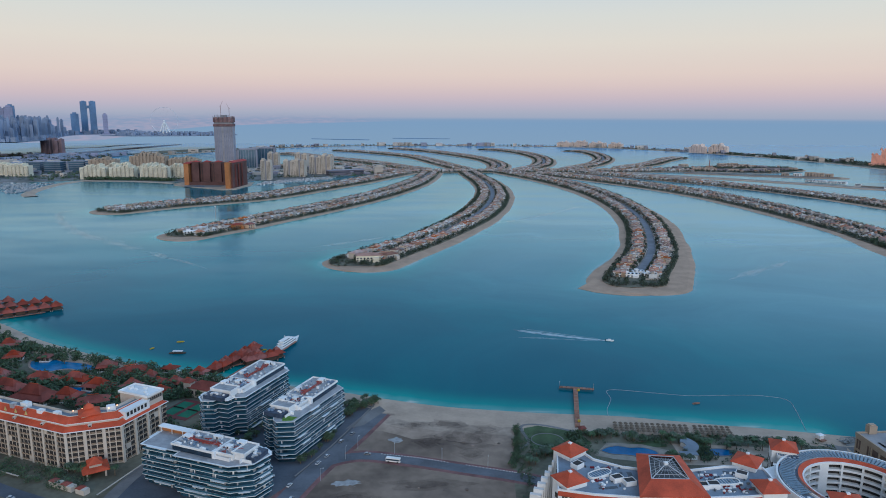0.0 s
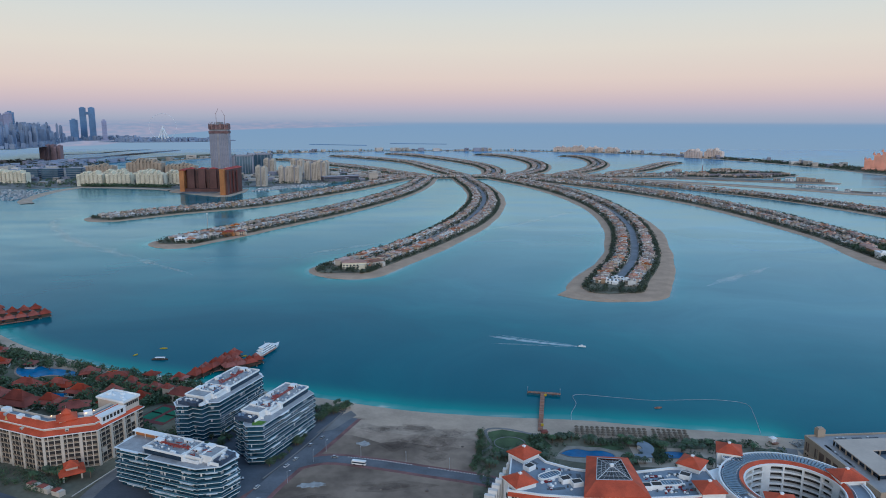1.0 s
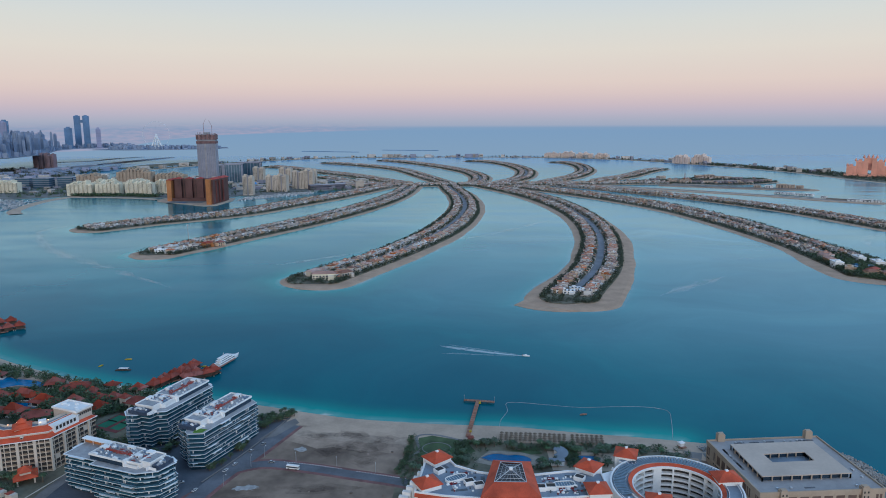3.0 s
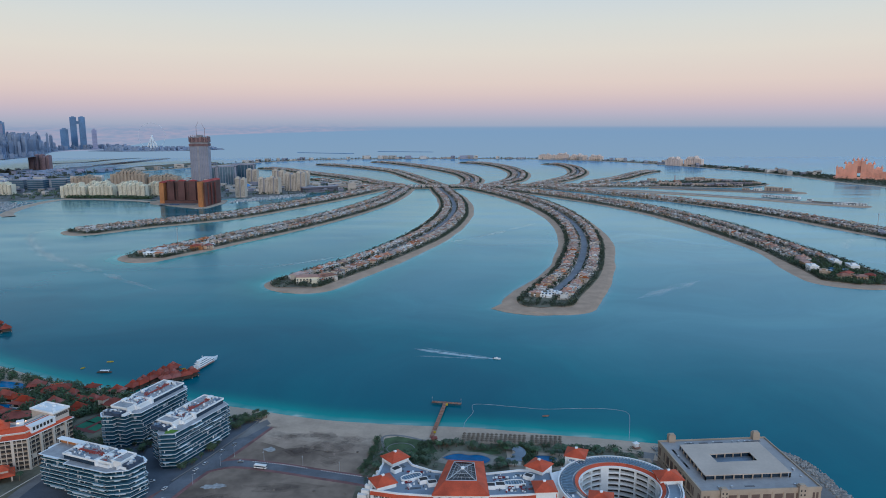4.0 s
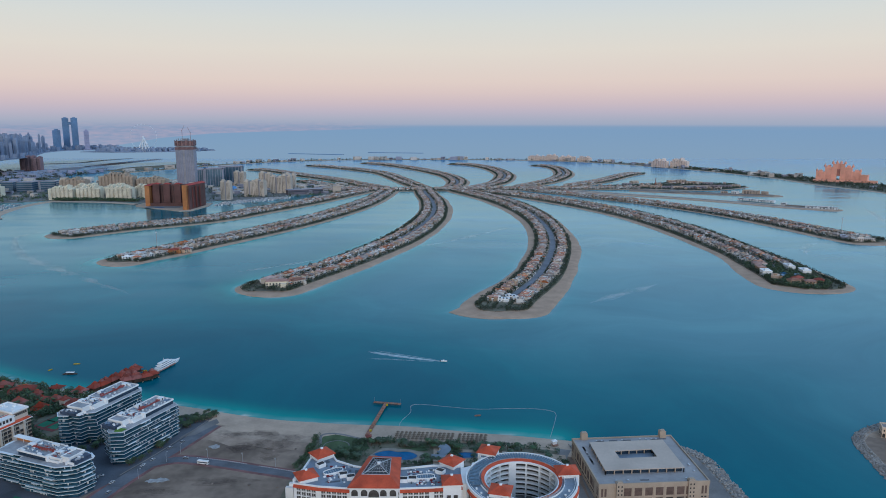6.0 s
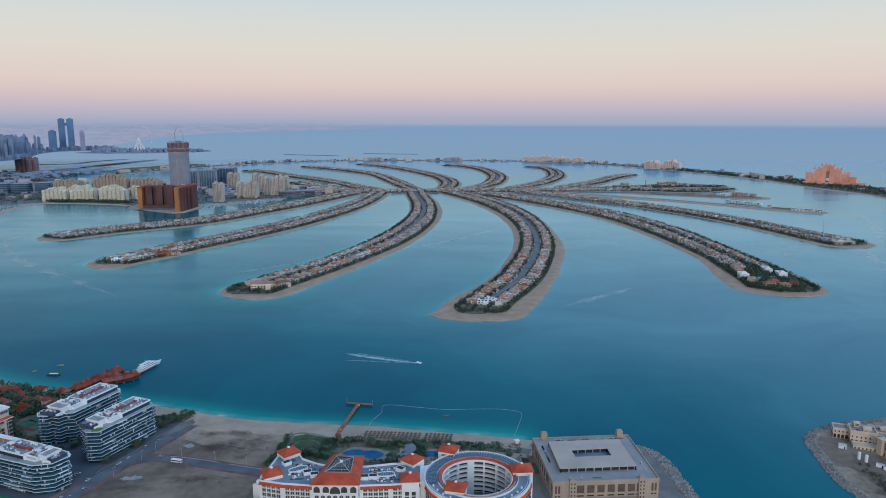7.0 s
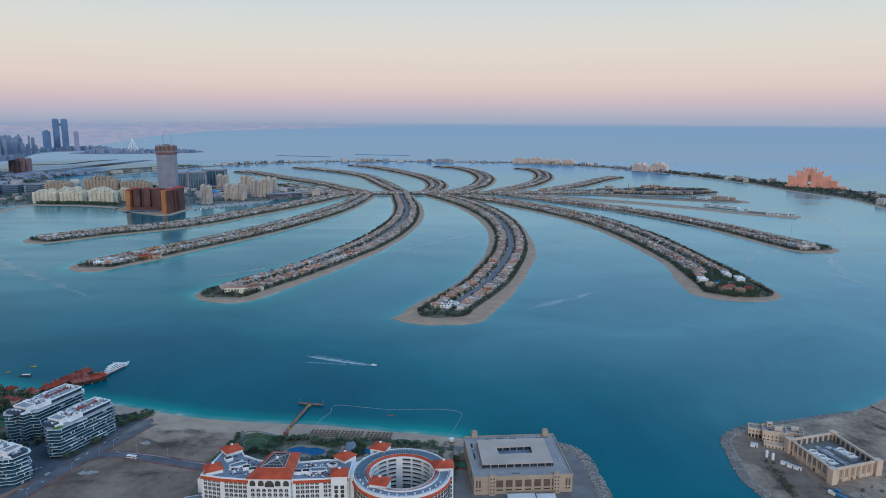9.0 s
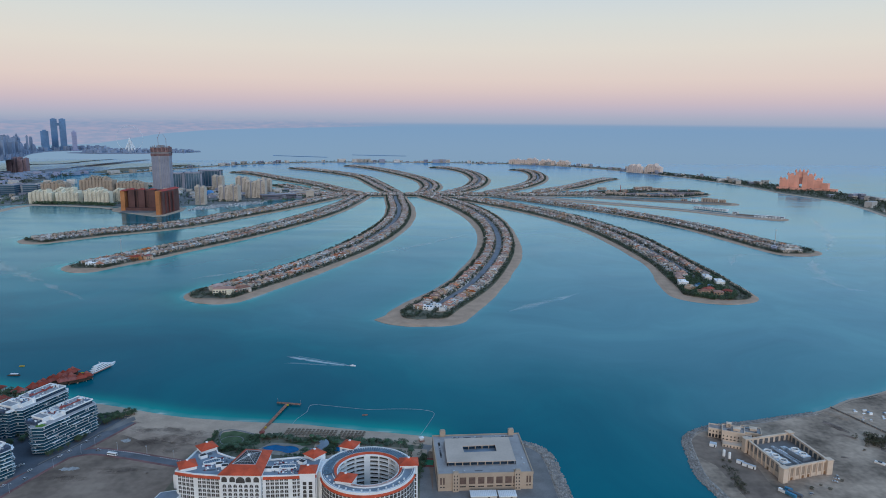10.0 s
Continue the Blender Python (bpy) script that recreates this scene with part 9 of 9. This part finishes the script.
dome = thing("blue_dome", "small blue glazed dome beside mall", "dome", -640, 2560, 1.6)
part("shell", Build().lathe(0, 0, [(18, 0), (17, 8), (13, 14), (7, 18), (0.5, 19.5)], 20), material("blue_dome_glass", (0.08, 0.25, 0.5), 0.2, 0.1, 0.1, 0.5), dome)
for x, y, w, h in ((-1405, 2520, 60, 38), (-1330, 2545, 56, 39), (-1268, 2535, 50, 36), (-1490, 2540, 60, 36)):
    t = thing("dark_offices", "dark blue glazed office block", "office block", x, y, 1.6)
    part("body", Build().cbox(0, 0, 0, w, 40, h), BLUEGLASS, t)
    for q in range(5):
        part("floor_band", Build().cbox(0, 0, h * (q + 1) / 5 - 1, w + 1, 41, 1.2), TOWERGLASS, t)
for x, h in ((-1988, 90), (-1930, 86)):
    t = thing("brick_tower", "reddish twin residential tower", "tower block", x, 3505, 1.6)
    for q, hh in ((-16, 1.0), (0, 0.86), (16, 0.95)):
        part("shaft", Build().cbox(q, abs(q) * 0.5, 0, 15, 30, h * hh).hip(q, abs(q) * 0.5, h * hh, 15, 20, 5, 0, 0.3), material("dusky_red_render", (0.25, 0.165, 0.175), 0.8, 0.15, 0.02, 0.2) if (x, q) == (-1988, -16) else bpy.data.materials["dusky_red_render"], t)
    tagged(part("glazing", window_grid(Build(), -23, 23, -15, 4, h * 0.84, 8, 20, 0.4, 0.5), DARK, t, "rows of dark windows"), kind="stuff")
# low-rise quarter behind the brick towers
lr = random.Random(22)
hb, ht = Build(), Build()
for k in range(320):
    x, y = lr.uniform(-2750, -1620), lr.uniform(2700, 3560)
    hb.mat = lr.choice((0, 0, 1))
    hb.place(x, y, 1.6, lr.uniform(-10, 30)).cbox(0, 0, 0, lr.uniform(14, 50), lr.uniform(12, 30), lr.uniform(4, 18))
for k in range(1500):
    x, y = lr.uniform(-2750, -1620), lr.uniform(2700, 3600)
    r = lr.uniform(4, 9)
    ht.leaves(lr, x, y, 1.6 + r * 0.8, r, r * 0.8, 8, r * 0.55)
stuff("harbour_quarter", hb, "low pale quarter behind brick towers", "buildings", HAZECITY, HAZEGREY)
stuff("harbour_trees", ht, "dull green trees of the harbour quarter", "trees", LEAF3)
# low buildings and trees of the trunk
lr = random.Random(21)
lb, lt = Build(), Build()
for k in range(330):
    x = lr.uniform(-2300, -240)
    y = lr.uniform(2320, 3000) if x < -700 else lr.uniform(2440, 2840)
    lb.mat = lr.choice((0, 0, 1))
    h = lr.uniform(4, 13) if x > -1400 else lr.uniform(5, 24)
    lb.place(x, y, 1.6, lr.uniform(-10, 10)).cbox(0, 0, 0, lr.uniform(12, 45), lr.uniform(10, 28), h)
    lb.mat = 2
    lb.cbox(0, 0, h * 0.55, lr.uniform(12, 30), 10 + lr.uniform(0, 18), 1.3)
stuff("low_buildings", lb, "low pale shops and villas along the trunk", "buildings", VILLAS_WALL, TOWERGLASS, DARK)
for k in range(900):
    x = lr.uniform(-2300, -200)
    y = lr.choice((lr.uniform(2244, 2256), lr.uniform(2300, 3000), lr.uniform(2400, 2700)))
    if x < -1200 and y < 2300:
        y += 40
    if x > -650 and y < 2420:
        y += 90
    r = lr.uniform(2.5, 6)
    lt.leaves(lr, x, y, 1.6 + r * 0.8, r, r * 0.9, 10, r * 0.45)
stuff("trunk_trees", lt, "street trees and shrubs of the trunk", "trees", LEAF3)
t = thing("long_mall", "long low dark-roofed marina building", "building", -345, 2452, 1.6, 28)
part("body", Build().cbox(0, 0, 0, 130, 30, 16), material("slate_cladding", (0.14, 0.13, 0.16), 0.7, 0.2, 0.03, 0.3), t)
part("roof", Build().cbox(0, 0, 16, 134, 34, 1.5), TOWERGLASS, t)
part("window_band", Build().cbox(0, 0, 9, 130.6, 30.6, 2), GLASS, t)
t = thing("corner_block", "pinkish square block near the spine", "building", -232, 2500, 1.6, 10)
part("body", Build().cbox(0, 0, 0, 30, 26, 26), VILLA_WALL, t)
part("roof_house", Build().cbox(4, 0, 26, 12, 10, 5), VILLA_WALL, t)
# marina berths
mb = Build()
for k in range(900):
    if k < 340:
        u, w_ = lr.random(), lr.random()
        x, y = -560 + 190 * u, 2085 + 200 * u + w_ * 95
    else:
        x, y = lr.uniform(-1420, -1130), lr.uniform(1850, 2120)
        if x > -1190 + (2120 - y) * 0.25 or x < -1150 - (y - 1830) * 0.9:
            continue
    l = lr.uniform(8, 22)
    mb.place(x, y, 0, lr.choice((80, 85, -5, 100)))
    mb.mat = 0
    hull_shape(mb, l, l * 0.27, l * 0.09, 0, 5)
    mb.cbox(-l * 0.1, 0, l * 0.09, l * 0.4, l * 0.17, l * 0.1)
    mb.mat = 1
    mb.cbox(-l * 0.05, 0, l * 0.12, l * 0.36, l * 0.18, l * 0.04)
stuff("marina_boats", mb, "white moored motor boats in the marina", "boats", METAL, GLASS)
b = Build()
strip(b, smooth_line([(-1060, 1775), (-1110, 1850), (-1150, 2000), (-1160, 2120), (-1140, 2230)], 20.0), [(-20, -1.0), (-12, 1.2), (14, 1.3), (20, -1.0)])
setting("marina_spit", b, "sandy spit sheltering the marina", SAND, category="beach")
b = Build()
strip(b, smooth_line([(-1140, 2205), (-1020, 2195), (-880, 2160), (-815, 2120)], 20.0), [(-16, -1.0), (-8, 1.5), (14, 1.7), (20, 0.5)])
setting("apartment_beach", b, "narrow beach before cream apartments", SAND, category="beach")
tt = Build()
for k in range(1500):
    x, y = lr.uniform(-1600, -200), lr.uniform(2180, 2950)
    if y < 2230 + (x + 600) * 0.4 and x > -600:
        continue
    if k < 420:
        x = lr.uniform(-1150, -850)
        y = 2228 - max(0.0, x + 1000) * 0.24 + lr.uniform(-6, 10)
    r = lr.uniform(3, 7)
    tt.leaves(lr, x, y, 1.6 + r * 0.8, r, r * 0.8, 9, r * 0.5)
stuff("trunk_trees", tt, "dark street trees between trunk buildings", "trees", LEAF2)
pb = Build()
for k in range(7):
    pb.place(-530 + 38 * k, 2120 + 22 * k, 0, 30).box(-1.5, -45, 0.3, 1.5, 45, 0.8)
stuff("pontoons", pb, "grey floating marina pontoons", "pontoons", PAVING)
mast = thing("frond_mast", "thin dark lattice mast beside frond tip", "mast", -440, 1330, 1.5)
part("pole", Build().tube([(0, 0, 0), (0, 0, 34)], 0.7, 6, 0.7), METAL, mast)
part("head", Build().cbox(0, 0, 33, 3, 3, 2), METAL, mast)
copy_thing(mast, pose(1120, 1530, 1.5))

# low islands and breakwaters towards the mainland
MUD = material("wet_dredged_sand", (0.30, 0.29, 0.30), 0.9, 0.25, 0.01, 0.08, other=(0.21, 0.22, 0.25))
fl = random.Random(8)
for nm, pts, wd, mt in (("breakwater", [(-2390, 4180), (-2334, 4264), (-2174, 4376), (-2146, 4687), (-2061, 4927)], 17, TRUNKLAND),
                        ("outer_islet", [(-1640, 3660), (-1575, 3730), (-1560, 3920), (-1480, 4040), (-1410, 4190), (-1330, 4330)], 88, EARTH),
                        ("sandbar", [(-2060, 3400), (-1895, 3545), (-1940, 3833), (-1931, 3968)], 64, MUD), ("sandbar_b", [(-1925, 4010), (-1901, 4246), (-1858, 4617), (-1824, 4842)], 44, MUD),
                        ("sandbar_c", [(-1740, 3690), (-1765, 3800), (-1765, 3908)], 14, MUD)):
    bw = Build()
    ln_ = smooth_line(pts, 30.0)
    tp_ = wd * np.sin(np.linspace(0.15, math.pi - 0.15, len(ln_))) ** 0.5
    strip(bw, ln_, [(-tp_ - 8, -1), (-tp_, 2.0), (tp_, 2.0), (tp_ + 8, -1)])
    setting(nm, bw, "low strip of land towards the mainland", mt, category="islet")

# ---- the far crescent's hotels ----
pink = thing("twin_arch_hotel", "salmon-pink palace hotel with domed towers and arched gateway", "hotel", 1925, 2965, 1.6, -32)
for x, w, h in ((-70, 34, 42), (-38, 30, 64), (38, 30, 64), (70, 34, 46)):
    part("wing", Build().cbox(x, 0, 0, w, 30, h), PINKSTONE, pink)
    tagged(part("glazing", window_grid(Build(), x - w / 2 + 3, x + w / 2 - 3, -15, 4, h - 3, 6, int(h / 4.5), 0.4, 0.4), material("dusky_pane", (0.42, 0.18, 0.14), 0.6, 0.2, 0.1, 0.5) if x == -70 else bpy.data.materials["dusky_pane"], pink, "dusky window rows"), kind="stuff")
for x in (-15, 15):
    part("gate_tower", Build().cbox(x, 0, 0, 17, 34, 78), PINKSTONE, pink)
part("gate_bridge", Build().box(-8, -12, 56, 8, 12, 80), PINKSTONE, pink)
part("gate_arch", Build().place(0, -12.5, 26).box(-7, -0.5, 0, 7, 26, 30), bpy.data.materials["dusky_pane"], pink, "deep pointed archway")
for x, h in ((-84, 42), (-54, 64), (-24, 78), (-8, 80), (8, 80), (24, 78), (54, 64), (84, 46)):
    part("dome", Build().lathe(x, 0, [(5, h), (5.5, h + 4), (4, h + 8), (1.2, h + 11), (0.3, h + 16)], 12), PINKSTONE, pink)
for x, h in ((-70, 42), (-38, 64), (38, 64), (70, 46)):
    part("roof_storey", Build().cbox(x, 0, h, 14, 20, 6).hip(x, 0, h + 6, 14, 20, 4, 0.3, 0.3), PINKSTONE, pink)
part("podium", Build().cbox(0, -26, 0, 190, 30, 9), PINKSTONE, pink)
part("side_wing", Build().place(100, -8, 0, -14).cbox(0, 0, 0, 30, 26, 34), PINKSTONE, pink)
part("low_hall", Build().place(130, -16, 0, -14).cbox(0, 0, 0, 40, 24, 10), PINKSTONE, pink)
cream_pink = material("pale_peach_render", (0.78, 0.63, 0.54), 0.8, 0.1, 0.02, 0.2)
for k, (x, y, w, h, deg) in enumerate(((1440, 3945, 90, 52, -45), (1535, 3890, 100, 56, -45), (820, 4690, 110, 38, -18), (920, 4660, 90, 44, -22), (1020, 4600, 110, 40, -28), (1120, 4530, 90, 36, -32))):
    t = cream_block(x, y, w, 40, h, deg, 400 + k, cream_pink, "crescent_hotel", "peach-coloured resort hotel on the far crescent", PEACHPANE)
# low resort complexes and building sites on the eastern fronds
cq = random.Random(33)
tan_c = material("resort_tan_render", (0.47, 0.375, 0.31), 0.85, 0.15, 0.03, 0.3)
MAUVE = material("bare_concrete_shells", (0.27, 0.245, 0.27), 0.9, 0.2, 0.05, 0.4)


def beach_complex(x, y, deg, w, h, mat, label, tiled=False):
    """Stepped low wings round a main body, with a recessed ribbon of glass on every floor."""
    t = thing("beach_complex", label, "hotel", x, y, 1.9, deg, "low beach resorts")
    part("main_body", Build().cbox(0, 3, 0, w, 15, h), mat, t)
    part("parapet", Build().place(0, 3, h).rim([(-w / 2, -7.5), (w / 2, -7.5), (w / 2, 7.5), (-w / 2, 7.5)], [(-w / 2 + 0.5, -7), (w / 2 - 0.5, -7), (w / 2 - 0.5, 7), (-w / 2 + 0.5, 7)], 0, 0.9), mat, t)
    for q in range(max(2, int(h / 3.4))):
        part("window_band", Build().cbox(0, -4.5, 0.9 + 3.4 * q, w * 0.92, 0.3, 1.7), GLASS, t, "dark ribbon glazing")
    for q in (-0.4, -0.1, 0.22, 0.44):
        hh, lw_, ld = h * cq.uniform(0.55, 1.12), w * cq.uniform(0.1, 0.2), cq.uniform(9, 19)
        part("wing", Build().cbox(q * w, -3, 0, lw_, ld, hh), mat, t)
        if tiled:
            part("wing_roof", Build().hip(q * w, -3, hh, lw_, ld, 1.8, 0.5, 0.3), cq.choice((VILLA_ROOF, VILLA_GREY)), t)
        else:
            part("roof_room", Build().cbox(q * w, -1, hh, lw_ * 0.5, 4, 2.2), mat, t)
    return t


for x, y, deg, w, h in ((1186, 2232, -42, 30, 5), (1206, 2206, -42, 28, 6), (1226, 2180, -42, 30, 5), (1246, 2158, -42, 24, 6), (1258, 2095, -45, 16, 5), (1304, 2012, -38, 34, 5), (1330, 1992, -36, 32, 6), (1352, 1978, -36, 24, 5)):
    beach_complex(x, y, deg, w, h, VILLA_WHITE, "white flat-roofed modern beach house group on sand")
t = thing("site_wall", "long low boundary wall on bare sand", "wall", 1272, 2048, 1.9, -42)
part("wall_run", Build().cbox(0, 0, 0, 60, 0.8, 4.5), PAVING, t)
for x, y, deg, w, h in ((1250, 2447, -20, 26, 8), (1292, 2440, -22, 34, 13), (1320, 2430, -24, 26, 11), (1346, 2418, -24, 24, 9), (1215, 2462, -20, 24, 6)):
    beach_complex(x, y, deg, w, h, VILLA_WHITE if w == 26 and h == 8 else tan_c, "tan low-rise beach resort with stepped wings")
for x, y, deg, w, h, m in ((1162, 2885, 8, 44, 12, 0), (1195, 2868, 4, 40, 15, 0), (1228, 2846, -4, 42, 11, 0), (1262, 2848, -8, 34, 8, 0), (1286, 2806, -10, 40, 9, 1), (1140, 2618, 14, 38, 9, 1), (1180, 2606, 8, 44, 12, 1), (1206, 2636, 2, 40, 11, 0), (1254, 2641, -20, 46, 13, 1),
                             (1308, 2668, -28, 38, 10, 1), (1360, 2700, -30, 34, 9, 0), (994, 2872, 24, 36, 10, 0), (986, 2692, -10, 40, 9, 0), (1018, 2650, -10, 46, 12, 0), (936, 2776, 18, 36, 8, 1), (1060, 2645, -6, 44, 8, 1), (1100, 2632, -4, 40, 9, 0)):
    beach_complex(x, y, deg, w, h, (tan_c, MAUVE)[m], ("tan low-rise beach resort with stepped wings", "mauve-grey bare concrete shell of an unfinished resort")[m], m == 0 and w > 40)
t = thing("lattice_mast", "slender dull red lattice mast among low resorts", "mast", 1022, 2668, 1.9)
for q in ((-1.6, -1.6), (1.6, -1.6), (1.6, 1.6), (-1.6, 1.6)):
    part("leg", Build().tube([(*q, 0), (q[0] * 0.3, q[1] * 0.3, 40)], 0.35, 4), REDPIPE, t)
for k in range(9):
    r_ = 1.6 - 1.1 * k / 9
    part("brace", Build().cbox(0, 0, 2 + 4.2 * k, 2 * r_ + 0.4, 2 * r_ + 0.4, 0.3), REDPIPE, t)
cb, ct = Build(), Build()
for k in range(260):
    i = fl.randrange(len(ring) - 8)
    o = fl.uniform(-0.7, 0.6) * ring[i, 2]
    x, y = ring[i, 0] + nr_[i, 0] * o, ring[i, 1] + nr_[i, 1] * o
    if (x - 1925) ** 2 + (y - 2965) ** 2 < 190 ** 2:
        continue
    if fl.random() < 0.45:
        h = fl.uniform(6, 22)
        cb.mat = fl.choice((0, 0, 1))
        cb.place(x, y, 1.6, fl.uniform(0, 90)).cbox(0, 0, 0, fl.uniform(15, 60), fl.uniform(12, 26), h)
        cb.mat = 2
        cb.cbox(0, 0, h * 0.5, 20, 20, h * 0.15)
stuff("crescent_buildings", cb, "low resort buildings on the far crescent", "buildings", VILLAS_WALL, TOWERGLASS, DARK)
for k in range(2600):
    i = fl.randrange(len(ring) - 4)
    if fl.random() < 0.72:
        i = fl.randrange(int(len(ring) * 0.64), len(ring) - 4)
    o = fl.uniform(-0.8, 0.75) * ring[i, 2]
    r = fl.uniform(3, 7)
    ct.leaves(fl, ring[i, 0] + nr_[i, 0] * o, ring[i, 1] + nr_[i, 1] * o, 1.6 + r * 0.8, r, r * 0.9, 9, r * 0.5)
stuff("crescent_trees", ct, "haze-dulled trees and scrub on the far crescent", "trees", LEAF3)

# ---- the mainland on the skyline, drawn in at two thirds of its distance ----
K, CX, CY, CZ = 0.68, 128.0, -89.0, 256.0


def far_place(x, y):
    return CX + K * (x - CX), CY + K * (y - CY)


LAND_Z = CZ * (1 - K)
sk = random.Random(17)
SHORELINE = [(-2890, 4700), (-2917, 4901), (-2930, 5060), (-3016, 5385), (-3200, 5800), (-3297, 6078), (-3335, 6413), (-3230, 6540), (-3110, 6640), (-2960, 6780)]
quay = smooth_line([far_place(x, y) for x, y in SHORELINE], 40.0)
b = Build()
strip(b, quay, [(-300, LAND_Z - 3), (-300, LAND_Z), (0, LAND_Z), (0, LAND_Z - 3), (-300, LAND_Z - 3)])
setting("backdrop_mainland", b, "hazy mainland coast on the skyline", HAZELAND, category="backdrop")
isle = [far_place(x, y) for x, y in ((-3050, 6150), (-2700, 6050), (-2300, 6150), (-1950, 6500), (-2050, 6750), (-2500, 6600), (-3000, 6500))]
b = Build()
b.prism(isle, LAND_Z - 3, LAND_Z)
setting("backdrop_island", b, "hazy built-up island on the skyline", HAZELAND, category="backdrop")


for pts in (((-1106, 5768), (-860, 5660), (-618, 5562)), ((-456, 5970), (-220, 5900), (22, 5844))):
    b = Build()
    strip(b, smooth_line([(CX + 0.8 * (x - CX), CY + 0.8 * (y - CY)) for x, y in pts], 40.0), [(-9, CZ * 0.2 - 2), (-5, CZ * 0.2 + 1.5), (5, CZ * 0.2 + 1.5), (9, CZ * 0.2 - 2)])
    setting("backdrop_breakwater", b, "thin dark breakwater on the open sea", HAZEBLUE, category="backdrop")


def far_tower(name, label, x, y, w, d, h, mat, top=0.0):
    px, py = far_place(x, y)
    t = thing(name, label, "skyscraper", px, py, LAND_Z, 25, "skyline towers")
    part("shaft", Build().cbox(0, 0, 0, w * K, d * K, h * K), mat, t)
    part("podium", Build().cbox(0, 0, -5 * K, w * K * 1.6, d * K * 1.6, 14 * K), mat, t)
    part("crown", Build().cbox(0, 0, h * K, w * K * 0.5, d * K * 0.5, max(top, 6) * K), mat, t)
    g = Build()
    for k in range(int(h / 14)):
        g.cbox(0, 0, (k + 0.5) * 14 * K, w * K + 0.6, d * K + 0.6, 3.2 * K)
    tagged(part("banding", g, mat, t, "pale floor bands"), kind="stuff")
    return t


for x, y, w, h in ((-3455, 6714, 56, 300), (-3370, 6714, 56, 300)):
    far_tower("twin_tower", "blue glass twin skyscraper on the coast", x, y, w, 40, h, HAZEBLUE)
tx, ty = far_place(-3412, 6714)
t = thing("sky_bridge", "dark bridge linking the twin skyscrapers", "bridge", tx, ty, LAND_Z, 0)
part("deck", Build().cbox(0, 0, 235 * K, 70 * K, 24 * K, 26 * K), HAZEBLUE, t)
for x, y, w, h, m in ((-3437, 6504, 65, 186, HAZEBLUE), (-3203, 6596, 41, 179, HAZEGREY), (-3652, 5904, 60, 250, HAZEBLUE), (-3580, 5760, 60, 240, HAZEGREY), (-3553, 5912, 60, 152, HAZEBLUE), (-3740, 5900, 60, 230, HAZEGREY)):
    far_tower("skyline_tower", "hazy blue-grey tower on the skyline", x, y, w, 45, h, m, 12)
fb = Build()
quay_out = sides(quay)
for k in range(620):
    i = sk.randrange(len(quay))
    back = sk.uniform(8, 290)
    low = sk.random() < 0.4 or quay[i, 1] > far_place(0, 6250)[1]
    h, w = sk.uniform(8, 40) if low or back < 40 else sk.uniform(60, 165), sk.uniform(15, 30)
    fb.place(quay[i, 0] - quay_out[i, 0] * back, quay[i, 1] - quay_out[i, 1] * back, LAND_Z, sk.uniform(0, 45)).cbox(0, 0, 0, w * K, w * K * 0.8, h * K)
    if h > 60:
        fb.cbox(0, 0, h * K, w * K * 0.55, w * K * 0.5, h * K * 0.07)
for k in range(200):
    px, py = far_place(sk.uniform(-2950, -2000), sk.uniform(6180, 6560))
    fb.place(px, py, LAND_Z, sk.uniform(0, 45)).cbox(0, 0, 0, sk.uniform(14, 34) * K, sk.uniform(14, 34) * K, sk.uniform(8, 34) * K)
stuff("skyline_buildings", fb, "hazy mass of mainland buildings", "buildings", HAZECITY)
wx, wy = far_place(-2536, 6298)
wheel = thing("observation_wheel", "giant pale observation wheel on splayed legs", "ferris wheel", wx, wy, LAND_Z, 12)
rim_pts = [(115 * K * math.cos(a), 0, 128 * K + 115 * K * math.sin(a)) for a in np.linspace(0, 2 * math.pi, 49)]
part("rim", Build().tube(rim_pts, 0.8, 6), SLAB, wheel, "pale lilac steel rim")
part("hub", Build().tube([(0, -10 * K, 128 * K), (0, 10 * K, 128 * K)], 7 * K, 10), SLAB, wheel)
for x in (-52, -18, 18, 52):
    for y in (-26, 26):
        part("leg", Build().tube([(x * K, y * K, 0), (0, y * 0.3 * K, 128 * K)], 4.2 * K, 6, 0.7), SLAB, wheel)
for k in range(24):
    a = k * math.pi / 12
    part("capsule", Build().place(117 * K * math.cos(a), 0, (128 + 117 * math.sin(a)) * K).lathe(0, 0, [(0.4, -1.4), (1.5, -0.7), (1.5, 0.7), (0.4, 1.4)], 6), HAZEGREY, wheel)
for k in range(16):
    a = k * math.pi / 8
    part("spoke", Build().tube([(0, 0, 128 * K), (114 * K * math.cos(a), 0, (128 + 114 * math.sin(a)) * K)], 0.12, 4), HAZEGREY, wheel)
